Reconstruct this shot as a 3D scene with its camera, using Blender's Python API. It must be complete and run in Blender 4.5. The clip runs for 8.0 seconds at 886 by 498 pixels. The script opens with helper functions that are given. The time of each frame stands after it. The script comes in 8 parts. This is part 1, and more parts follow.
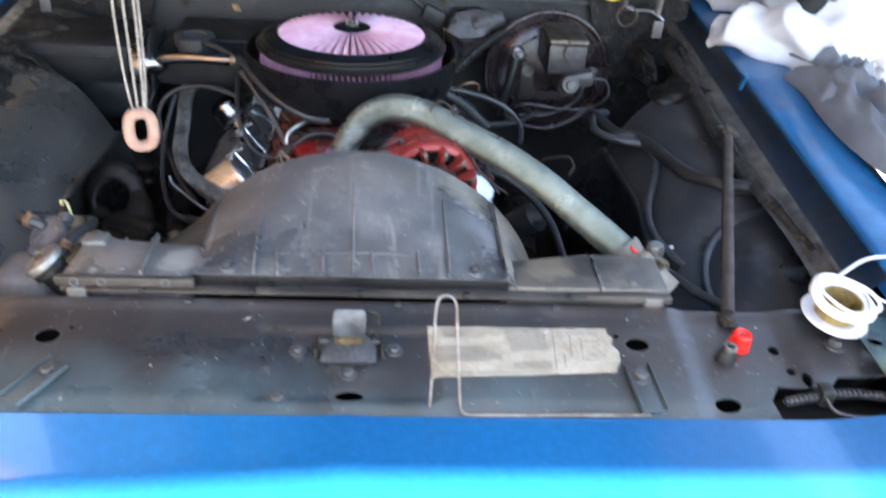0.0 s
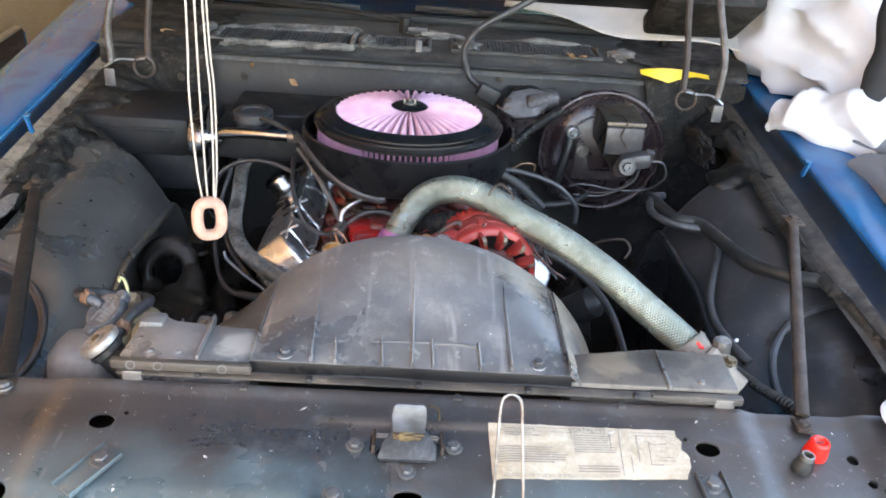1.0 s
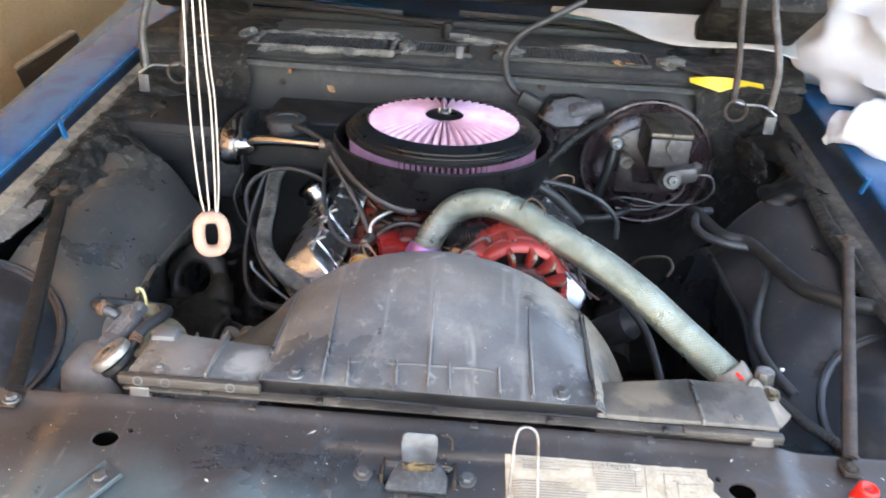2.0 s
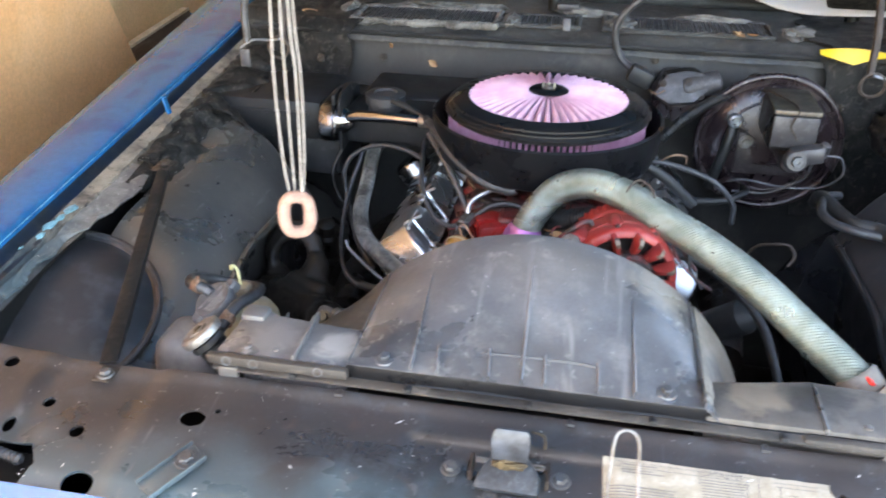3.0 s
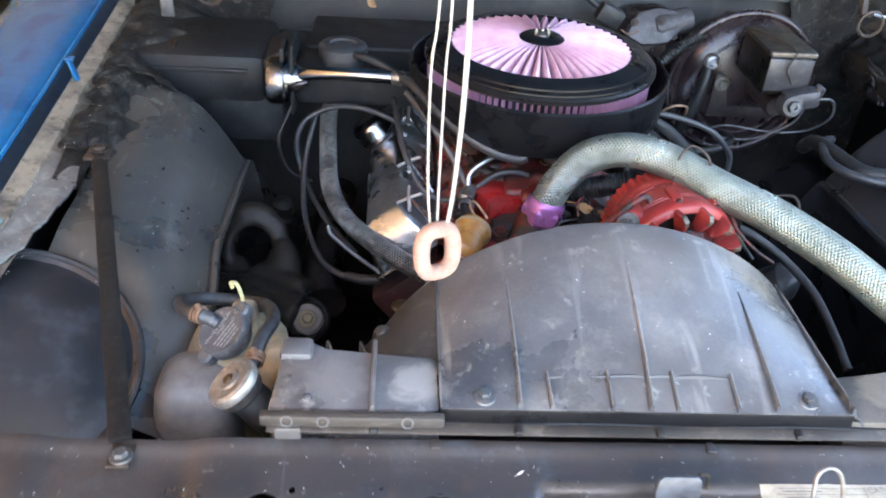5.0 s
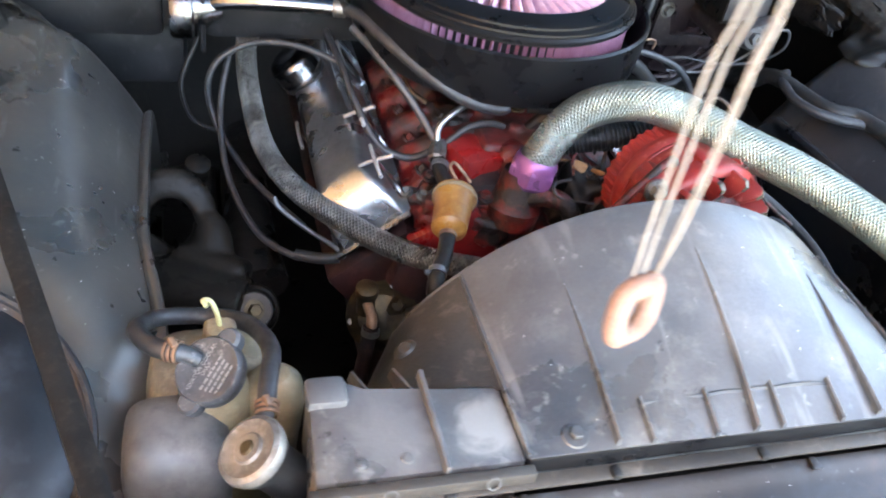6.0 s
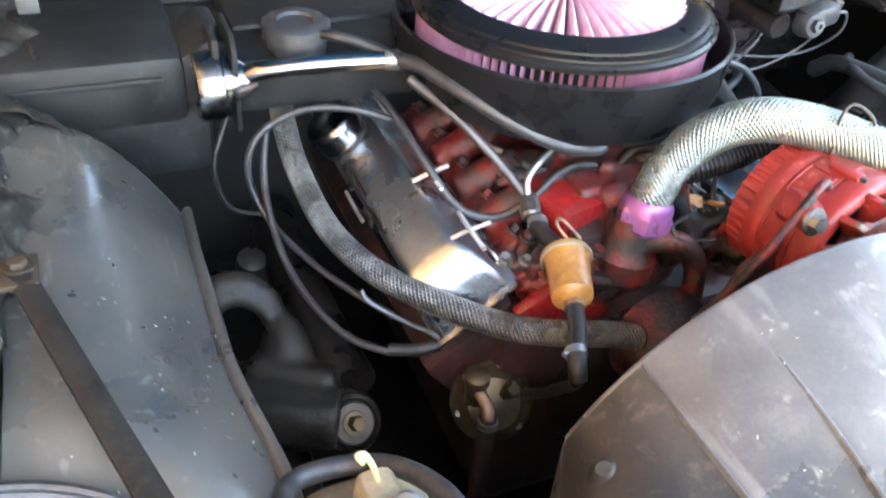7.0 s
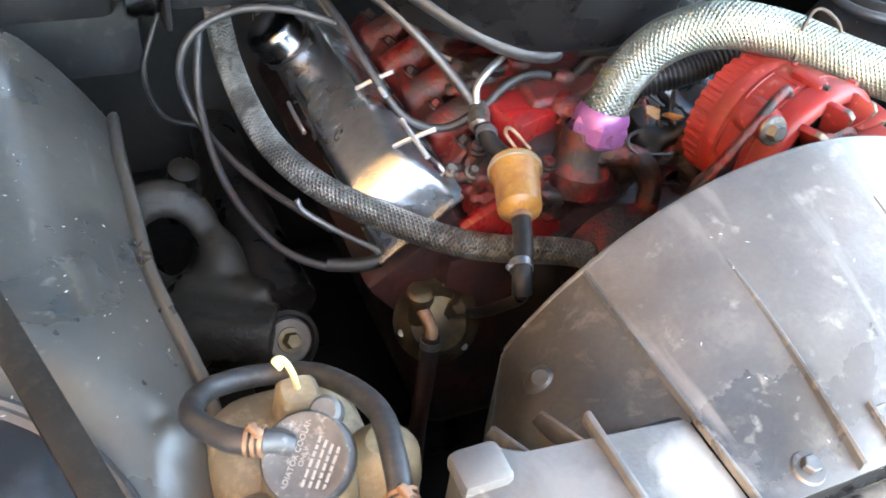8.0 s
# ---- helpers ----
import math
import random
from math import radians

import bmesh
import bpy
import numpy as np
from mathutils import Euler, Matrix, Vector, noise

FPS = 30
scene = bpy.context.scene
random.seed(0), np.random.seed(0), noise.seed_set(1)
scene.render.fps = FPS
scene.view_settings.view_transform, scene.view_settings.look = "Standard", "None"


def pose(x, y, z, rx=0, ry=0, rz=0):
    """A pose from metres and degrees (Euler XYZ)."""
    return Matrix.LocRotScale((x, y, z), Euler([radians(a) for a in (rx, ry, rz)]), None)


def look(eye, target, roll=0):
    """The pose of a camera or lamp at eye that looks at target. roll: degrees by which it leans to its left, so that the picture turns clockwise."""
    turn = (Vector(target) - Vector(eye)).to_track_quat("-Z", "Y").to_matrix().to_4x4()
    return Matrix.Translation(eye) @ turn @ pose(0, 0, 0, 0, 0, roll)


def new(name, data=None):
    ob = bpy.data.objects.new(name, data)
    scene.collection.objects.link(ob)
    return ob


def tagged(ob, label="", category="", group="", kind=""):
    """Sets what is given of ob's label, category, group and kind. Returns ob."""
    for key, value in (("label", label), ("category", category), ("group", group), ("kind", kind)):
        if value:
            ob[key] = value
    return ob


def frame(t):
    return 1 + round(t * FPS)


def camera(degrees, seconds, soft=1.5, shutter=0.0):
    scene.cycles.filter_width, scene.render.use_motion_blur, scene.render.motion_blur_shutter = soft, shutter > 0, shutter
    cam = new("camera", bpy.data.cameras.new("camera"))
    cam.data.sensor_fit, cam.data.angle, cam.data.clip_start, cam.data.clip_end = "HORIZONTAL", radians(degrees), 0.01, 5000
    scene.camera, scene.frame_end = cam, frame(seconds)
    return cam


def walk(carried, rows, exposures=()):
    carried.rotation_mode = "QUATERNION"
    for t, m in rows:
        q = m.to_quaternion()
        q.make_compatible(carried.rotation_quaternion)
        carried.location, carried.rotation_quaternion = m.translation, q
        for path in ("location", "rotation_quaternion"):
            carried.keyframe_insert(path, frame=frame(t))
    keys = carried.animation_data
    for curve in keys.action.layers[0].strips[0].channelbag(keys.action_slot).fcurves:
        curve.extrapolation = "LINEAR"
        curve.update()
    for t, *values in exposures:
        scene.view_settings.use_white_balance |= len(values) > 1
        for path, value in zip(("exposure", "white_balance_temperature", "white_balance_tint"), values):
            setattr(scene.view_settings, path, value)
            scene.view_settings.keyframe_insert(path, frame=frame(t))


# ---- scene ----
cam = camera(55.8, 8.0, soft=1.8, shutter=0.5)
PATH = [
    (0, (0.036, -0.06, 1.611), (0.184, 1.656, 0.593), 3.9),
    (0.2, (0.007, -0.047, 1.617), (0.154, 1.699, 0.652), 4.2),
    (0.5, (0.001, -0.034, 1.629), (0.101, 1.735, 0.702), 4.1),
    (0.7, (-0.006, -0.026, 1.624), (0.073, 1.755, 0.716), 3.9),
    (1, (-0.004, -0.017, 1.631), (0.062, 1.769, 0.734), 4.1),
    (1.2, (0.008, -0.015, 1.627), (0.067, 1.775, 0.738), 4.0),
    (2.3, (0.065, 0.073, 1.624), (-0.091, 1.851, 0.721), 2.5),
    (2.5, (0.08, 0.093, 1.616), (-0.135, 1.859, 0.702), 1.8),
    (2.7, (0.08, 0.103, 1.613), (-0.184, 1.853, 0.682), 1.3),
    (3, (0.048, 0.098, 1.606), (-0.267, 1.828, 0.653), 0.8),
    (3.5, (-0.096, 0.125, 1.601), (-0.329, 1.838, 0.595), 2.1),
    (4, (-0.269, 0.16, 1.6), (-0.271, 1.854, 0.538), 4.2),
    (4.3, (-0.288, 0.174, 1.607), (-0.21, 1.856, 0.526), 5.3),
    (4.5, (-0.272, 0.2, 1.607), (-0.175, 1.877, 0.523), 5.2),
    (4.7, (-0.25, 0.232, 1.601), (-0.154, 1.904, 0.508), 4.7),
    (5.8, (-0.397, 0.462, 1.539), (0.058, 2.005, 0.35), 8.0),
    (6, (-0.45, 0.516, 1.53), (0.125, 1.975, 0.289), 11.5),
    (6.2, (-0.493, 0.559, 1.521), (0.137, 1.982, 0.265), 12.7),
    (6.5, (-0.549, 0.646, 1.526), (0.119, 2.084, 0.306), 8.1),
    (6.7, (-0.577, 0.699, 1.516), (0.129, 2.135, 0.317), 6.4),
    (7, (-0.563, 0.715, 1.483), (0.122, 2.152, 0.271), 5.2),
    (7.5, (-0.54, 0.711, 1.427), (0.163, 2.083, 0.152), 7.5),
    (8, (-0.526, 0.714, 1.428), (0.198, 2.048, 0.125), 7.8),
]
walk(cam, [(t, look(eye, target, roll)) for t, eye, target, roll in PATH],
     exposures=[(0, 3.24, 7200, 10), (0.5, 3.44, 7900, 9), (1, 3.66, 7900, 10), (2.5, 3.76, 7900, 10), (3.5, 3.64, 7200, 10), (4, 3.78, 7000, 10), (4.5, 3.74, 7000, 10), (6, 4.06, 7500, 9), (6.5, 4.3, 7450, 7), (7, 4.8, 7700, 6), (7.5, 4.9, 7950, 2), (8, 4.72, 8100, 5)])

# ---- world, sun and exposure ----
SUN_UP, SUN_TURN = radians(69), radians(14)
world = bpy.data.worlds.new("world")
scene.world = world
world.use_nodes = True
sky = world.node_tree.nodes.new("ShaderNodeTexSky")
sky.sky_type, sky.sun_disc = "NISHITA", False
sky.sun_elevation, sky.sun_rotation = SUN_UP, radians(180) - SUN_TURN
world.node_tree.links.new(sky.outputs[0], world.node_tree.nodes["Background"].inputs[0])
world.node_tree.nodes["Background"].inputs[1].default_value = 0.15
sun = new("sun", bpy.data.lights.new("sun", "SUN"))
sun.data.energy, sun.data.angle, sun.data.color = 4.0, radians(1.0), (1.0, 0.95, 0.88)
sun.matrix_world = look((math.sin(SUN_TURN) * 5, -math.cos(SUN_TURN) * 5, math.tan(SUN_UP) * 5), (0, 0, 0))


# ---- materials ----
def mat(name, a, b=None, c=None, rough=0.5, metal=0.0, scale=6.0, fine=90.0, bump=0.15, mix=0.5, spread=0.12,
        fleck=0.0, soft=(0.5, 0.8), coat=0.0, sub=0.0, trans=0.0, rough2=None, stretch=(1, 1, 1), warp=0.0, spec=0.5, detail=8.0):
    """A surface of colour a, with large worn patches of b and smaller spots of c; fine grain drives relief and gloss."""
    m = bpy.data.materials.new(name)
    m.use_nodes = True
    n, l = m.node_tree.nodes, m.node_tree.links
    out = n["Principled BSDF"]
    co = n.new("ShaderNodeTexCoord")
    mp = n.new("ShaderNodeMapping")
    mp.inputs["Scale"].default_value = stretch
    l.new(co.outputs["Object"], mp.inputs[0])

    def tex(sc, detail, rg=0.6):
        t = n.new("ShaderNodeTexNoise")
        t.inputs["Scale"].default_value, t.inputs["Detail"].default_value, t.inputs["Roughness"].default_value = sc, detail, rg
        t.inputs["Distortion"].default_value = warp
        l.new(mp.outputs[0], t.inputs["Vector"])
        return t.outputs["Fac"]

    def ramp(fac, lo, hi):
        r = n.new("ShaderNodeMapRange")
        r.inputs["From Min"].default_value, r.inputs["From Max"].default_value = lo, hi
        l.new(fac, r.inputs["Value"])
        return r.outputs[0]

    def blend(fac, x, y):
        q = n.new("ShaderNodeMix")
        q.data_type = "RGBA"
        l.new(fac, q.inputs["Factor"])
        for k, v in ((6, x), (7, y)):
            if isinstance(v, tuple):
                q.inputs[k].default_value = (*v, 1)
            else:
                l.new(v, q.inputs[k])
        return q.outputs[2]

    col = a
    large = tex(scale, detail)
    small = tex(scale * 4.3, min(6, detail), 0.7 if detail > 6 else 0.5)
    grain = tex(fine, 4)
    if b:
        col = blend(ramp(large, mix - spread, mix + spread), col, b)
    if c:
        col = blend(ramp(small, *soft), col, c)
    if fleck:
        v = n.new("ShaderNodeTexVoronoi")
        v.inputs["Scale"].default_value = fine * 0.7
        l.new(mp.outputs[0], v.inputs["Vector"])
        col = blend(ramp(v.outputs["Distance"], fleck, fleck * 0.5), col, (0.62, 0.6, 0.56))
    shade = blend(ramp(grain, 0.3, 0.7), (0.82, 0.82, 0.82), (1.0, 1.0, 1.0))
    mul = n.new("ShaderNodeMix")
    mul.data_type, mul.blend_type = "RGBA", "MULTIPLY"
    mul.inputs["Factor"].default_value = 1
    if isinstance(col, tuple):
        mul.inputs[6].default_value = (*col, 1)
    else:
        l.new(col, mul.inputs[6])
    l.new(shade, mul.inputs[7])
    l.new(mul.outputs[2], out.inputs["Base Color"])
    rr = n.new("ShaderNodeMapRange")
    rr.inputs["To Min"].default_value, rr.inputs["To Max"].default_value = rough * 0.8, min(1, rough2 or rough * 1.3)
    rr.inputs["From Min"].default_value, rr.inputs["From Max"].default_value = 0.35, 0.65
    l.new(large, rr.inputs["Value"])
    l.new(rr.outputs[0], out.inputs["Roughness"])
    out.inputs["Metallic"].default_value = metal
    out.inputs["Specular IOR Level"].default_value = spec
    out.inputs["Coat Weight"].default_value = coat
    out.inputs["Coat Roughness"].default_value = 0.06
    out.inputs["Subsurface Weight"].default_value = sub
    out.inputs["Subsurface Radius"].default_value = (0.02, 0.015, 0.01)
    out.inputs["Transmission Weight"].default_value = trans
    if bump:
        bp = n.new("ShaderNodeBump")
        bp.inputs["Strength"].default_value, bp.inputs["Distance"].default_value = bump, 0.003
        add = n.new("ShaderNodeMath")
        l.new(grain, add.inputs[0]), l.new(small, add.inputs[1])
        l.new(add.outputs[0], bp.inputs["Height"])
        l.new(bp.outputs[0], out.inputs["Normal"])
    return m


def braid(name, a, b, turns, per_metre, metal=0.6, rough=0.4, depth=0.6, stain=None):
    """Woven sleeve: two crossing sets of strands laid round the hose."""
    m = mat(name, a, b, stain, rough=rough, metal=metal, scale=14, bump=0, soft=(0.5, 0.7), warp=0.6)
    n, l = m.node_tree.nodes, m.node_tree.links
    uv = n.new("ShaderNodeTexCoord")
    waves = []
    for sign in (1, -1):
        mp = n.new("ShaderNodeMapping")
        mp.inputs["Scale"].default_value = (per_metre, turns, 1)
        l.new(uv.outputs["UV"], mp.inputs[0])
        sx = n.new("ShaderNodeSeparateXYZ")
        l.new(mp.outputs[0], sx.inputs[0])
        comb = n.new("ShaderNodeMath")
        comb.operation = "ADD" if sign > 0 else "SUBTRACT"
        l.new(sx.outputs[0], comb.inputs[0]), l.new(sx.outputs[1], comb.inputs[1])
        k = n.new("ShaderNodeMath")
        k.operation = "MULTIPLY"
        k.inputs[1].default_value = 2 * math.pi
        l.new(comb.outputs[0], k.inputs[0])
        s = n.new("ShaderNodeMath")
        s.operation = "SINE"
        l.new(k.outputs[0], s.inputs[0])
        waves.append(s.outputs[0])
    h = n.new("ShaderNodeMath")
    h.operation = "MAXIMUM"
    l.new(waves[0], h.inputs[0]), l.new(waves[1], h.inputs[1])
    bp = n.new("ShaderNodeBump")
    bp.inputs["Strength"].default_value, bp.inputs["Distance"].default_value = depth, 0.002
    l.new(h.outputs[0], bp.inputs["Height"])
    l.new(bp.outputs[0], n["Principled BSDF"].inputs["Normal"])
    base = n["Principled BSDF"].inputs["Base Color"]
    gap = n.new("ShaderNodeMix")
    gap.data_type, gap.blend_type = "RGBA", "MULTIPLY"
    gap.inputs["Factor"].default_value = 1
    lift = n.new("ShaderNodeMapRange")
    lift.inputs["From Min"].default_value, lift.inputs["From Max"].default_value, lift.inputs["To Min"].default_value = -0.6, 0.5, 0.8
    l.new(h.outputs[0], lift.inputs["Value"])
    l.new(base.links[0].from_socket, gap.inputs[6]), l.new(lift.outputs[0], gap.inputs[7])
    l.new(gap.outputs[2], base)
    return m


PAINT_BLUE = mat("blue_car_paint", (0.007, 0.1, 0.245), (0.0055, 0.075, 0.2), None, rough=0.2, rough2=0.24, scale=8, bump=0.0, coat=0.08, mix=0.56, spread=0.05, spec=0.2, detail=2.0, warp=0.5)
PAINT_NOSE = mat("clean_blue_car_paint", (0.006, 0.105, 0.275), (0.0055, 0.098, 0.26), None, rough=0.2, rough2=0.24, scale=3, bump=0.0, coat=0.6, spec=0.4, detail=2.0)


def tint_front(m, tint, y0, y1, amount):
    """Mixes in a tint with a ragged edge that fades out between y0 and y1."""
    n, l = m.node_tree.nodes, m.node_tree.links
    base = n["Principled BSDF"].inputs["Base Color"]
    co = n.new("ShaderNodeTexCoord")
    sep = n.new("ShaderNodeSeparateXYZ")
    l.new(co.outputs["Object"], sep.inputs[0])
    t = n.new("ShaderNodeTexNoise")
    t.inputs["Scale"].default_value, t.inputs["Detail"].default_value, t.inputs["Distortion"].default_value = 7, 8, 0.7
    l.new(co.outputs["Object"], t.inputs["Vector"])
    sh = n.new("ShaderNodeMath")
    sh.operation, sh.inputs[1].default_value, sh.inputs[2].default_value = "MULTIPLY_ADD", 0.22, -0.11
    l.new(t.outputs["Fac"], sh.inputs[0])
    ad = n.new("ShaderNodeMath")
    l.new(sep.outputs[1], ad.inputs[0]), l.new(sh.outputs[0], ad.inputs[1])
    r = n.new("ShaderNodeMapRange")
    for k, v in (("From Min", y0), ("From Max", y1), ("To Min", amount), ("To Max", 0.0)):
        r.inputs[k].default_value = v
    l.new(ad.outputs[0], r.inputs["Value"])
    q = n.new("ShaderNodeMix")
    q.data_type = "RGBA"
    q.inputs[7].default_value = (*tint, 1)
    l.new(r.outputs[0], q.inputs["Factor"]), l.new(base.links[0].from_socket, q.inputs[6])
    l.new(q.outputs[2], base)
    return m


def weather(m, tint, scale, lo, hi, amount, stretch=(1, 1, 1), detail=6.0, warp=0.3, shift=0.0):
    """Lays one more layer of wear of its own colour, grain and outline over a material."""
    n, l = m.node_tree.nodes, m.node_tree.links
    base = n["Principled BSDF"].inputs["Base Color"]
    co = n.new("ShaderNodeTexCoord")
    mp = n.new("ShaderNodeMapping")
    mp.inputs["Scale"].default_value, mp.inputs["Location"].default_value = stretch, (shift, shift * 0.7, shift * 1.3)
    t = n.new("ShaderNodeTexNoise")
    t.inputs["Scale"].default_value, t.inputs["Detail"].default_value, t.inputs["Distortion"].default_value = scale, detail, warp
    l.new(co.outputs["Object"], mp.inputs[0]), l.new(mp.outputs[0], t.inputs["Vector"])
    r = n.new("ShaderNodeMapRange")
    for k, v in (("From Min", lo), ("From Max", hi), ("To Min", 0.0), ("To Max", amount)):
        r.inputs[k].default_value = v
    l.new(t.outputs["Fac"], r.inputs["Value"])
    q = n.new("ShaderNodeMix")
    q.data_type = "RGBA"
    q.inputs[7].default_value = (*tint, 1)
    l.new(r.outputs[0], q.inputs["Factor"]), l.new(base.links[0].from_socket, q.inputs[6])
    l.new(q.outputs[2], base)
    return m


def spot(m, tint, at, radius, amount, ragged=0.9):
    """A stain with a ragged outline at one place of the surface."""
    n, l = m.node_tree.nodes, m.node_tree.links
    base = n["Principled BSDF"].inputs["Base Color"]
    co = n.new("ShaderNodeTexCoord")
    d = n.new("ShaderNodeVectorMath")
    d.operation, d.inputs[1].default_value = "DISTANCE", at
    l.new(co.outputs["Object"], d.inputs[0])
    t = n.new("ShaderNodeTexNoise")
    t.inputs["Scale"].default_value, t.inputs["Detail"].default_value, t.inputs["Distortion"].default_value = 38, 7, 0.6
    l.new(co.outputs["Object"], t.inputs["Vector"])
    w = n.new("ShaderNodeMath")
    w.operation, w.inputs[1].default_value, w.inputs[2].default_value = "MULTIPLY_ADD", radius * ragged * 2, -radius * ragged
    l.new(t.outputs["Fac"], w.inputs[0])
    s = n.new("ShaderNodeMath")
    l.new(d.outputs["Value"], s.inputs[0]), l.new(w.outputs[0], s.inputs[1])
    r = n.new("ShaderNodeMapRange")
    for k, v in (("From Min", radius * 0.55), ("From Max", radius), ("To Min", amount), ("To Max", 0.0)):
        r.inputs[k].default_value = v
    l.new(s.outputs[0], r.inputs["Value"])
    q = n.new("ShaderNodeMix")
    q.data_type = "RGBA"
    q.inputs[7].default_value = (*tint, 1)
    l.new(r.outputs[0], q.inputs["Factor"]), l.new(base.links[0].from_socket, q.inputs[6])
    l.new(q.outputs[2], base)
    return m


# Blue cast toward the front: reflected blue and overspray, both put into the colour.
SUPPORT_PAINT = tint_front(mat("dark_panel_blue_front", (0.0245, 0.0222, 0.0222), (0.040, 0.034, 0.0325), (0.058, 0.066, 0.073), rough=0.25, rough2=0.48, scale=4.5, fine=200, bump=0.1, soft=(0.52, 0.78), spread=0.09, warp=0.6, spec=0.65), (0.065, 0.105, 0.12), 0.67, 0.77, 0.65)
weather(SUPPORT_PAINT, (0.08, 0.05, 0.037), 26, 0.62, 0.72, 0.45, detail=8)
weather(SUPPORT_PAINT, (0.015, 0.015, 0.017), 3.2, 0.5, 0.62, 0.55, warp=1.0, shift=4.0)
weather(SUPPORT_PAINT, (0.13, 0.13, 0.125), 120, 0.66, 0.74, 0.6, detail=3, shift=9.0)
weather(SUPPORT_PAINT, (0.11, 0.11, 0.11), 60, 0.67, 0.73, 0.5, (1, 0.06, 1), shift=2.0)
BLACK_SHEET = mat("dull_black_sheet", (0.006, 0.006, 0.0062), (0.012, 0.0118, 0.0115), (0.03, 0.027, 0.024), rough=0.36, rough2=0.65, scale=5, bump=0.1, soft=(0.55, 0.85), spec=0.22)
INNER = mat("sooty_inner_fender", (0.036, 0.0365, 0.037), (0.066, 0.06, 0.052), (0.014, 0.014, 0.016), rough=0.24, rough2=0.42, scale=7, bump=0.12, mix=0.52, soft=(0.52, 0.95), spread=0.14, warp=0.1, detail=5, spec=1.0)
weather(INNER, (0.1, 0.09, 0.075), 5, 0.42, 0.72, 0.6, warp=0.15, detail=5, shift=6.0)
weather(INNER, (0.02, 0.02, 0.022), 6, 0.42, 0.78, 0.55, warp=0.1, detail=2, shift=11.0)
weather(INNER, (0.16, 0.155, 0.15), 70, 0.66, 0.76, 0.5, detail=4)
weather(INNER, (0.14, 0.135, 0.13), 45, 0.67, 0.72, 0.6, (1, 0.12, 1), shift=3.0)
# Darker and bluer than INNER; used for the right inner fender only.
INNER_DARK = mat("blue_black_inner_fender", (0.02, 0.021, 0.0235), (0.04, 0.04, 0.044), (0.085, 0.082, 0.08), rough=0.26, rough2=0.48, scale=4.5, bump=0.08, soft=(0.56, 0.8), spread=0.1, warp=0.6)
COWL_DUST = mat("dusty_cowl", (0.016, 0.016, 0.0165), (0.05, 0.048, 0.044), (0.11, 0.105, 0.095), rough=0.6, rough2=0.8, scale=9, fine=220, bump=0.3, spread=0.07, warp=0.7)
RIM_DUST = mat("chalky_rim_dust", (0.17, 0.163, 0.148), (0.055, 0.053, 0.049), (0.25, 0.24, 0.22), rough=0.8, scale=16, fine=220, bump=0.4, spread=0.1, warp=0.6)
FIREWALL = mat("grey_firewall_paint", (0.023, 0.0212, 0.02), (0.041, 0.0375, 0.034), (0.068, 0.062, 0.055), rough=0.5, rough2=0.7, scale=3, bump=0.08, warp=0.5, spec=0.3)
# Sooty rags and flanges; also the corner sheets whose shade is painted.
SOOT_SHADE = mat("soot_and_shade_sheet", (0.02, 0.018, 0.016), (0.008, 0.0075, 0.007), (0.085, 0.074, 0.062), rough=0.7, scale=14, fine=200, bump=0.6, soft=(0.54, 0.72), spread=0.08, warp=0.8, spec=0.25)
DIRT_DARK = mat("oily_dark_dirt", (0.045, 0.037, 0.03), (0.013, 0.0115, 0.0105), (0.085, 0.072, 0.06), rough=0.8, scale=18, fine=240, bump=0.5, mix=0.48, spread=0.13, warp=0.4)
DIRT = mat("dried_dirt", (0.24, 0.2, 0.15), (0.07, 0.058, 0.046), (0.02, 0.017, 0.015), rough=0.85, scale=16, fine=260, bump=0.5, mix=0.52, spread=0.12, soft=(0.53, 0.7), warp=0.5)
# Dark blue tint over the front end of the gutter.
tint_front(DIRT, (0.012, 0.028, 0.038), 1.0, 1.16, 0.88)
SHROUD = mat("dusty_black_plastic", (0.046, 0.047, 0.051), (0.12, 0.121, 0.125), (0.185, 0.178, 0.168), rough=0.26, rough2=0.44, scale=7, fine=240, bump=0.14, mix=0.5, spread=0.17, soft=(0.52, 0.8), warp=0.2, detail=8, spec=0.8)
weather(SHROUD, (0.028, 0.028, 0.03), 10, 0.42, 0.74, 0.6, warp=0.15, detail=3, shift=5.0)
weather(SHROUD, (0.3, 0.29, 0.27), 60, 0.63, 0.74, 0.55, detail=6, shift=1.0)
weather(SHROUD, (0.17, 0.14, 0.108), 5, 0.5, 0.72, 0.4, warp=0.2, shift=8.0)
weather(SHROUD, (0.22, 0.215, 0.21), 34, 0.62, 0.7, 0.5, (1, 0.14, 0.14), detail=5, shift=2.0)
for at, size, tint in (((-0.228, 0.905, 1.012), 0.034, (0.3, 0.285, 0.26)), ((0.232, 0.9, 1.005), 0.03, (0.32, 0.3, 0.26)), ((0.275, 0.92, 1.005), 0.05, (0.22, 0.18, 0.135)), ((-0.31, 0.9, 1.012), 0.04, (0.16, 0.155, 0.15)),
                       ((0.31, 0.925, 1.005), 0.03, (0.012, 0.012, 0.012)), ((-0.27, 1.03, 0.97), 0.08, (0.035, 0.031, 0.028)), ((0.16, 1.06, 1.05), 0.05, (0.2, 0.175, 0.14)),
                       ((0.4, 0.91, 1.0), 0.06, (0.09, 0.08, 0.07)), ((0.345, 0.935, 1.0), 0.055, (0.03, 0.027, 0.025)), ((0.3, 0.96, 0.99), 0.03, (0.2, 0.165, 0.12))):
    spot(SHROUD, tint, at, size, 0.65)
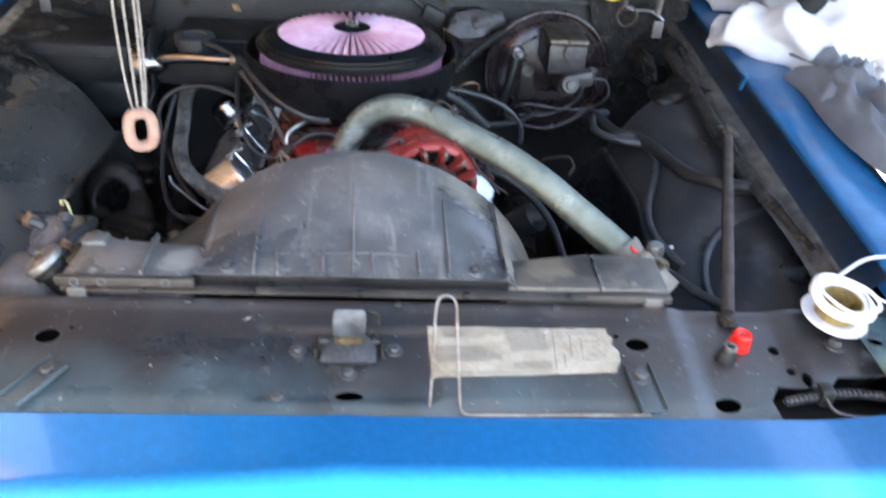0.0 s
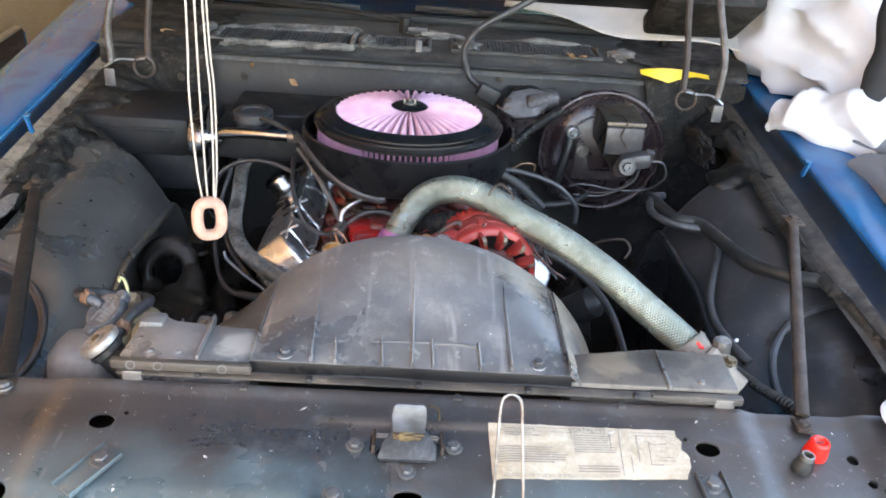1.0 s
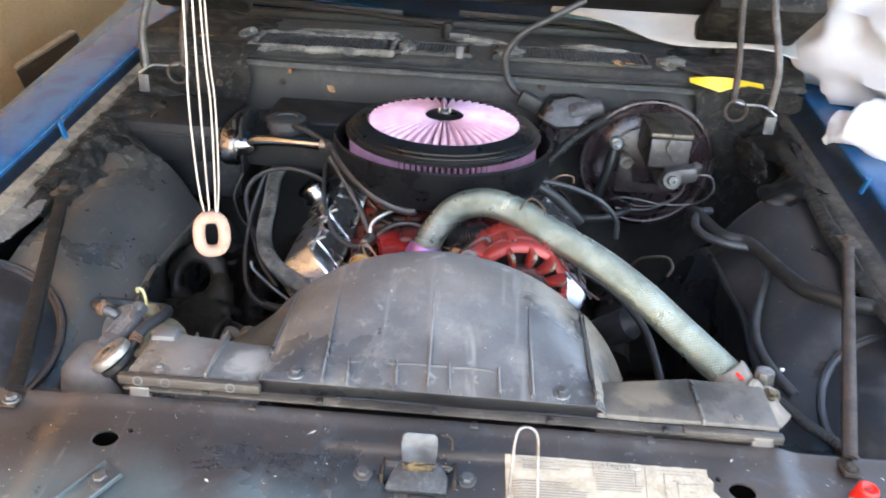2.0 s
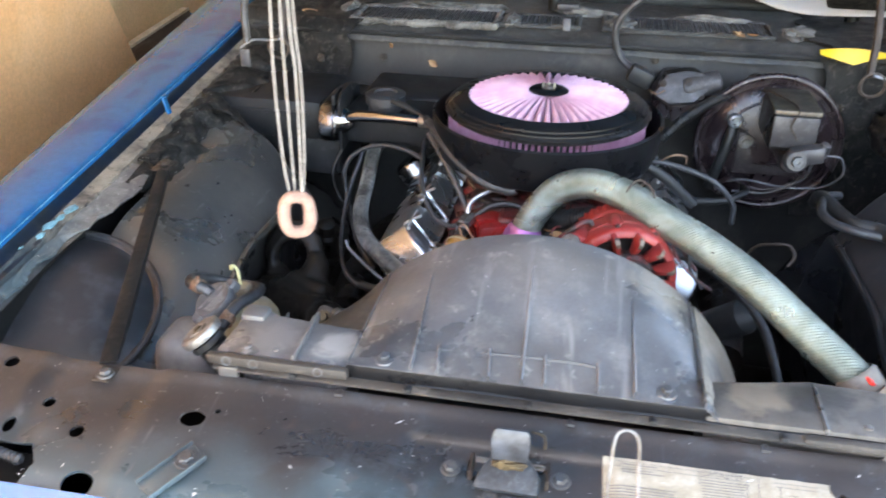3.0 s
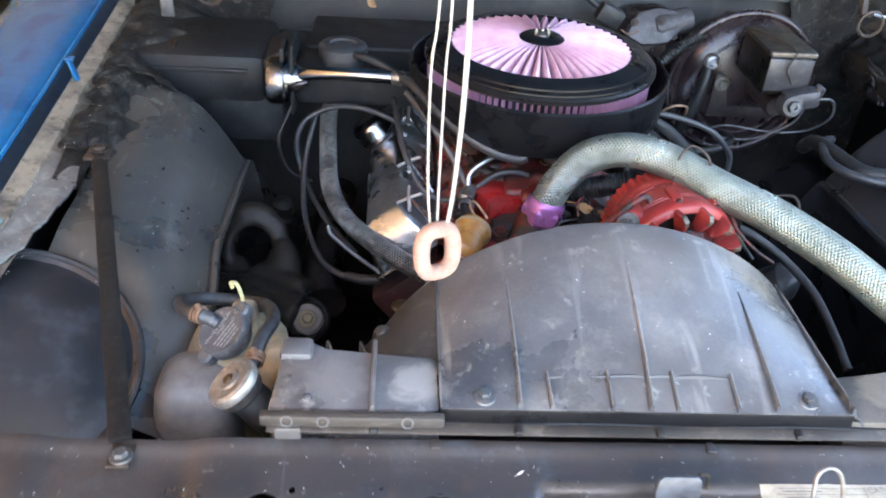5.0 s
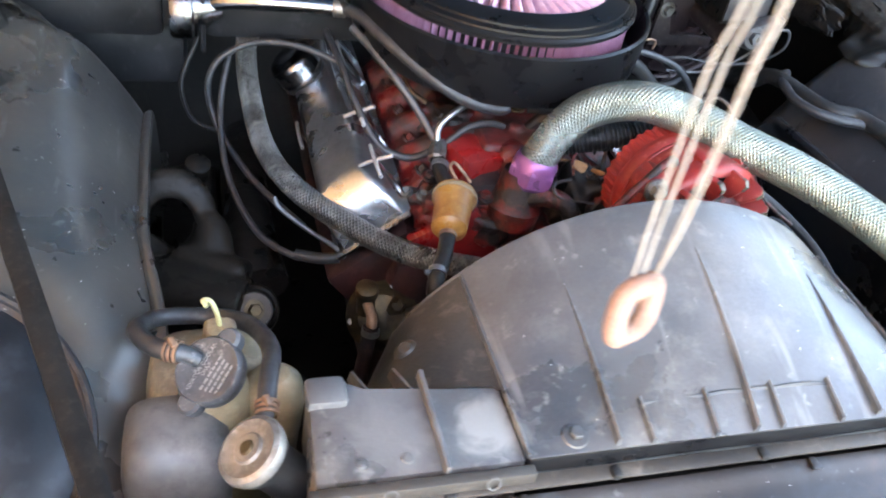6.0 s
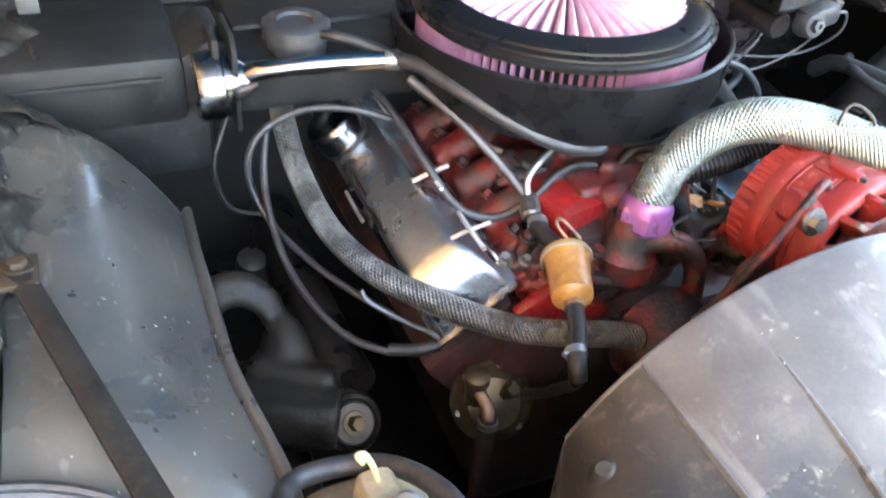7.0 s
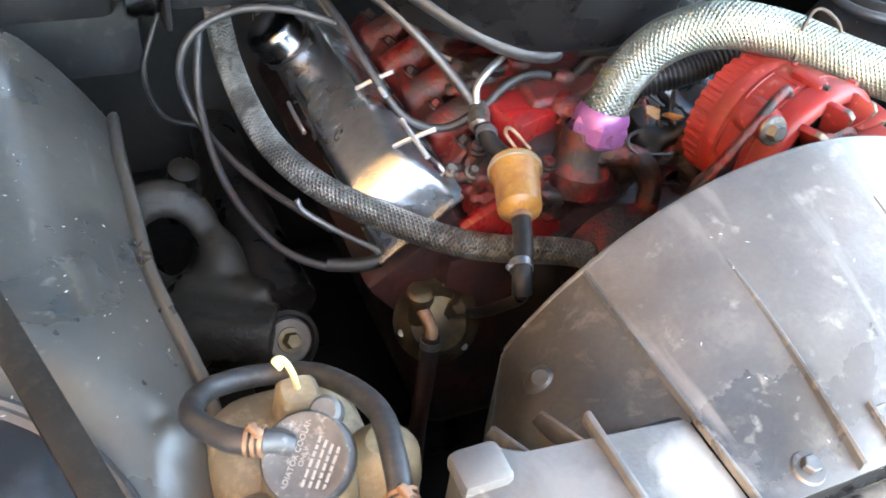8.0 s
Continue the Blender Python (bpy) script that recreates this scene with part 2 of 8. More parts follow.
SHROUD_DIRTY = mat("brown_stained_plastic", (0.075, 0.068, 0.06), (0.12, 0.105, 0.088), (0.04, 0.036, 0.032), rough=0.4, rough2=0.58, scale=12, fine=240, bump=0.2, mix=0.5, spread=0.15, soft=(0.5, 0.75), warp=0.2, detail=7, spec=0.5)
for at, size, tint in (((0.335, 0.925, 1.005), 0.045, (0.018, 0.016, 0.015)), ((0.268, 0.92, 1.005), 0.042, (0.2, 0.168, 0.125)), ((0.39, 0.9, 1.005), 0.03, (0.045, 0.04, 0.036))):
    spot(SHROUD_DIRTY, tint, at, size, 0.7)
SHROUD_EDGE = mat("worn_plastic_edge", (0.045, 0.045, 0.046), (0.11, 0.108, 0.104), None, rough=0.5, scale=9, bump=0.1, spread=0.15)
SHROUD_TAN = mat("sun_bleached_plastic", (0.2, 0.17, 0.13), (0.1, 0.092, 0.085), (0.32, 0.28, 0.23), rough=0.6, scale=11, bump=0.15)
CHROME = mat("chrome", (0.78, 0.79, 0.8), (0.7, 0.7, 0.72), None, rough=0.1, rough2=0.2, metal=1.0, scale=12, bump=0.02)
DARK_CHROME = mat("smoky_chrome", (0.36, 0.36, 0.375), (0.22, 0.22, 0.23), None, rough=0.16, rough2=0.28, metal=1.0, scale=12, bump=0.03)
POLISHED = mat("hazed_chrome", (0.56, 0.57, 0.59), (0.45, 0.46, 0.48), (0.36, 0.36, 0.37), rough=0.25, rough2=0.36, metal=0.95, scale=14, bump=0.06, warp=0.4, soft=(0.56, 0.8))
STEEL = mat("dull_steel", (0.34, 0.33, 0.315), (0.17, 0.145, 0.12), (0.1, 0.075, 0.055), rough=0.42, metal=0.9, scale=30, bump=0.15)
TAB_GREY = mat("grey_metal_tab", (0.11, 0.118, 0.132), (0.045, 0.044, 0.046), None, rough=0.36, metal=0.55, scale=30, bump=0.06)
BRIGHT = mat("bright_bolt_metal", (0.8, 0.8, 0.79), (0.66, 0.66, 0.65), None, rough=0.4, metal=0.7, scale=40, bump=0.05)
PLATED = mat("dull_blue_plate", (0.035, 0.04, 0.046), (0.018, 0.02, 0.022), (0.09, 0.1, 0.11), rough=0.45, metal=0.1, scale=40, bump=0.3, spec=0.35)
CAP_METAL = mat("worn_pale_cap", (0.3, 0.285, 0.265), (0.17, 0.155, 0.14), (0.38, 0.37, 0.35), rough=0.4, metal=0.6, scale=30, bump=0.1)
FLECK = mat("white_paint_fleck", (0.6, 0.6, 0.58), None, None, rough=0.7, bump=0)
ZINC = mat("zinc_plate", (0.5, 0.52, 0.53), (0.3, 0.31, 0.31), None, rough=0.35, metal=0.85, scale=30, bump=0.08)
# Near-black steel for the left stay; the right one is RUST.
STAY_DARK = mat("near_black_steel", (0.009, 0.0085, 0.0085), (0.014, 0.013, 0.0125), (0.03, 0.025, 0.021), rough=0.55, metal=0.0, scale=25, bump=0.2, spec=0.15)
GREASE_SHADE = mat("greasy_shaded_cast_iron", (0.005, 0.0048, 0.0045), (0.011, 0.0095, 0.008), (0.03, 0.024, 0.018), rough=0.26, rough2=0.42, scale=16, fine=120, bump=0.3, spec=0.16, soft=(0.56, 0.75))
# Fender blue darkened: the shade below the fender edge lies in this colour.
NAVY_SHADE = mat("shaded_navy_flange", (0.004, 0.012, 0.028), (0.006, 0.009, 0.013), (0.03, 0.028, 0.025), rough=0.4, scale=12, bump=0.1, spec=0.35)
PALE_BLUE = mat("pale_blue_edge", (0.1, 0.33, 0.48), (0.02, 0.12, 0.26), None, rough=0.3, scale=30, bump=0.05)
BUCKET = mat("dusty_black_shell", (0.011, 0.0115, 0.013), (0.02, 0.021, 0.024), (0.05, 0.055, 0.066), rough=0.3, rough2=0.45, scale=7, bump=0.05, soft=(0.52, 0.8), detail=5, spec=0.5)
RUST = mat("rusty_dark_steel", (0.045, 0.030, 0.021), (0.024, 0.017, 0.013), (0.075, 0.05, 0.034), rough=0.5, metal=0.2, scale=25, bump=0.2)
MAROON = mat("dark_maroon_iron", (0.04, 0.012, 0.011), (0.014, 0.01, 0.01), (0.07, 0.03, 0.025), rough=0.5, scale=14, bump=0.4, spec=0.4)
CAST = mat("dull_cast_metal", (0.115, 0.12, 0.126), (0.07, 0.068, 0.07), (0.16, 0.145, 0.13), rough=0.42, metal=0.55, scale=20, bump=0.25)
RED = mat("red_engine_paint", (0.28, 0.0145, 0.0155), (0.17, 0.011, 0.011), (0.025, 0.01, 0.009), rough=0.22, rough2=0.4, scale=18, bump=0.15, coat=0.3, soft=(0.58, 0.72), warp=0.6)
RED_CASE = mat("orange_red_alternator_paint", (0.31, 0.029, 0.025), (0.235, 0.024, 0.021), (0.11, 0.022, 0.018), rough=0.4, rough2=0.55, scale=20, bump=0.08, soft=(0.62, 0.8), warp=0.5)
weather(RED_CASE, (0.55, 0.2, 0.15), 90, 0.62, 0.72, 0.5, detail=5)
RED_DUSTY = mat("dusty_red_iron", (0.15, 0.0125, 0.0125), (0.05, 0.027, 0.024), (0.014, 0.009, 0.008), rough=0.3, rough2=0.6, scale=22, fine=160, bump=0.5, mix=0.5, spread=0.1, soft=(0.54, 0.7), warp=0.5)
RED_OILY = mat("oily_red_iron", (0.15, 0.011, 0.0095), (0.01, 0.007, 0.0065), (0.055, 0.036, 0.025), rough=0.34, scale=24, fine=150, bump=0.7, mix=0.47, spread=0.07, warp=0.7)
OILY = mat("oily_black_iron", (0.006, 0.0055, 0.0055), (0.014, 0.011, 0.01), (0.022, 0.016, 0.013), rough=0.28, rough2=0.55, scale=12, bump=0.35, spec=0.28)
RUBBER = mat("black_rubber", (0.011, 0.011, 0.0115), (0.022, 0.022, 0.022), (0.04, 0.038, 0.036), rough=0.4, rough2=0.65, scale=30, bump=0.1, spec=0.35)
RUBBER_GREY = mat("greyed_rubber", (0.034, 0.035, 0.038), (0.02, 0.02, 0.022), (0.06, 0.06, 0.06), rough=0.42, scale=40, bump=0.1)
GLOSS_BLACK = mat("gloss_black_enamel", (0.006, 0.006, 0.007), (0.009, 0.009, 0.010), None, rough=0.32, rough2=0.33, scale=20, bump=0.03, spec=0.18)
BOOSTER = mat("stained_black_steel", (0.019, 0.012, 0.0135), (0.038, 0.025, 0.027), (0.075, 0.058, 0.058), rough=0.2, rough2=0.38, metal=0.25, scale=13, bump=0.1, spec=0.6, warp=0.8, soft=(0.6, 0.85))
weather(BOOSTER, (0.13, 0.105, 0.1), 40, 0.62, 0.7, 0.6, (1, 1, 0.2), shift=3.0)
CAST_DARK = mat("brown_black_cast_iron", (0.05, 0.038, 0.037), (0.028, 0.021, 0.021), (0.11, 0.09, 0.085), rough=0.35, rough2=0.5, metal=0.4, scale=20, bump=0.25)
DUSTY_ZINC = mat("dusty_dark_zinc", (0.085, 0.08, 0.083), (0.045, 0.042, 0.044), (0.15, 0.14, 0.14), rough=0.5, metal=0.3, scale=22, bump=0.3)
PINK = mat("oiled_pink_gauze", (0.66, 0.41, 0.49), (0.56, 0.31, 0.41), None, rough=0.75, scale=30, fine=900, bump=0.2)
PURPLE = mat("purple_anodised", (0.36, 0.15, 0.37), (0.3, 0.115, 0.32), None, rough=0.3, metal=0.5, scale=40, bump=0.02)
AMBER = mat("amber_plastic", (0.34, 0.175, 0.045), (0.22, 0.1, 0.03), (0.42, 0.25, 0.09), rough=0.3, scale=26, bump=0.04, sub=0.3)
BRASS_LID = mat("yellow_plate", (0.2, 0.16, 0.115), (0.1, 0.085, 0.07), None, rough=0.45, metal=0.4, scale=30, bump=0.1)
BRASS = mat("dirty_brass", (0.11, 0.078, 0.037), (0.045, 0.033, 0.021), (0.02, 0.017, 0.013), rough=0.45, metal=0.6, scale=30, bump=0.25)
BOTTLE = mat("yellowed_plastic", (0.32, 0.255, 0.15), (0.2, 0.165, 0.115), (0.42, 0.36, 0.25), rough=0.45, scale=14, bump=0.06, sub=0.3)
BOTTLE_GREY = mat("grimy_grey_plastic", (0.115, 0.112, 0.112), (0.18, 0.17, 0.16), (0.07, 0.068, 0.068), rough=0.5, scale=14, bump=0.06)
CAP_GREY = mat("grey_cap_plastic", (0.04, 0.042, 0.046), (0.075, 0.077, 0.082), (0.2, 0.2, 0.2), rough=0.42, scale=30, bump=0.12, soft=(0.56, 0.72))
INK_PALE = mat("pale_moulded_marks", (0.21, 0.21, 0.21), None, None, rough=0.6, bump=0)
COPPER = mat("coppery_clamp", (0.33, 0.2, 0.13), (0.2, 0.12, 0.08), None, rough=0.5, metal=0.5, scale=60, bump=0.2)
YELLOW = mat("yellow_plastic", (0.75, 0.5, 0.03), (0.65, 0.42, 0.03), None, rough=0.4, scale=20, bump=0.03)
PALE_YELLOW = mat("pale_yellow_plastic", (0.5, 0.46, 0.22), None, None, rough=0.4, bump=0.02)
RED_PLASTIC = mat("red_plastic", (0.8, 0.02, 0.012), (0.7, 0.016, 0.01), None, rough=0.35, scale=40, bump=0.03)
PAPER = mat("yellowed_paper", (0.36, 0.32, 0.25), (0.28, 0.24, 0.175), (0.42, 0.385, 0.315), rough=0.8, scale=25, fine=300, bump=0.05)
INK = mat("faded_ink", (0.13, 0.12, 0.11), (0.2, 0.185, 0.16), None, rough=0.8, scale=60, bump=0)
CLAY = mat("pinkish_ceramic", (0.31, 0.19, 0.145), (0.25, 0.15, 0.115), (0.18, 0.115, 0.09), rough=0.7, scale=60, fine=500, bump=0.15)
CORD = mat("off_white_cord", (0.33, 0.31, 0.28), (0.25, 0.235, 0.21), None, rough=0.85, scale=60, fine=1200, bump=0.3)
WHITE_CLOTH = mat("white_cotton", (0.62, 0.63, 0.66), (0.57, 0.58, 0.61), None, rough=0.9, scale=8, fine=600, bump=0.12)
GREY_CLOTH = mat("grey_blue_denim", (0.095, 0.108, 0.128), (0.15, 0.165, 0.19), None, rough=0.9, scale=10, fine=700, bump=0.25)
GREY_GREEN = mat("faded_green_cloth", (0.1, 0.105, 0.095), (0.14, 0.145, 0.13), None, rough=0.9, scale=10, fine=700, bump=0.25)
BLACK_CLOTH = mat("charcoal_cloth", (0.014, 0.0145, 0.016), (0.026, 0.027, 0.029), None, rough=0.9, scale=10, fine=700, bump=0.25, spec=0.2)
WALL_TAN = mat("tan_board", (0.9, 0.48, 0.22), (0.84, 0.43, 0.185), (0.92, 0.52, 0.26), rough=0.75, scale=2, fine=120, bump=0.05)
WALL_OCHRE = mat("ochre_plaster", (0.86, 0.56, 0.3), (0.8, 0.51, 0.26), None, rough=0.85, scale=3, fine=120, bump=0.1)
SAWN = mat("pale_sawn_wood", (0.75, 0.62, 0.45), (0.6, 0.47, 0.32), None, rough=0.8, scale=20, fine=160, bump=0.2)
WOOD = mat("dusty_brown_wood", (0.16, 0.095, 0.05), (0.1, 0.06, 0.035), (0.3, 0.24, 0.17), rough=0.75, scale=6, fine=120, bump=0.3, stretch=(1, 0.15, 1))
CONCRETE = mat("garage_concrete", (0.42, 0.4, 0.37), (0.34, 0.325, 0.3), (0.2, 0.19, 0.18), rough=0.85, scale=2, bump=0.2)
CEILING_WHITE = mat("grey_ceiling_board", (0.2, 0.195, 0.185), (0.16, 0.155, 0.15), None, rough=0.9, scale=2, bump=0.1)
WHITE_PLASTIC = mat("white_plastic", (0.75, 0.74, 0.76), (0.68, 0.66, 0.68), None, rough=0.4, scale=30, bump=0.02)
COPPER_WIRE = mat("gold_wire", (0.5, 0.36, 0.15), (0.36, 0.25, 0.1), None, rough=0.45, metal=0.7, scale=200, bump=0.1)
HEADLAMP = mat("bright_nose_trim", (0.7, 0.7, 0.72), (0.6, 0.6, 0.62), None, rough=0.25, metal=0.8, scale=10, bump=0.03)
TEAL_MARK = mat("pale_teal_paint", (0.05, 0.12, 0.14), (0.02, 0.042, 0.05), (0.085, 0.12, 0.075), rough=0.5, scale=25, bump=0.1)
TEAL_DASH = mat("pale_teal_under_glass", (0.4, 0.62, 0.56), (0.34, 0.55, 0.5), None, rough=0.6, scale=8, bump=0.05)
CHIP = mat("pale_teal_chip", (0.15, 0.33, 0.38), (0.08, 0.19, 0.23), None, rough=0.5, scale=60, bump=0.1)
LEAF = mat("dry_leaf", (0.36, 0.2, 0.09), (0.25, 0.13, 0.06), None, rough=0.8, scale=60, bump=0.2)
HOSE_BRAID = braid("braided_sleeve", (0.4, 0.435, 0.375), (0.21, 0.235, 0.195), 20, 220, metal=0.75, rough=0.3, depth=0.55, stain=(0.27, 0.275, 0.22))
weather(HOSE_BRAID, (0.09, 0.1, 0.085), 16, 0.56, 0.7, 0.5, warp=0.8)
HOSE_BRAID_DARK = braid("grimy_braided_sleeve", (0.25, 0.25, 0.235), (0.07, 0.068, 0.062), 12, 220, metal=0.6, rough=0.34, depth=0.9, stain=(0.035, 0.033, 0.03))
weather(HOSE_BRAID_DARK, (0.3, 0.29, 0.25), 34, 0.53, 0.66, 0.6, (1, 1, 1), detail=7, warp=0.8)
weather(HOSE_BRAID_DARK, (0.02, 0.019, 0.017), 22, 0.55, 0.66, 0.7, detail=7, warp=0.8, shift=3.0)
COVER_CLOTH = mat("grey_white_cover_cloth", (0.52, 0.52, 0.5), (0.46, 0.46, 0.445), None, rough=0.9, scale=8, fine=600, bump=0.12)
# Darker than SHROUD: grime plus the shade of the left shoulder, both as colour.
SHROUD_GRIME_SHADE = mat("grimy_shaded_brown_plastic", (0.03, 0.028, 0.026), (0.07, 0.06, 0.05), (0.15, 0.128, 0.105), rough=0.4, rough2=0.6, scale=9, fine=240, bump=0.14, mix=0.52, spread=0.15, soft=(0.55, 0.8), warp=0.6, detail=8, spec=0.4)
weather(TEAL_MARK, (0.1, 0.12, 0.03), 9, 0.52, 0.66, 0.7, warp=0.8)
weather(TEAL_MARK, (0.06, 0.03, 0.018), 30, 0.6, 0.7, 0.6, shift=4.0)
GLASS = bpy.data.materials.new("windscreen_glass")
GLASS.use_nodes = True
g = GLASS.node_tree.nodes["Principled BSDF"]
g.inputs["Base Color"].default_value, g.inputs["Roughness"].default_value = (0.55, 0.8, 0.76, 1), 0.03
g.inputs["Transmission Weight"].default_value = 1.0


# ---- building helpers ----
def thing(name, at, label, category, group="", kind=""):
    e = new(name)
    e.empty_display_size = 0.05
    e.location = at
    return tagged(e, label, category, group, kind)


def part(name, bm, material, parent=None, label="", angle=38, flat=False):
    """Links a bmesh, in world places, as one mesh object under a thing or a part."""
    me = bpy.data.meshes.new(name)
    bmesh.ops.recalc_face_normals(bm, faces=bm.faces)
    bm.to_mesh(me)
    bm.free()
    me.materials.append(material)
    if not flat:
        me.shade_smooth()
        me.set_sharp_from_angle(angle=radians(angle))
    ob = new(name, me)
    if parent:
        ob.parent = parent
        ob.matrix_parent_inverse = Matrix.Identity(4) if parent.parent else Matrix.Translation(parent.location).inverted()
    if label:
        ob["label"] = label
    return ob


def solo(name, bm, material, label, category, group="", kind="", angle=38):
    return tagged(part(name, bm, material, angle=angle), label, category, group, kind)


def rbox(size, at=(0, 0, 0), bevel=0.003, turn=None, seg=2):
    bm = bmesh.new()
    bmesh.ops.create_cube(bm, size=1)
    bmesh.ops.scale(bm, vec=size, verts=bm.verts)
    if bevel:
        bmesh.ops.bevel(bm, geom=bm.edges[:], offset=min(bevel, min(size) * 0.45), segments=seg, affect="EDGES", profile=0.5)
    m = Matrix.Translation(at) @ (turn.to_4x4() if turn else Matrix.Identity(4))
    bmesh.ops.transform(bm, matrix=m, verts=bm.verts)
    return bm


def axis_to(d):
    return Vector((0, 0, 1)).rotation_difference(Vector(d)).to_matrix()


def lathe(profile, at=(0, 0, 0), axis=(0, 0, 1), seg=32, wave=None):
    """Turns (radius, height) pairs round an axis; wave(k, angle) may scale a ring's radius."""
    bm = bmesh.new()
    rot, at = axis_to(axis), Vector(at)
    rings = []
    for k, (r, h) in enumerate(profile):
        if r < 1e-6:
            rings.append([bm.verts.new(at + rot @ Vector((0, 0, h)))])
        else:
            ring = []
            for i in range(seg):
                a = 2 * math.pi * i / seg
                f = wave(k, a) if wave else 1
                ring.append(bm.verts.new(at + rot @ Vector((r * f * math.cos(a), r * f * math.sin(a), h))))
            rings.append(ring)
    for p, q in zip(rings, rings[1:]):
        for i in range(seg):
            j = (i + 1) % seg
            vs = [p[i % len(p)], p[j % len(p)], q[j % len(q)], q[i % len(q)]]
            u = []
            for v in vs:
                if v not in u:
                    u.append(v)
            if len(u) > 2:
                bm.faces.new(u)
    return bm


def spline(points, sub=8, closed=False):
    p = [Vector(q) for q in points]
    n = len(p)
    out = []
    spans = n if closed else n - 1
    for i in range(spans):
        if closed:
            a, b, c, d = p[i - 1], p[i], p[(i + 1) % n], p[(i + 2) % n]
        else:
            b, c = p[i], p[i + 1]
            a = p[i - 1] if i else b * 2 - c
            d = p[i + 2] if i + 2 < n else c * 2 - b
        for k in range(sub):
            t = k / sub
            out.append(0.5 * ((2 * b) + (c - a) * t + (2 * a - 5 * b + 4 * c - d) * t * t + (3 * b - a - 3 * c + d) * t ** 3))
    if not closed:
        out.append(p[-1])
    return out


def tube(points, r, seg=10, sub=8, closed=False, rib=0.0, pitch=0.006, smooth=True, caps=True):
    """A hose or wire through points; r may be a number or a function of the share along it. rib: depth of corrugations."""
    pts = spline(points, sub, closed) if smooth else [Vector(q) for q in points]
    if rib:
        dense, step = [], pitch / 4
        for a, b in zip(pts, pts[1:]):
            k = max(1, round((b - a).length / step))
            dense += [a.lerp(b, i / k) for i in range(k)]
        pts = dense + [pts[-1]]
    bm = bmesh.new()
    layer = bm.loops.layers.uv.new("UVMap")
    n = len(pts)
    tang = [(pts[(i + 1) % n] - pts[i - 1]) if closed else (pts[min(i + 1, n - 1)] - pts[max(i - 1, 0)]) for i in range(n)]
    up = Vector((0.13, 0.21, 0.97))
    side = tang[0].cross(up).normalized()
    rings, dist, run = [], [], 0.0
    for i, (q, t) in enumerate(zip(pts, tang)):
        t = t.normalized()
        side = (side - t * side.dot(t)).normalized()
        o = t.cross(side)
        rad = r(i / (n - 1)) if callable(r) else r
        if rib and i % 4 in (0, 3):
            rad -= rib
        rings.append([bm.verts.new(q + rad * (side * math.cos(2 * math.pi * k / seg) + o * math.sin(2 * math.pi * k / seg))) for k in range(seg)])
        if i:
            run += (q - pts[i - 1]).length
        dist.append(run)
    pairs = [(i, i + 1) for i in range(n - 1)] + ([(n - 1, 0)] if closed else [])
    for i, j in pairs:
        for k in range(seg):
            k2 = (k + 1) % seg
            f = bm.faces.new((rings[i][k], rings[i][k2], rings[j][k2], rings[j][k]))
            dj = dist[j] if j else run + 0.01
            for lp, uv in zip(f.loops, ((dist[i], k / seg), (dist[i], (k + 1) / seg), (dj, (k + 1) / seg), (dj, k / seg))):
                lp[layer].uv = uv
    if caps and not closed:
        bm.faces.new(rings[0]), bm.faces.new(rings[-1])
    return bm


def join(*bms):
    a = bms[0]
    for b in bms[1:]:
        me = bpy.data.meshes.new("tmp")
        b.to_mesh(me)
        b.free()
        a.from_mesh(me)
        bpy.data.meshes.remove(me)
    return a


def sheet(nx, ny, f, thick=0.0, back=(0, 0, -1)):
    """A grid of points f(u, v); with thick it is closed by a second side that lies that far off along back."""
    bm = bmesh.new()
    off = Vector(back) * thick
    sides = []
    for shift in ((Vector(), off) if thick else (Vector(),)):
        vs = [[bm.verts.new(Vector(f(i / nx, j / ny)) + shift) for j in range(ny + 1)] for i in range(nx + 1)]
        for i in range(nx):
            for j in range(ny):
                bm.faces.new((vs[i][j], vs[i + 1][j], vs[i + 1][j + 1], vs[i][j + 1]))
        sides.append(vs)
    if thick:
        a, b = sides
        loop = [(i, 0) for i in range(nx)] + [(nx, j) for j in range(ny)] + [(i, ny) for i in range(nx, 0, -1)] + [(0, j) for j in range(ny, 0, -1)]
        for p, q in zip(loop, loop[1:] + loop[:1]):
            bm.faces.new((a[p[0]][p[1]], a[q[0]][q[1]], b[q[0]][q[1]], b[p[0]][p[1]]))
    return bm


def prism(outline, depth, m=Matrix.Identity(4), bevel=0.0):
    """A flat outline (x, y) given depth along z, then moved by m."""
    bm = bmesh.new()
    lo = [bm.verts.new((x, y, 0)) for x, y in outline]
    hi = [bm.verts.new((x, y, depth)) for x, y in outline]
    bm.faces.new(lo[::-1])
    bm.faces.new(hi)
    n = len(lo)
    for i in range(n):
        bm.faces.new((lo[i], lo[(i + 1) % n], hi[(i + 1) % n], hi[i]))
    if bevel:
        bmesh.ops.bevel(bm, geom=bm.edges[:], offset=bevel, segments=2, affect="EDGES", profile=0.5)
    bmesh.ops.transform(bm, matrix=m, verts=bm.verts)
    return bm


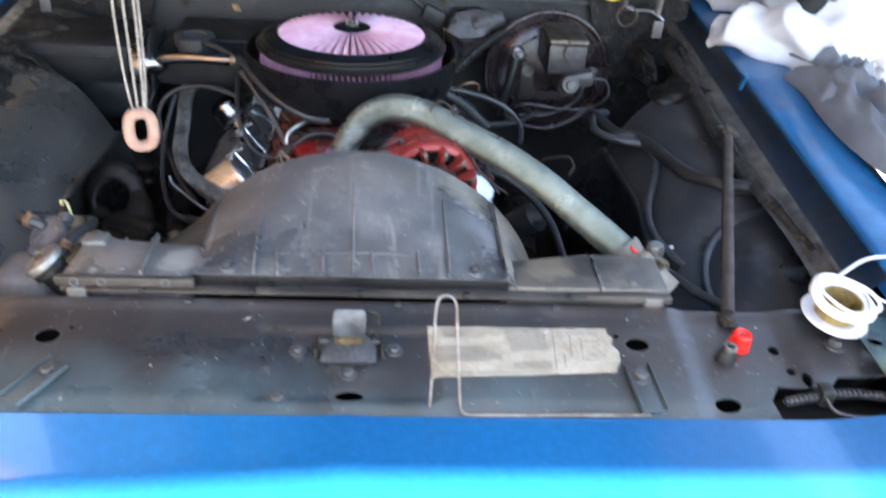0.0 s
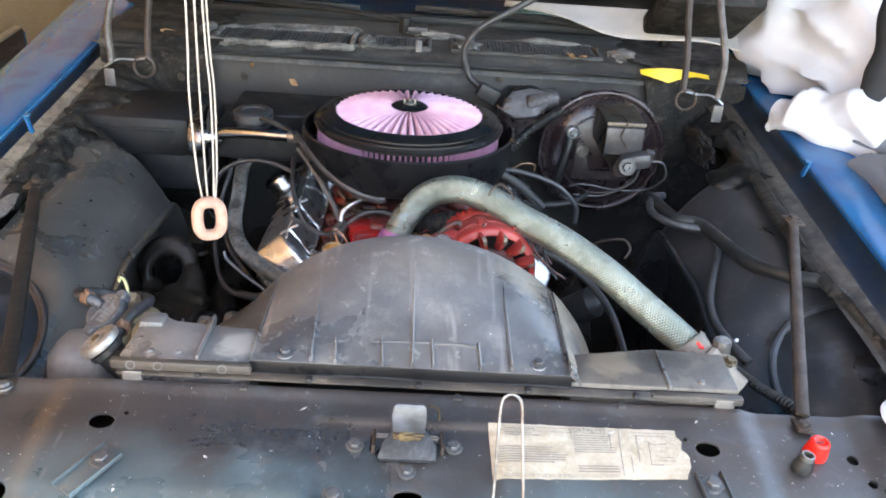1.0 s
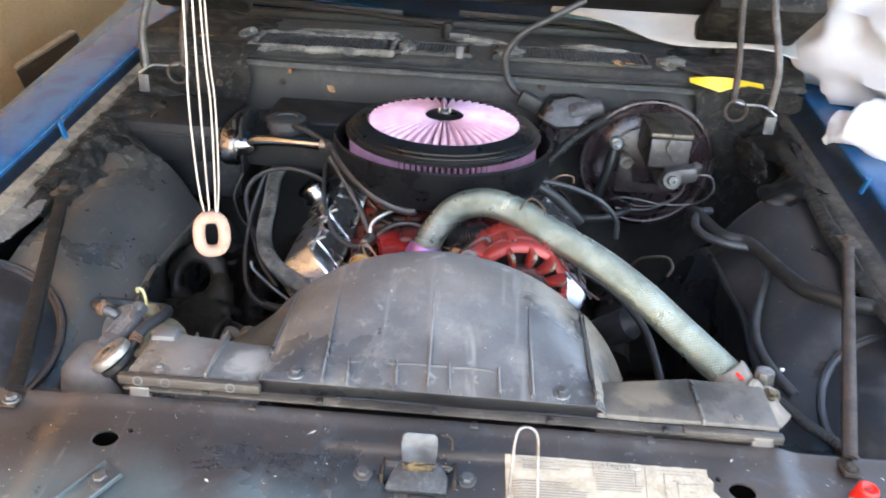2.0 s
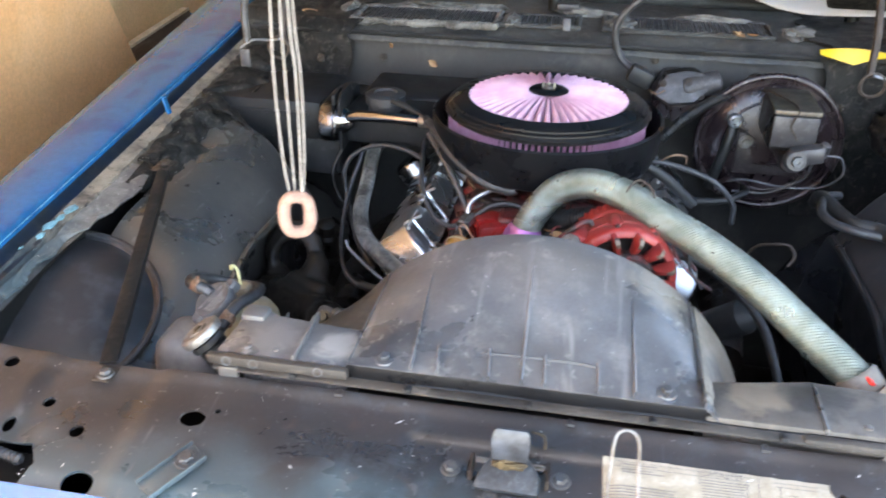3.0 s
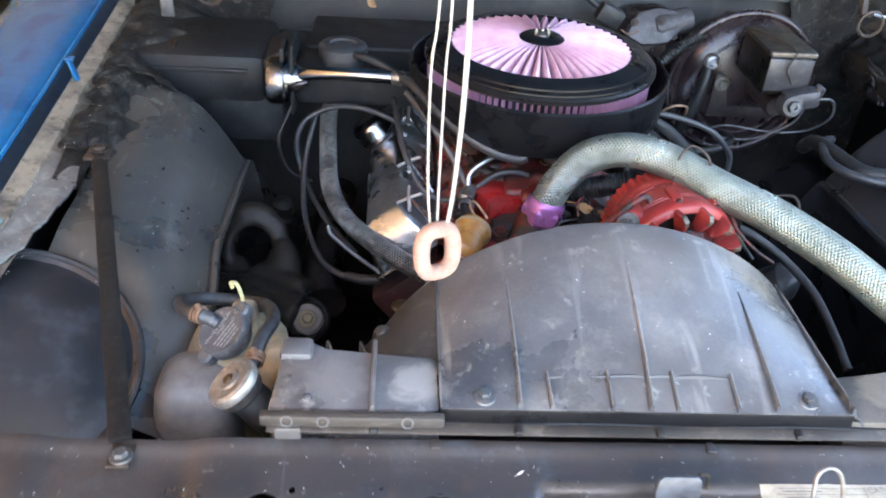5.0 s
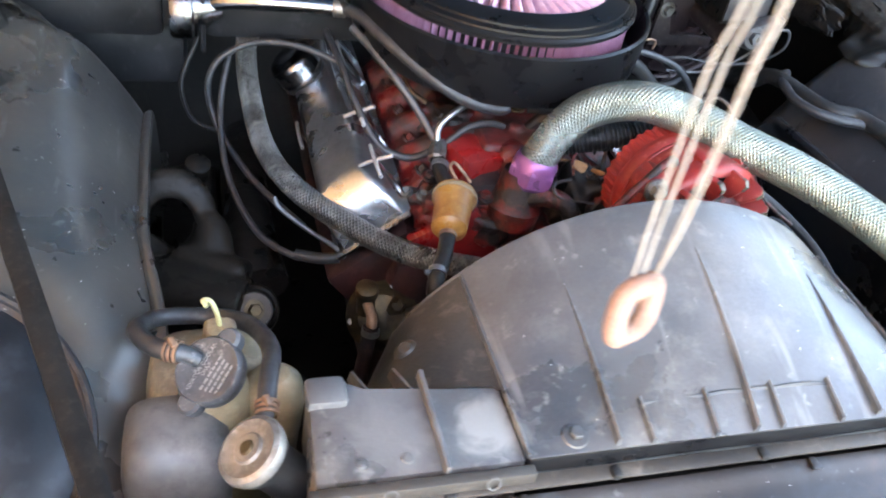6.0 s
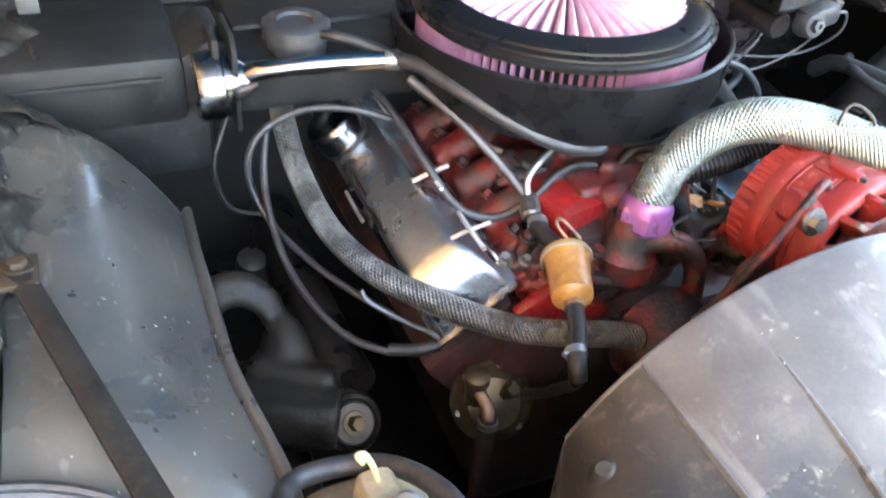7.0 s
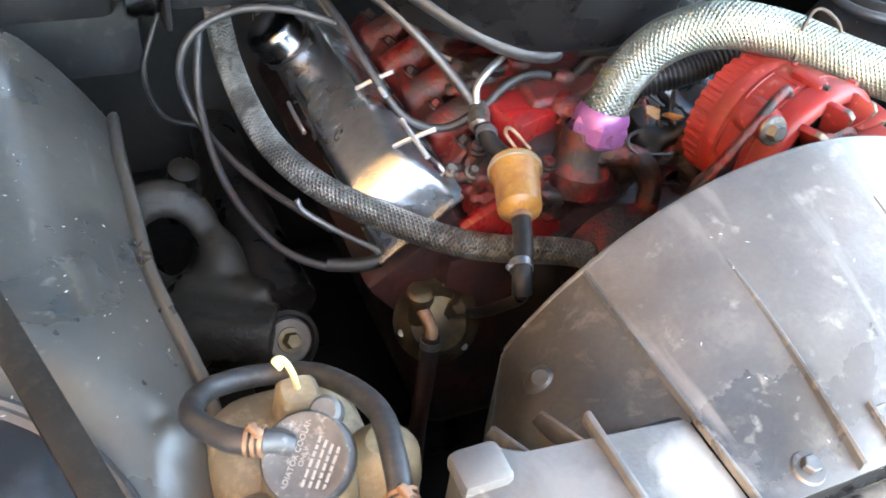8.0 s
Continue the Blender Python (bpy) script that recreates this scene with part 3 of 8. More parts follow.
def carve(ob, cutters):
    """Cuts openings through ob with the given meshes, one after another."""
    for bm in cutters:
        tool = bpy.data.meshes.new("tool")
        bmesh.ops.recalc_face_normals(bm, faces=bm.faces)
        bm.to_mesh(tool)
        bm.free()
        cut = new("tool", tool)
        md = ob.modifiers.new("cut", "BOOLEAN")
        md.object, md.operation, md.solver = cut, "DIFFERENCE", "FAST"
        bpy.context.view_layer.update()
        made = bpy.data.meshes.new_from_object(ob.evaluated_get(bpy.context.evaluated_depsgraph_get()))
        ob.modifiers.clear()
        ob.data = made
        bpy.data.objects.remove(cut)
    ob.data.set_sharp_from_angle(angle=radians(38))
    return ob


def smoothstep(a, b, x):
    t = min(1, max(0, (x - a) / (b - a)))
    return t * t * (3 - 2 * t)


def disc_cut(x, y, rx, ry=None, z0=0.85, z1=1.1):
    ry = ry or rx
    return prism([(x + rx * math.cos(a * math.pi / 8), y + ry * math.sin(a * math.pi / 8)) for a in range(16)], z1 - z0, Matrix.Translation((0, 0, z0)))


def hex_bolt(at, r=0.008, h=0.006, axis=(0, 0, 1), parent=None, material=None, washer=True, name="bolt", label=""):
    bm = lathe([(0, h), (r * 0.85, h), (r, h * 0.8), (r, 0), (0, 0)], at, axis, 6)
    if washer:
        bm = join(bm, lathe([(0, 0.002), (r * 1.5, 0.0015), (r * 1.6, -0.001), (0, -0.001)], at, axis, 18))
    return part(name, bm, material or STEEL, parent, label)


def lump(at, radii, seed, rough_=0.25):
    bm = bmesh.new()
    bmesh.ops.create_icosphere(bm, subdivisions=4, radius=1)
    for v in bm.verts:
        d = v.co.copy()
        k = 1 + rough_ * noise.noise(d * 1.8 + Vector((seed, 0, 0))) + rough_ * 0.4 * noise.noise(d * 5 + Vector((seed, 1, 0)))
        v.co = Vector((d.x * radii[0], d.y * radii[1], d.z * radii[2])) * k + Vector(at)
    return bm


# ---- garage ----
solo("floor", rbox((11, 12, 0.1), (1, 2, 0.07), 0), CONCRETE, "stained grey concrete garage floor", "floor", kind="structure")
solo("ground", rbox((120, 120, 0.1), (0, 0, 0.06), 0), CONCRETE, "bright concrete forecourt round the garage", "ground", kind="structure")
solo("wall_left", rbox((0.1, 8.3, 2.6), (-1.62, 3.45, 1.4), 0), WALL_OCHRE, "ochre plastered garage wall", "wall", kind="structure")
solo("wall_right", rbox((0.1, 3.0, 2.6), (2.7, 6.1, 1.4), 0), WALL_OCHRE, "ochre plastered garage wall in shade", "wall", kind="structure")
solo("wall_back", rbox((4.5, 0.1, 2.6), (0.55, 7.65, 1.4), 0), CEILING_WHITE, "plastered back wall of the garage", "wall", kind="structure")
solo("ceiling", rbox((3.3, 7.72, 0.1), (-0.05, 3.79, 2.76), 0), CEILING_WHITE, "grey board ceiling of the garage", "ceiling", kind="structure")
solo("plywood_sheet", prism([(-0.6, 0.12), (2.72, 0.12), (1.75, 2.27), (-0.6, 2.27)], 0.018, Matrix.Translation((-1.33, 0, 0)) @ Matrix(((0, 0, 1), (1, 0, 0), (0, 1, 0))).to_4x4(), 0.002), WALL_TAN,
     "tan plywood sheet leaning on the garage wall", "plywood sheet")
plank = solo("wooden_plank", rbox((0.03, 0.56, 0.80), (-1.45, 2.74, 0.485), 0.004, Euler((radians(4), 0, 0)).to_matrix()), WOOD,
             "dusty brown wooden plank with a pale sawn edge by the wall", "plank")
part("sawn_edge", rbox((0.027, 0.55, 0.010), (-1.4485, 2.712, 0.889), 0.002, Euler((radians(4), 0, 0)).to_matrix()), SAWN, plank, "pale sawn edge")
part("end_paint", rbox((0.026, 0.004, 0.30), (-1.45, 3.015, 0.74), 0.001, Euler((radians(4), 0, 0)).to_matrix()), PALE_BLUE, plank, "blue painted end")
solo("cardboard_box", rbox((0.7, 0.6, 0.5), (1.55, 4.1, 1.45), 0.006), WALL_TAN, "orange-brown cardboard box in the garage", "box")
solo("storage_shelf", rbox((0.9, 0.7, 1.08), (1.55, 4.1, 0.66), 0.008), CEILING_WHITE, "pale shelf unit holding a box", "shelf")


# ---- car body round the engine bay ----
def edge_z(y):
    return 1.02 + (y - 0.7) * 0.094


def edge_x(y):
    return 0.725 + (y - 0.7) * 0.022


def outer_x(y):
    return 0.872 + (y - 1.0) * 0.066


def strip(side, y0, y1, n, profile):
    """Sweeps a cross-section (a list of (x, z) for each y) along the car, mirrored for the other side."""
    rows = [profile(y0 + (y1 - y0) * i / n) for i in range(n + 1)]
    bm = bmesh.new()
    vs = [[bm.verts.new((side * x, y0 + (y1 - y0) * i / n, z)) for x, z in row] for i, row in enumerate(rows)]
    for a, b in zip(vs, vs[1:]):
        for k in range(len(a) - 1):
            bm.faces.new((a[k], a[k + 1], b[k + 1], b[k]))
    return bm


def fender_profile(y):
    xi, xo, z = edge_x(y), outer_x(y), edge_z(y)
    return [(xo + 0.06, 0.2), (xo + 0.06, 0.5), (xo + 0.055, z - 0.25), (xo + 0.04, z - 0.12), (xo + 0.022, z - 0.065), (xo + 0.004, z - 0.035), (xo - 0.012, z - 0.02), (xo - 0.028, z - 0.012), (xo - 0.045, z - 0.006),
            ((xo + xi) / 2 - 0.01, z + 0.0005), (xi + 0.03, z + 0.002), (xi + 0.012, z), (xi + 0.004, z - 0.002), (xi, z - 0.007), (xi - 0.001, z - 0.03)]


def wall_profile(side):
    """The folded flange under the fender edge; it drops deeper on the right."""
    def f(y):
        xi, z = edge_x(y), edge_z(y)
        if side > 0:
            return [(xi - 0.0005, z - 0.005), (xi - 0.004, z - 0.012), (xi - 0.022, z - 0.028), (xi - 0.05, z - 0.034)]
        return [(xi - 0.0005, z - 0.006), (xi - 0.003, z - 0.011), (xi - 0.016, z - 0.02), (xi - 0.026, z - 0.024)]
    return f


def gutter_profile(side):
    """The dirty outer shelf of the gutter and the groove beside it."""
    a, wide, top = (0.042, 0.020, 0.026) if side > 0 else (0.012, 0.020, 0.0185)

    def f(y):
        xi, z, g = edge_x(y), edge_z(y), 0.3 + 0.7 * smoothstep(0.97, 1.22, y)
        w = 0.002 * noise.noise((0, y * 14, 3.0)) + 0.002 * noise.noise((0, y * 60, 1.0))
        return [(xi - a, z - top), (xi - a - 0.006, z - top - 0.001), (xi - a - 0.006 - wide * 0.5 * g, z - top - 0.004 + w), (xi - a - 0.006 - wide * g + w, z - top - 0.006 + w),
                (xi - a - 0.009 - wide * g + w, z - 0.034), (xi - a - 0.014 - wide * g - 0.006, z - 0.042), (xi - a - 0.006 - wide * g - 0.026, z - 0.04)]
    return f


def rail_profile(y, reach=0.078, inset=0.0):
    """The inner flange of the gutter, its edge bent and rusted to a ragged line."""
    xi, z, g = edge_x(y), edge_z(y), 0.3 + 0.7 * smoothstep(0.97, 1.22, y)
    w = 0.007 * noise.noise((0, y * 7, 3.0)) + 0.0025 * noise.noise((0, y * 38, 1.0)) + 0.004 * noise.noise((0, y * 90, 6.0)) + 0.012 * max(0, noise.noise((1, y * 16, 2.0)) - 0.25)
    h = 0.004 * noise.noise((2, y * 18, 1.0))
    x0, x1 = xi - inset - 0.018 - 0.034 * g, xi - inset - 0.018 - reach * g + w
    return [(x0, z - 0.041), (x0 - 0.002, z - 0.03 + h), (x0 - 0.006, z - 0.027 + h), ((x0 + x1) / 2, z - 0.029 + h * 2), (x1 + 0.003, z - 0.033 + h), (x1, z - 0.036 + h),
            (x1 - 0.001, z - 0.042 + h), (x1 + 0.004, z - 0.043)]


BUCKET_X, BUCKET_Y, BUCKET_Z, BUCKET_R = 0.692, 0.985, 0.95, 0.162


def inner_profile(side):
    """Bulging inner fender: it falls away behind, and makes room for the headlamp bucket in front."""
    def f(y):
        top, x0, x1 = edge_z(y) - 0.055, edge_x(y) - 0.03 - 0.04 * smoothstep(0.9, 1.25, y), 0.487 + 0.020 * smoothstep(1.1, 1.3, y) * smoothstep(1.7, 1.42, y) + 0.012 * smoothstep(1.4, 1.7, y)
        low = 0.928 - 0.014 * smoothstep(1.2, 1.6, y)
        out, deep = [], 0.0
        for k in range(17):
            u = k / 16
            x = x0 + (x1 - x0) * u
            deep = 0.30 * smoothstep(1.56 - 0.02 * u, 1.78 - 0.05 * u, y) ** 0.8 + 0.05 * smoothstep(1.12, 0.94, y) * smoothstep(-0.1, 0.2, u)
            z = low + (top - low) * (1 - u ** 2.6) - deep
            plane = BUCKET_Z - 0.004 + 0.316 * (y - BUCKET_Y) + 0.126 * (x - BUCKET_X)
            away = math.hypot(x - BUCKET_X, y - BUCKET_Y)
            z -= max(0.0, z - plane) * smoothstep(BUCKET_R + 0.07, BUCKET_R, away)
            out.append((x, z + 0.003 * noise.noise((u * 3, y * 4, side))))
        low -= deep
        out += [(x1 - 0.002, low + 0.003), (x1 - 0.006, low + 0.006), (x1 - 0.011, low + 0.005), (x1 - 0.013, low - 0.002),
                (x1 - 0.009, low - 0.008), (x1 + 0.0, low - 0.014), (x1 + 0.03, low - 0.05), (x1 + 0.06, 0.6), (x1 + 0.06, 0.3)]
        return out
    return f


for side, word in ((-1, "left"), (1, "right")):
    sides = [solo("fender_" + word, strip(side, 0.60, 2.9, 40, fender_profile), PAINT_BLUE, "glossy blue painted steel front fender", "car fender", kind="structure")]
    sides.append(solo("fender_flange_" + word, strip(side, 0.87, 2.2, 40, wall_profile(side)), NAVY_SHADE, "dark folded inner flange of the fender", "fender flange", kind="structure"))
    gut = strip(side, 0.862, 2.05, 170, gutter_profile(side))
    sides.append(solo("gutter_rail_" + word, strip(side, 0.97 if side > 0 else 1.24, 1.72 if side > 0 else 1.5, 260, (lambda y: rail_profile(y, 0.058, 0.026)) if side > 0 else lambda y: rail_profile(y, 0.07)), SOOT_SHADE, "dirty ragged inner flange of the fender gutter", "gutter flange", kind="structure", angle=50))
    sides.append(solo("fender_gutter_" + word, gut, DIRT if side < 0 else DIRT_DARK, "fender gutter caked with dried dirt", "gutter", kind="structure"))
    # Thin line along the fender edge: pale blue on the left, navy on the right.
    hem = tube([(side * (edge_x(y) + 0.002), y, edge_z(y) - 0.001) for y in np.linspace(0.9, 2.1, 30)], 0.0009, 6, 2)
    sides.append(solo("fender_hem_" + word, hem, PALE_BLUE if side < 0 else NAVY_SHADE, "thin hem of the fender edge", "fender hem", kind="structure"))
    for ob in sides:
        ob.location.x -= 0.013 if side < 0 else 0
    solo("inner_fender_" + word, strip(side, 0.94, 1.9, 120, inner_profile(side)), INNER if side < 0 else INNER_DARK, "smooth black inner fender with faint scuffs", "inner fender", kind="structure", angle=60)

    solo("side_apron_" + word, strip(side, 0.87, 1.93, 12, lambda y: [(edge_x(y) - 0.028, edge_z(y) - 0.05), (edge_x(y) - 0.03, 0.8), (edge_x(y) - 0.03, 0.3)]), BLACK_SHEET, "dull black side panel below the fender gutter", "apron", kind="structure")

# radiator support: a sloping pressed panel with channels at the stays and punched openings
SUP = ((0.655, 0.925), (0.67, 0.94), (0.70, 0.955), (0.745, 0.966), (0.80, 0.976), (0.852, 0.981))


def support_z(x, y):
    for (y0, z0), (y1, z1) in zip(SUP, SUP[1:]):
        if y <= y1:
            z = z0 + (z1 - z0) * (y - y0) / (y1 - y0)
            break
    else:
        z = SUP[-1][1]
    a = abs(x)
    z -= 0.0055 * (smoothstep(0.418, 0.450, a) - smoothstep(0.556, 0.590, a))
    z -= 0.0065 * smoothstep(0.118, 0.102, abs(x + 0.005)) * smoothstep(0.060, 0.048, abs(y - 0.752))
    z += 0.004 * smoothstep(0.835, 0.85, y)
    z += 0.012 * smoothstep(0.6, 0.75, a)
    return z + 0.0012 * noise.noise((x * 7, y * 9, 2))


def support_sheet(u, v):
    x = -0.755 + 1.51 * u
    y = 0.655 + 0.2 * v
    return (x, y, support_z(x, y))


support = solo("radiator_support", sheet(300, 40, support_sheet, 0.003), SUPPORT_PAINT, "scuffed dark painted steel radiator support with punched holes", "radiator support", kind="structure")
holes = [disc_cut(s * 0.367, 0.786, 0.0155, 0.012) for s in (1, -1)] + [disc_cut(s * 0.342, 0.800, 0.0035) for s in (1, -1)]
holes += [disc_cut(-0.549, 0.785, 0.0075), disc_cut(0.549, 0.785, 0.0075), disc_cut(-0.494, 0.751, 0.0085), disc_cut(0.56, 0.75, 0.006),
          disc_cut(-0.628, 0.833, 0.009), disc_cut(0.628, 0.835, 0.009), disc_cut(-0.46, 0.69, 0.0185, 0.014), disc_cut(0.463, 0.70, 0.017, 0.010),
          disc_cut(0.003, 0.706, 0.017, 0.0085), disc_cut(-0.575, 0.745, 0.006, 0.011), disc_cut(0.575, 0.735, 0.006, 0.011)]
for s in (-1, 1):
    holes.append(prism([(s * x, y) for x, y in ((0.52, 0.705), (0.535, 0.728), (0.60, 0.722), (0.615, 0.738), (0.70, 0.735), (0.745, 0.72), (0.745, 0.672), (0.53, 0.675))][::s], 0.3, Matrix.Translation((0, 0, 0.85))))
holes.append(prism([(-0.045, 0.765), (0.04, 0.765), (0.04, 0.79), (-0.045, 0.79)], 0.3, Matrix.Translation((0, 0, 0.85))))
carve(support, holes)
solo("radiator_support_face", rbox((1.5, 0.004, 0.30), (0, 0.853, 0.825), 0.001), BLACK_SHEET, "dark back lip of the radiator support", "panel", kind="structure")

solo("front_valance", rbox((1.86, 0.3, 0.75), (0, 0.52, 0.45), 0.02), BLACK_SHEET, "dark closed front of the car under the nose", "car front", kind="structure")
solo("floor_pan", rbox((1.8, 1.7, 0.03), (0, 1.35, 0.3), 0), OILY, "oily black splash pan under the engine", "splash pan", kind="structure")

# blue nose panel with a centre crease


def nose_sheet(u, v):
    x = -0.93 + 1.86 * u
    peak = 0.055 * abs(x) ** 1.3
    y = 0.676 - 0.34 * v + peak * v
    drop = 0.947 - 0.012 * v - 0.10 * max(0, v - 0.25) ** 2 - 0.5 * max(0, v - 0.62) ** 2
    z = drop + 0.006 * (1 - min(1, abs(x) / 0.03)) * 0.3 + 0.03 * smoothstep(0.55, 0.8, abs(x)) + 0.010 * math.cos(x * 11) * v * 0.2 - 0.13 * min(1, v / 0.2) * min(max(0.0, -x - 0.005), 0.7)
    return (x, y, z)


solo("nose_panel", sheet(120, 30, nose_sheet, 0.003), PAINT_NOSE, "bright blue painted nose panel with a centre crease", "car nose", kind="structure", angle=60)
for s in (-1, 1):
    lamp = thing("headlamp", (s * 0.62, 0.42, 0.8), "bright metal headlamp surround in the nose", "headlamp", "headlamps")
    part("surround", rbox((0.34, 0.05, 0.2), (s * 0.62, 0.40, 0.78), 0.03), HEADLAMP, lamp)
    part("lens", lathe([(0, 0.02), (0.05, 0.016), (0.085, 0), (0.085, -0.02), (0, -0.02)], (s * 0.62, 0.372, 0.78), (0, -1, 0), 28), CHROME, lamp)

# firewall, cowl and windscreen


def firewall_sheet(u, v):
    x, z = -0.78 + 1.56 * u, 0.35 + 0.79 * v
    y = 1.9 + 0.012 * smoothstep(0.93, 1.0, v) + 0.004 * noise.noise((x * 3, z * 3, 5)) + 0.03 * smoothstep(0.45, 0.75, abs(x))
    return (x, y, z)


solo("firewall", sheet(60, 30, firewall_sheet, 0.004, (0, 1, 0)), FIREWALL, "grey-black painted steel firewall, dusty at the top", "firewall", kind="structure", angle=60)


def cowl_sheet(u, v):
    x = -0.745 + 1.49 * u
    y = 1.885 + 0.36 * v
    z = 1.142 + 0.018 * smoothstep(0, 0.15, v) + 0.012 * smoothstep(0.5, 1, v) - 0.012 * smoothstep(0.6, 0.9, v) + 0.02 * smoothstep(0.5, 0.75, abs(x))
    z -= 0.012 * (1 - smoothstep(0, 0.04, v))
    return (x, y, z + 0.002 * noise.noise((x * 8, y * 8, 1)))


cowl = solo("cowl", sheet(80, 26, cowl_sheet, 0.003), COWL_DUST, "dusty dark cowl panel with air grilles before the windscreen", "cowl", kind="structure", angle=60)


def grille(x0, x1, y0, y1, skew, rim, chalk):
    """A field of fine ribs in a pressed frame; the frame is crusted with old sealer."""
    z = 1.166

    def at(x, y):
        return (x, y + skew * (x - x0), z)
    bms = []
    n = round((x1 - x0) / 0.009)
    for i in range(n + 1):
        x = x0 + (x1 - x0) * i / n
        bms.append(rbox((0.0036, y1 - y0, 0.005), (x, (y0 + y1) / 2 + skew * (x - x0), z), 0, seg=1))
    for k in range(1, 9):
        y = y0 + (y1 - y0) * k / 9
        bms.append(rbox((x1 - x0, 0.0032, 0.004), ((x0 + x1) / 2, y + skew * (x1 - x0) / 2, z), 0, Euler((0, 0, math.atan(skew))).to_matrix(), seg=1))
    part("grille", join(*bms), RUBBER_GREY, cowl, "grey fine-ribbed air grille")
    loop = []
    for (xa, ya), (xb, yb) in zip(((x0 - 0.012, y0 - 0.012), (x1 + 0.012, y0 - 0.012), (x1 + 0.012, y1 + 0.012), (x0 - 0.012, y1 + 0.012)), ((x1 + 0.012, y0 - 0.012), (x1 + 0.012, y1 + 0.012), (x0 - 0.012, y1 + 0.012), (x0 - 0.012, y0 - 0.012))):
        m = 28 if abs(xb - xa) > 0.1 else 8
        for k in range(m):
            q = at(xa + (xb - xa) * k / m, ya + (yb - ya) * k / m)
            w = noise.noise((q[0] * 26, q[1] * 26, 2.0))
            loop.append((q[0], q[1] + 0.006 * w, q[2] - 0.002 + 0.004 * noise.noise((q[0] * 40, q[1] * 40, 7.0))))
    part("grille_rim", tube(loop, lambda t: rim * (1 + 0.45 * noise.noise((t * 40, rim * 90, 3.0)) + 0.3 * noise.noise((t * 130, 1.0, 5.0))), 8, 2, closed=True), chalk, cowl, "crusted raised rim")


for x0, x1, y0, y1, skew, rim, chalk in ((-0.485, -0.19, 1.925, 2.035, 0.04, 0.0085, RIM_DUST), (-0.16, -0.01, 1.955, 2.03, 0.06, 0.006, COWL_DUST), (0.07, 0.40, 1.965, 2.06, 0.02, 0.0055, COWL_DUST)):
    grille(x0, x1, y0, y1, skew, rim, chalk)
part("grille_bracket", rbox((0.05, 0.05, 0.018), (-0.028, 2.105, 1.178), 0.004), RUBBER_GREY, cowl, "square grey bracket")
part("bracket_tab", rbox((0.016, 0.006, 0.028), (-0.022, 1.945, 1.172), 0.002, Euler((radians(-30), 0, 0)).to_matrix()), BOTTLE_GREY, cowl, "pale upright tab")
part("weatherstrip", tube([(x, 1.888 + 0.002 * math.sin(x * 20), 1.146) for x in np.linspace(-0.72, 0.72, 24)], 0.006, 8, 3), RUBBER, cowl)
for cx in (-0.36, 0.3):
    wiper = thing("wiper", (cx, 2.2, 1.18), "black windscreen wiper lying at the cowl", "wiper", "wipers")
    part("arm", tube([(cx + 0.30, 2.12, 1.19), (cx + 0.1, 2.17, 1.2), (cx - 0.18, 2.22, 1.205)], 0.006, 8, 6), RUBBER, wiper)
    part("blade", rbox((0.52, 0.012, 0.016), (cx - 0.08, 2.235, 1.2), 0.003, Euler((0, 0, radians(-6))).to_matrix()), RUBBER, wiper)
    part("pivot", lathe([(0, 0.02), (0.012, 0.016), (0.016, 0), (0.016, -0.02)], (cx + 0.30, 2.12, 1.185), (0, 0, 1), 16), BLACK_SHEET, wiper)
solo("windscreen_trim", rbox((1.6, 0.03, 0.03), (0, 2.27, 1.165), 0.008), RUBBER, "black rubber trim along the windscreen foot", "trim", kind="structure")
screen = solo("windscreen", rbox((1.5, 0.95, 0.006), (0, 2.67, 1.405), 0.002, Euler((radians(31), 0, 0)).to_matrix()), GLASS, "greenish tinted car windscreen glass", "windscreen", kind="structure")
screen.visible_shadow = False
solo("car_cabin", rbox((1.6, 2.2, 0.7), (0, 3.5, 0.8), 0.05), BLACK_SHEET, "dark cabin of the car behind the glass", "car cabin", kind="structure")
# Added pale slab: stands in for a sunshade seen through the tinted glass.
solo("dashboard", rbox((1.4, 0.5, 0.05), (0, 2.56, 1.16), 0.02), TEAL_DASH, "pale teal slab added under the windscreen as its sunshade", "dashboard", kind="structure")
solo("car_roof", rbox((1.3, 1.3, 0.05), (0, 3.75, 1.66), 0.02), PAINT_BLUE, "blue painted roof of the car", "car roof", kind="structure")

# open hood on its hinges
hood = thing("hood", (0, 1.95, 1.3), "open blue hood with a dark braced underside", "car hood")
HM = Matrix.Translation((0, 1.93, 1.315)) @ Matrix.Rotation(radians(-32), 4, "X")


def hood_bm(size, at, bevel=0.008):
    bm = rbox(size, at, bevel)
    bmesh.ops.transform(bm, matrix=HM, verts=bm.verts)
    return bm


part("skin", hood_bm((1.38, 1.36, 0.008), (0, -0.66, 0.03)), PAINT_BLUE, hood)
for x in (-0.62, 0.62):
    part("side_brace", hood_bm((0.12, 1.3, 0.04), (x, -0.66, 0.003)), BLACK_SHEET, hood)
for y in (-0.03, -0.5, -1.27):
    part("cross_brace", hood_bm((1.2, 0.1, 0.04), (0, y, 0.0)), BLACK_SHEET, hood)
for s in (-1, 1):
    part("corner_bracket", hood_bm((0.22, 0.2, 0.05), (s * 0.61, -0.02, -0.03), 0.012), SOOT_SHADE, hood, "oily brown hinge bracket")
ARM_GREY = mat("brown_grey_arm", (0.075, 0.068, 0.063), (0.04, 0.034, 0.03), (0.13, 0.12, 0.11), rough=0.45, metal=0.4, scale=30, bump=0.1)
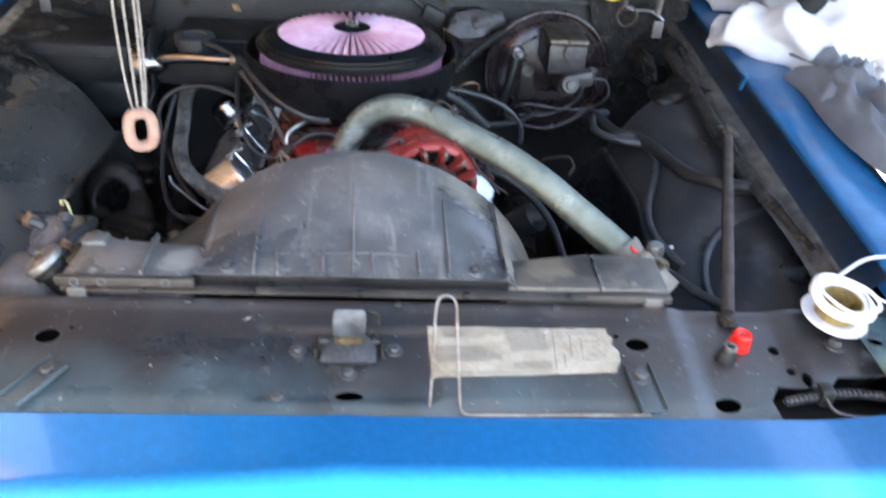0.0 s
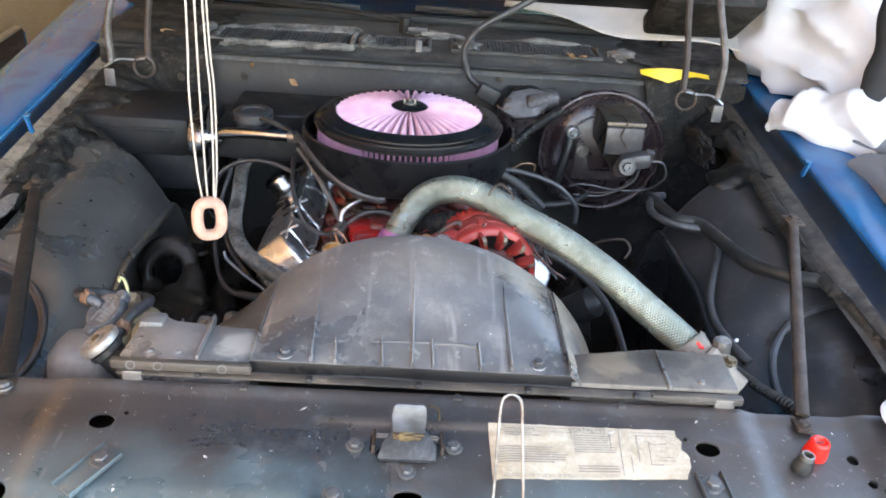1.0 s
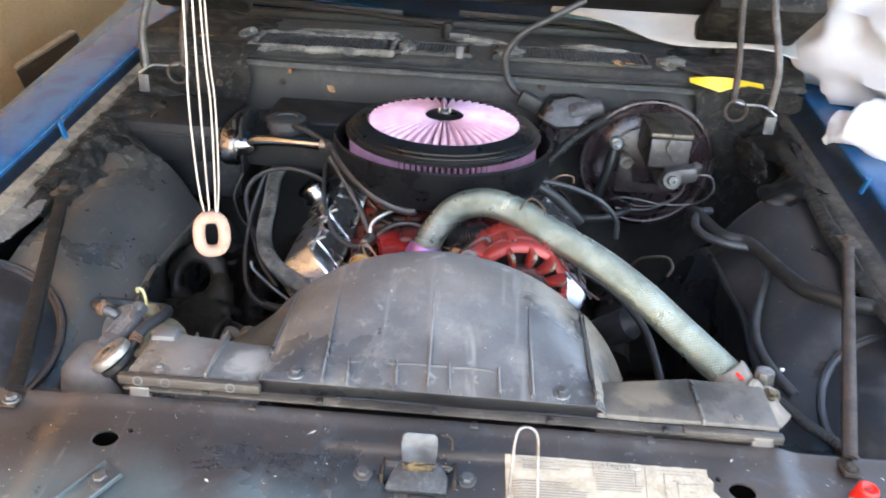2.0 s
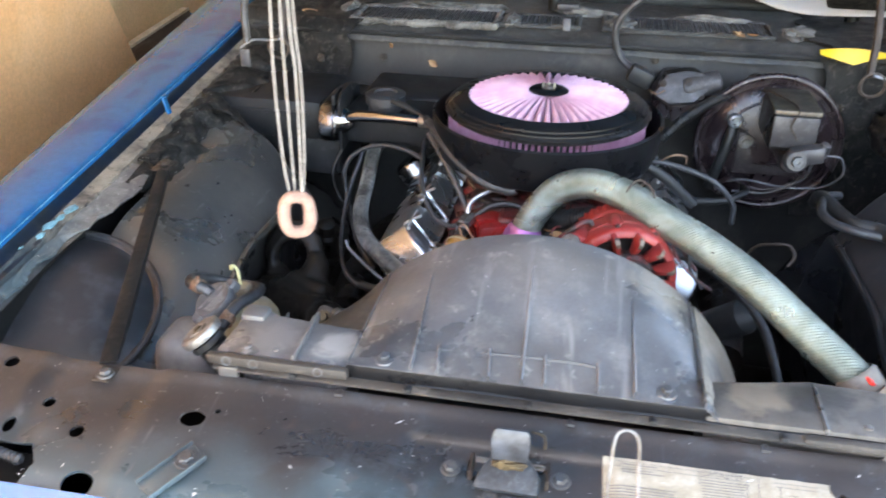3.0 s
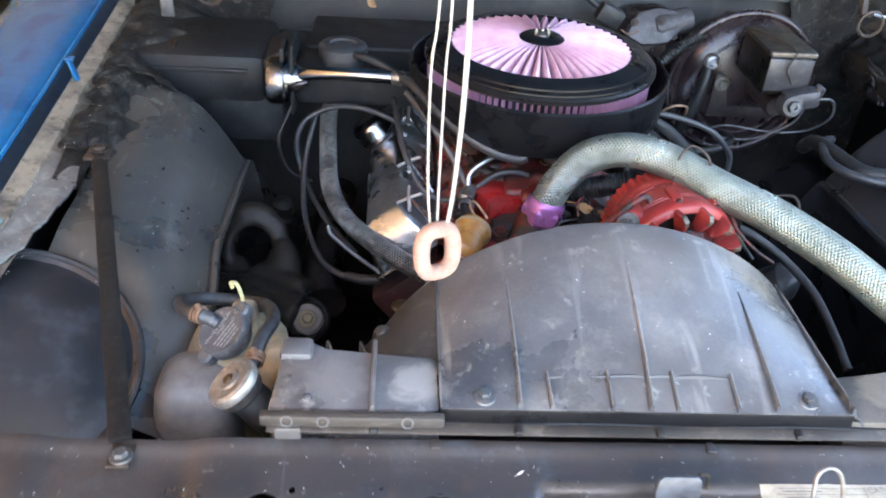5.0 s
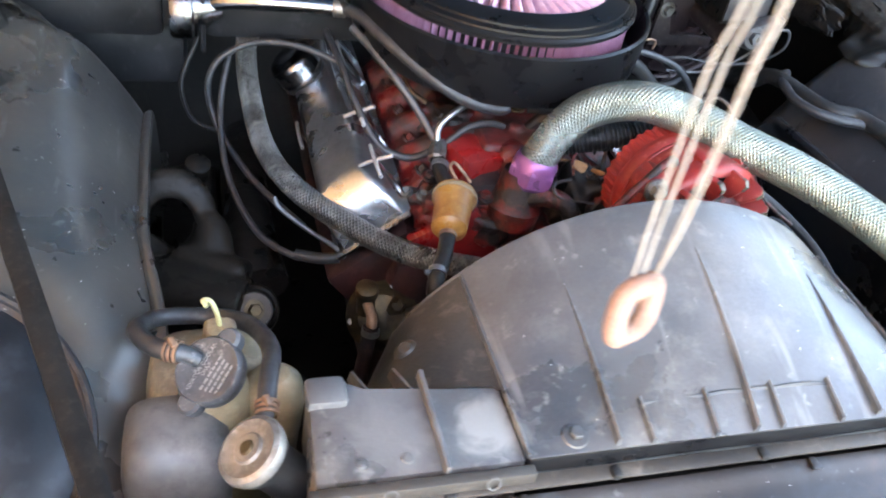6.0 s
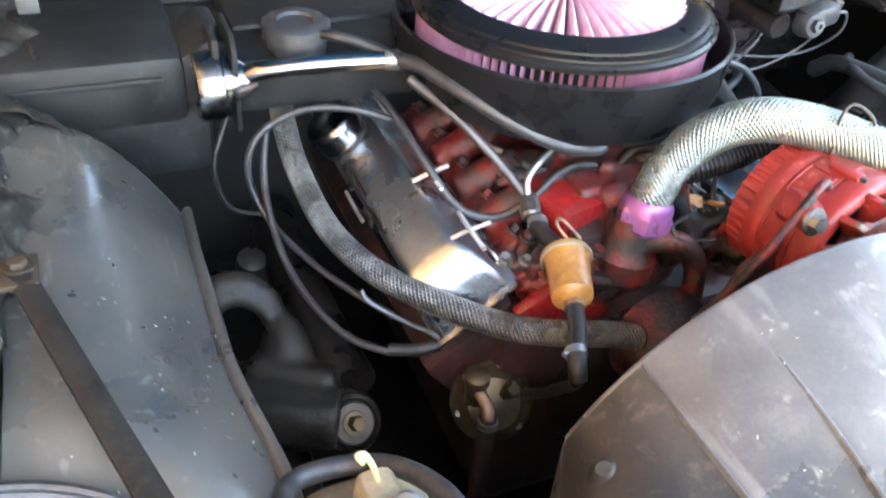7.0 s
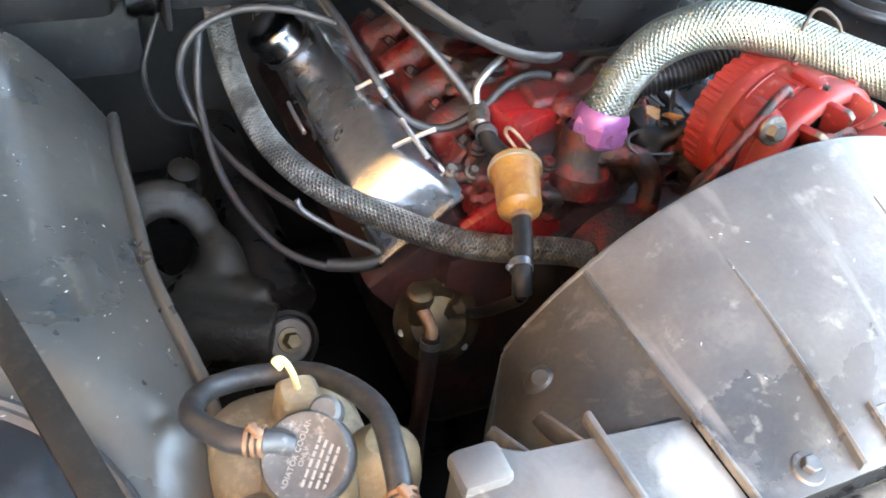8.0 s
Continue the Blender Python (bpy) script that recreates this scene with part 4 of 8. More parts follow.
for s in (-1, 1):
    hx, hz = (-0.034, 0.026) if s > 0 else (0.0, 0.026)
    hinge = part("hinge", lump((hx + s * 0.63, 1.70, 1.05), (0.02, 0.09, 0.03), 3.0 + s, 0.4), OILY, hood, "greasy steel hinge with an unhooked coil ring")
    part("arm", tube([(hx + s * 0.612, 1.60, 1.16 + hz), (hx + s * 0.618, 1.62, 1.26), (hx + s * 0.60, 1.66, 1.36), (hx + s * 0.59, 1.72, 1.47)], 0.0072, 8, 6), ARM_GREY, hinge)
    part("arm", tube([(hx + s * 0.556, 1.645, 1.155 + hz), (hx + s * 0.562, 1.68, 1.22 + hz), (hx + s * 0.56, 1.72, 1.33), (hx + s * 0.56, 1.76, 1.44)], 0.007, 8, 6), RUST, hinge)
    part("hook", tube([(hx + s * 0.625, 1.595, 1.15 + hz), (hx + s * 0.60, 1.6, 1.165 + hz), (hx + s * 0.57, 1.605, 1.165 + hz), (hx + s * 0.548, 1.60, 1.17 + hz)], 0.0022, 6, 6), ZINC, hinge)
    part("coil_ring", tube([(hx + s * 0.552 + 0.02 * math.cos(a), 1.605, 1.152 + hz + 0.02 * math.sin(a)) for a in np.linspace(0, 2 * math.pi, 14)[:-1]], 0.0028, 6, 3, closed=True), RUST, hinge)
    part("tab", rbox((0.02, 0.004, 0.034), (hx + s * 0.615, 1.59, 1.132 + hz), 0.001), CAP_GREY, hinge, "small grey metal tab")

# added dark sheets: they put the shade of the firewall and cowl corners into colour
for side, word in ((-1, "left"), (1, "right")):
    def corner_sheet(u, v, side=side):
        x = 0.50 + 0.03 * noise.noise((v * 4, side, 1)) * (1 - u) + 0.24 * u
        return (side * x, 1.878 + 0.006 * noise.noise((u * 5, v * 5, side)), 0.80 + 0.342 * v)
    solo("firewall_corner_" + word, sheet(24, 30, corner_sheet, 0.003, (0, 1, 0)), SOOT_SHADE, "dark sheet added for the shaded corner of the firewall", "firewall corner", kind="structure", angle=60)

    def cowl_corner(u, v, side=side):
        x = 0.49 + 0.04 * noise.noise((v * 5, side, 4)) * (1 - u) + 0.245 * u
        y = 1.874 + 0.33 * v
        return (side * x, y, 1.168 + 0.02 * smoothstep(0.5, 0.75, x) + 0.004 * noise.noise((u * 6, v * 6, side)) - 0.022 * (1 - smoothstep(0, 0.06, v)))
    solo("cowl_corner_" + word, sheet(24, 30, cowl_corner, 0.003), SOOT_SHADE, "dark sheet added for the shaded cowl corner beside the hood hinge", "cowl corner", kind="structure", angle=60)

for x, z in ((-0.56, 1.085), (-0.42, 1.09), (0.03, 1.03), (0.17, 1.12), (0.55, 1.05)):
    hex_bolt((x, 1.893 if abs(x) < 0.5 else 1.872, z), 0.0055, 0.006, (0, -1, 0), bpy.data.objects["firewall"], RUST, name="firewall_bolt")
seam = tube([(x, 1.895, 1.02 + 0.004 * math.sin(x * 9)) for x in np.linspace(-0.49, 0.49, 24)], 0.004, 8, 2)
part("seam", seam, FIREWALL, bpy.data.objects["firewall"], "raised pressed seam")


# ---- radiator and fan shroud ----
shroud = thing("fan_shroud", (0, 0.96, 0.98), "dusty black ribbed plastic fan shroud over the radiator", "fan shroud")


def arc_z(x):
    return 0.80 + math.sqrt(max(0.0, 0.298 ** 2 - x * x))


def shroud_z(x, y):
    v = min(1, max(0, (y - 0.868) / 0.214))
    front = 1.015 - 0.20 * smoothstep(0.205, 0.30, abs(x))
    s = 1 - (1 - v) ** 1.55
    return front + (arc_z(x) - front) * s


def dome_sheet(u, v):
    x, y = -0.206 + 0.499 * u, 0.868 + 0.214 * v
    dent = 0.0012 * noise.noise((x * 12, y * 12, 4))
    return (x, y, shroud_z(x, y) + dent)


part("dome", sheet(90, 34, dome_sheet, 0.004), SHROUD, shroud, angle=50)
part("front_wall", rbox((0.414, 0.006, 0.03), (0, 0.870, 0.999), 0.002), GLOSS_BLACK, shroud)
part("rear_rim", tube([(0.294 * math.sin(a), 1.083, 0.80 + 0.294 * math.cos(a)) for a in np.linspace(-1.06, 1.5, 40)], 0.004, 8, 2), SHROUD, shroud)


def rib(points, h=0.007, w=0.004, fade=0.85):
    """A thin moulded rib standing on the dome."""
    bm = bmesh.new()
    rows = []
    pts = [Vector((x, y, 0)) for x, y in points]
    n = 14
    line = [pts[0].lerp(pts[-1], i / n) for i in range(n + 1)]
    d = (pts[-1] - pts[0]).normalized()
    side = Vector((-d.y, d.x, 0)) * w / 2
    for i, q in enumerate(line):
        z = shroud_z(q.x, q.y)
        f = 1 - fade * (i / n)
        rows.append([bm.verts.new((q.x + sx * side.x * k, q.y + sx * side.y * k, z + zz)) for sx, zz, k in ((-1, -0.004, 1.0), (-1, h * f * 0.8, 0.35 + 0.5 * f), (0, h * f, 0.5), (1, h * f * 0.8, 0.35 + 0.5 * f), (1, -0.004, 1.0))])
    for a, b in zip(rows, rows[1:]):
        for k in range(4):
            bm.faces.new((a[k], a[k + 1], b[k + 1], b[k]))
    bm.faces.new(rows[0])
    return bm


for (xa, ya), (xb, yb), h in (((-0.2055, 0.87), (-0.2045, 1.08), 0.003), ((-0.129, 0.87), (-0.132, 1.022), 0.0085), ((0.0, 0.868), (-0.004, 1.025), 0.0095),
                              ((0.128, 0.87), (0.122, 1.01), 0.0085), ((0.205, 0.87), (0.2, 1.075), 0.007)):
    part("rib", rib(((xa, ya), (xb, yb)), h, 0.003 if abs(xa) > 0.2 else 0.0045, fade=0.3 if abs(xa) > 0.2 else 0.9), SHROUD, shroud)
for xa in (-0.098, -0.038, 0.027, 0.088):
    part("short_rib", rib(((xa, 0.868), (xa - 0.003, 0.902)), 0.0075, 0.0042, fade=0.3), SHROUD, shroud)
for xa, xb in ((-0.098, -0.038), (-0.038, 0.0), (0.0, 0.027), (0.027, 0.088)):
    part("step", tube([(xa, 0.899, shroud_z(xa, 0.899) - 0.001), ((xa + xb) / 2, 0.900, shroud_z(xa, 0.900) - 0.001), (xb, 0.899, shroud_z(xb, 0.899) - 0.001)], 0.0022, 6, 4), SHROUD_EDGE, shroud)
# end boxes
part("end_box", prism([(-0.206, 0.868), (-0.206, 0.948), (-0.325, 0.948), (-0.333, 0.968), (-0.366, 0.966), (-0.372, 0.868)], 0.075, Matrix.Translation((0, 0, 0.937)), 0.006), SHROUD, shroud)
part("end_box", prism([(0.206, 0.868), (0.206, 0.935), (0.33, 0.955), (0.43, 0.955), (0.428, 0.868)][::-1], 0.068, Matrix.Translation((0, 0, 0.937)), 0.006), SHROUD_DIRTY, shroud, "brown-stained end of the shroud")
part("right_flank", sheet(20, 24, lambda u, v: (0.207 + 0.088 * u, 0.90 + 0.182 * v, shroud_z(0.207 + 0.088 * u, 0.90 + 0.182 * v) + 0.002), 0.003), SHROUD_TAN, shroud, "tan sun-bleached flank of the shroud", angle=60)
part("wall_rib", rbox((0.005, 0.10, 0.012), (-0.272, 0.915, 1.013), 0.002), SHROUD, shroud)
part("corner_hump", rbox((0.034, 0.03, 0.016), (-0.352, 0.952, 1.011), 0.006), SHROUD, shroud)


def flank_edge(x):
    return 1.082 if x > -0.262 else 1.082 - (abs(x) - 0.262) * 1.65


def flank_z(x, y):
    """The shroud's left shoulder: it runs on from the dome and falls to the rear rim."""
    v = min(1, max(0, (y - 0.945) / (flank_edge(x) - 0.945)))
    u = min(1, max(0, (abs(x) - 0.2055) / 0.135))
    rim = arc_z(x) if x > -0.262 else 0.942 - (abs(x) - 0.262) * 0.25
    start = shroud_z(-0.2055, 0.945 + 0.137 * v) - 0.003
    slope = start + (0.945 - start) * u + 0.012 * math.sin(math.pi * u)
    return slope + (rim - slope) * v ** 2.5


def flank_sheet(u, v):
    x = -0.2062 - 0.134 * u
    y = 0.94 + (flank_edge(x) - 0.94) * v
    return (x, y, flank_z(x, y))


# This side faces away from the light; its material is darkened for that.
part("left_flank", sheet(40, 30, flank_sheet, 0.003), SHROUD_GRIME_SHADE, shroud, "brown shoulder of the shroud, grime and shade in its colour", angle=40)
part("side_wall", sheet(40, 4, lambda u, v: (-0.205 - 0.135 * u, flank_edge(-0.205 - 0.135 * u), flank_z(-0.205 - 0.135 * u, flank_edge(-0.205 - 0.135 * u)) + 0.001 - 0.09 * v), 0.003, (0.5, -0.8, 0)), SHROUD, shroud, angle=60)
for x0, x1, y1 in ((-0.314, -0.325, 0.987), (-0.279, -0.291, 0.995)):
    part("flank_web", prism([(0, 0), (0.05, 0), (0.045, 0.016), (0, 0.03)], 0.003, Matrix.Translation((x0, 0.944, 0.980)) @ Matrix.Rotation(math.atan2(x0 - x1, y1 - 0.944), 4, "Z") @ Matrix(((0, 0, 1), (1, 0, 0), (0, 1, 0))).to_4x4(), 0.001), SHROUD, shroud)
part("flank_boss", lathe([(0, 0.006), (0.006, 0.006), (0.010, 0.002), (0.014, -0.004)], (-0.266, 1.022, flank_z(-0.266, 1.022)), (-0.45, -0.1, 0.85), 20), SHROUD_GRIME_SHADE, shroud)
part("wall_rib", rbox((0.005, 0.085, 0.010), (0.335, 0.91, 1.003), 0.002), SHROUD, shroud)
part("flange", rbox((0.80, 0.013, 0.004), (0.028, 0.8605, 0.9945), 0.0015, Euler((radians(10), 0, 0)).to_matrix()), SHROUD_GRIME_SHADE, shroud)
part("front_lip", rbox((0.175, 0.010, 0.013), (-0.29, 0.8595, 1.0065), 0.002), SHROUD_GRIME_SHADE, shroud)
part("front_lip", rbox((0.12, 0.012, 0.012), (0.37, 0.861, 0.994), 0.003), SHROUD_GRIME_SHADE, shroud)
for x in (-0.352, -0.318, -0.238):
    part("ring_mark", lathe([(0.0042, 0.0), (0.0045, 0.0012), (0.006, 0.0012), (0.0063, 0.0)], (x, 0.8545, 1.0075), (0, -1, 0.25), 18), SHROUD_EDGE, shroud)
for x, y in ((-0.163, 0.882), (0.163, 0.884)):
    part("boss", lathe([(0.0, 0.001), (0.0105, 0.001), (0.0125, -0.002)], (x, y, shroud_z(x, y)), (0, -0.2, 1), 20), SHROUD, shroud)
    hex_bolt((x, y, shroud_z(x, y) + 0.002), 0.0062, 0.005, (0, -0.2, 1), shroud, CAST, washer=False)
for x, z in ((-0.335, 1.012), (-0.30, 1.012), (0.38, 1.005)):
    part("rivet", lathe([(0, 0.003), (0.0045, 0.002), (0.005, -0.001)], (x, 0.882, z), (0, 0, 1), 14), SHROUD, shroud)

radiator = thing("radiator", (0, 0.9, 0.7), "dark radiator core with end tanks behind its support", "radiator")
part("core", rbox((0.66, 0.05, 0.5), (0.02, 0.905, 0.69), 0.004), BLACK_SHEET, radiator)
part("top_seal", tube([(x, 0.8675, 0.9965 - 0.001 * math.sin(x * 30)) for x in np.linspace(-0.36, 0.41, 30)], 0.0022, 8, 3), GLOSS_BLACK, radiator, "shiny rubber seal strip")
for s, x in ((-1, -0.352), (1, 0.405)):
    part("mount_tab", rbox((0.026, 0.010, 0.028), (x, 0.859, 0.984), 0.003), SHROUD, radiator)
for x in (-0.27, -0.13, 0.01, 0.15, 0.29):
    part("clip", rbox((0.009, 0.012, 0.008), (x, 0.8585, 0.9955), 0.003), RUBBER, radiator)
for x in (-0.21, 0.06, 0.27):
    part("clip", prism([(-0.005, 0), (0.005, 0), (0.003, 0.012), (-0.003, 0.012)], 0.004, Matrix.Translation((x, 0.842, 0.985)), 0.001), SUPPORT_PAINT, radiator)
part("end_tank", rbox((0.05, 0.06, 0.5), (0.415, 0.93, 0.73), 0.012), SHROUD_TAN, radiator, "corroded tan end tank")
part("hose_neck", lathe([(0.019, -0.06), (0.021, -0.02), (0.024, 0.0), (0.021, 0.005), (0, 0.005)], (0.412, 0.965, 0.985), (-0.75, 0.5, 0.45), 20), SHROUD_TAN, radiator)
part("corroded_outlet", lump((0.425, 0.958, 0.974), (0.03, 0.024, 0.022), 3.0, 0.4), SHROUD_TAN, radiator, "crusted sandy outlet at the hose end")
part("neck_plug", lathe([(0, 0.012), (0.012, 0.01), (0.014, 0), (0.016, -0.03)], (0.44, 0.985, 0.998), (0, 0, 1), 8), STEEL, radiator)
for bx, by, bz in ((0.436, 0.945, 0.998), (0.418, 0.935, 0.996), (0.45, 0.965, 0.985)):
    hex_bolt((bx, by, bz), 0.006, 0.007, (0.3, -0.3, 0.9), radiator, BRASS, name="outlet_bolt")
part("filler_neck", lathe([(0.02, -0.06), (0.02, -0.012), (0.024, -0.008), (0.024, 0)], (-0.408, 0.915, 0.992), (-0.58, -0.06, 0.81), 24), RUBBER, radiator)
cap = part("cap", lathe([(0, 0.0075), (0.011, 0.0075), (0.013, 0.0055), (0.021, 0.0055), (0.0235, 0.0068), (0.0275, 0.0045), (0.0285, 0.0), (0.0275, -0.005), (0.024, -0.006)], (-0.412, 0.913, 1.0), (-0.58, -0.06, 0.81), 36), CAP_METAL, radiator, "round worn metal radiator cap")
part("rivet", lathe([(0, 0.0098), (0.005, 0.0092), (0.0065, 0.0074)], (-0.412, 0.913, 1.0), (-0.58, -0.06, 0.81), 16), BRASS, cap)

# ---- overflow bottle ----
bottle = thing("overflow_bottle", (-0.44, 1.05, 0.8), "yellowed plastic coolant overflow bottle with a grimy side", "bottle")


def bottle_wave(k, a):
    c, s = abs(math.cos(a)), abs(math.sin(a))
    return 1 / (c ** 4 + s ** 4) ** 0.25


part("body", lathe([(0.045, 0.74), (0.058, 0.76), (0.06, 0.89), (0.057, 0.922), (0.048, 0.940), (0.03, 0.947), (0, 0.949)], (-0.437, 1.058, 0), (0, 0, 1), 40, bottle_wave), BOTTLE, bottle, angle=60)
part("front_tank", lathe([(0.03, 0.80), (0.044, 0.82), (0.046, 0.91), (0.042, 0.938), (0.03, 0.952), (0.016, 0.957), (0, 0.958)], (-0.468, 0.986, 0), (0, 0, 1), 36, bottle_wave), BOTTLE_GREY, bottle, "grimy grey shoulder of the bottle", angle=60)
part("side_lobe", lathe([(0.02, 0.82), (0.028, 0.93), (0.025, 0.953), (0.013, 0.966), (0, 0.968)], (-0.384, 1.02, 0), (0, 0, 1), 24), BOTTLE, bottle)
part("neck", lathe([(0.034, 0.93), (0.031, 0.95), (0.025, 0.968), (0, 0.969)], (-0.435, 1.02, 0), (0, 0, 1), 28), BOTTLE, bottle)
part("spout", lathe([(0.021, 0.93), (0.017, 0.945), (0.0145, 0.972), (0.011, 0.976), (0, 0.977)], (-0.428, 1.072, 0), (0, 0, 1), 24, bottle_wave), BOTTLE, bottle)
part("strap_hook", tube([(-0.428, 1.072, 0.974), (-0.431, 1.076, 0.990), (-0.436, 1.080, 1.0), (-0.442, 1.078, 1.003), (-0.439, 1.072, 1.001)], 0.0024, 8, 6), PALE_YELLOW, bottle, "pale yellow plastic hook")
CA = Vector((-0.40, -0.38, 0.83)).normalized()
CM = Matrix.Translation((-0.438, 1.012, 0.982)) @ axis_to(CA).to_4x4()
lid = part("cap", lathe([(0, 0.0085), (0.022, 0.0085), (0.024, 0.010), (0.0275, 0.010), (0.0295, 0.007), (0.0295, -0.006), (0.025, -0.014)], (-0.438, 1.012, 0.982), CA, 40), CAP_GREY, bottle, "grey plastic cap with moulded small print")
for a in (47, 227):
    bm = lathe([(0, 0.008), (0.008, 0.008), (0.0105, 0.005), (0.0105, -0.006), (0, -0.008)], (0.030, 0, 0.0), (0, 0, 1), 20)
    bmesh.ops.transform(bm, matrix=CM @ Matrix.Rotation(radians(a), 4, "Z"), verts=bm.verts)
    part("lug", bm, CAP_GREY, lid)
def lettering(words, size):
    """Flat letters in the built-in face, centred."""
    curve = bpy.data.curves.new("word", "FONT")
    curve.body, curve.size, curve.align_x, curve.align_y, curve.extrude = words, size, "CENTER", "CENTER", 0.0003
    ob = new("word", curve)
    bpy.context.view_layer.update()
    flat = bpy.data.meshes.new_from_object(ob.evaluated_get(bpy.context.evaluated_depsgraph_get()))
    bpy.data.objects.remove(ob)
    bm = bmesh.new()
    bm.from_mesh(flat)
    return bm


rng = random.Random(12)
for words, y0, size in (("RADIATOR COOLANT", 0.006, 0.0052), ("ONLY", 0.001, 0.0046)):
    bm = lettering(words, size)
    bmesh.ops.transform(bm, matrix=CM @ Matrix.Rotation(radians(47), 4, "Z") @ Matrix.Translation((0, y0, 0.0089)), verts=bm.verts)
    part("moulded_word", bm, INK_PALE, lid, flat=True)
for k in range(4):
    y0 = -0.0045 - k * 0.0045
    x = -0.017 + 0.001 * k
    while x < 0.015 - 0.002 * k:
        w = rng.uniform(0.003, 0.0065)
        bm = rbox((w, 0.0017, 0.0007), (x + w / 2, y0, 0.0088), 0)
        bmesh.ops.transform(bm, matrix=CM @ Matrix.Rotation(radians(47), 4, "Z"), verts=bm.verts)
        part("print_bar", bm, INK_PALE, lid)
        x += w + 0.0012
part("nipple", tube([(-0.448, 1.02, 0.99), (-0.458, 1.022, 0.996), (-0.468, 1.022, 0.998)], 0.0075, 12, 4), CAP_GREY, lid)
hose = thing("overflow_hose", (-0.44, 1.1, 0.97), "looped grey rubber overflow hose with copper clamps", "hose")
part("hose", tube([(-0.462, 1.021, 0.998), (-0.484, 1.035, 0.994), (-0.499, 1.07, 0.980), (-0.482, 1.104, 0.960), (-0.44, 1.112, 0.951), (-0.405, 1.085, 0.966), (-0.388, 1.03, 0.990), (-0.394, 0.98, 1.0), (-0.402, 0.94, 0.988)], 0.0082, 14, 8), RUBBER_GREY, hose)
for p, d in (((-0.468, 1.024, 0.998), (-1, 0.5, -0.1)), ((-0.397, 0.957, 0.994), (-0.1, -1, -0.25))):
    part("clamp", join(*[lathe([(0.0085, -0.0014), (0.0102, -0.0012), (0.0102, 0.0012), (0.0085, 0.0014)], Vector(p) + Vector(d).normalized() * o, d, 20) for o in (-0.0045, 0.0, 0.0045)]), COPPER, hose, "crumpled copper wire clamp")
    part("clamp_screw", rbox((0.006, 0.010, 0.005), (p[0], p[1], p[2] + 0.0105), 0.0015, Euler((0.2, 0.3, 0.5)).to_matrix()), COPPER, hose)

# ---- air cleaner ----
AX, AY = -0.03, 1.558
AT = (AX, AY, 0)
TILT_AXIS = (0, 0, 1)
cleaner = thing("air_cleaner", (AX, AY, 1.05), "round black air cleaner with a pink pleated filter top", "air cleaner")
part("base_pan", lathe([(0.06, 1.052), (0.165, 1.052), (0.19, 1.058), (0.196, 1.075), (0.201, 1.106), (0.204, 1.108), (0.207, 1.105), (0.205, 1.075), (0.202, 1.048), (0.196, 1.034), (0.18, 1.026), (0.05, 1.024)], AT, TILT_AXIS, 72), GLOSS_BLACK, cleaner)


def side_pleat(k, a):
    """Narrow rounded folds with deep gaps between them."""
    return 1 + 0.085 * (max(0.0, math.cos(100 * a)) ** 1.6 - 0.75)


# Added dark drum: gives the pleat gaps their shade and oil by colour.
part("pleat_gap_shade", lathe([(0.1655, 1.056), (0.1655, 1.114)], AT, TILT_AXIS, 72), RUBBER, cleaner, "dark drum added for the shade and oil between the pleats")
# Darker copy of PINK: the shade on the pleated side is put into the colour.
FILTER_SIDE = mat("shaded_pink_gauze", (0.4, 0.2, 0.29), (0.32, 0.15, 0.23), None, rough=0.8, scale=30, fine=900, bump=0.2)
part("filter_ring", lathe([(0.174, 1.058), (0.174, 1.112), (0.170, 1.116)], AT, TILT_AXIS, 100 * 8, side_pleat), FILTER_SIDE, cleaner, "pink pleated gauze side, darkened for its shade", angle=80)
part("rubber_gasket", lathe([(0.160, 1.108), (0.178, 1.108), (0.1815, 1.112), (0.1815, 1.118), (0.16, 1.118)], AT, TILT_AXIS, 72), RUBBER, cleaner)
part("lid_ring", lathe([(0.1385, 1.126), (0.140, 1.134), (0.144, 1.1365), (0.166, 1.132), (0.171, 1.129), (0.1715, 1.1265), (0.1735, 1.126), (0.178, 1.1235), (0.1785, 1.121), (0.181, 1.1205), (0.184, 1.117), (0.184, 1.113), (0.172, 1.113)], AT, TILT_AXIS, 72), GLOSS_BLACK, cleaner)
PN = 50
bm = bmesh.new()
rr = (0.034, 0.06, 0.085, 0.11, 0.128, 0.142)
fold = (1.3, 1.0, 0.5, -0.6, -4.2, -0.6, 0.5, 1.0)
rows = []
for i in range(PN * 8):
    a = 2 * math.pi * i / (PN * 8)
    rows.append([bm.verts.new((AX + r * math.cos(a), AY + r * math.sin(a), 1.144 - 0.014 * (r / 0.145) ** 2 + fold[i % 8] * (0.0008 + 0.0042 * min(1, r / 0.09)))) for r in rr])
for i in range(len(rows)):
    p, q = rows[i], rows[(i + 1) % len(rows)]
    for k in range(len(rr) - 1):
        bm.faces.new((p[k], q[k], q[k + 1], p[k + 1]))
part("filter_top", bm, PINK, cleaner, "pink gauze folded into radial pleats", angle=15)
part("top_boss", lathe([(0.036, 1.136), (0.036, 1.146), (0.032, 1.149), (0.0, 1.15)], AT, TILT_AXIS, 40), GLOSS_BLACK, cleaner)
wing = part("wing_nut", lathe([(0.009, 1.148), (0.009, 1.153), (0.005, 1.156), (0, 1.157)], AT, TILT_AXIS, 20), CAST, cleaner)
for s in (-1, 0, 1):
    part("wing", rbox((0.0045, 0.003, 0.011), (AX + s * 0.010, AY, 1.155), 0.0012), STEEL, wing)

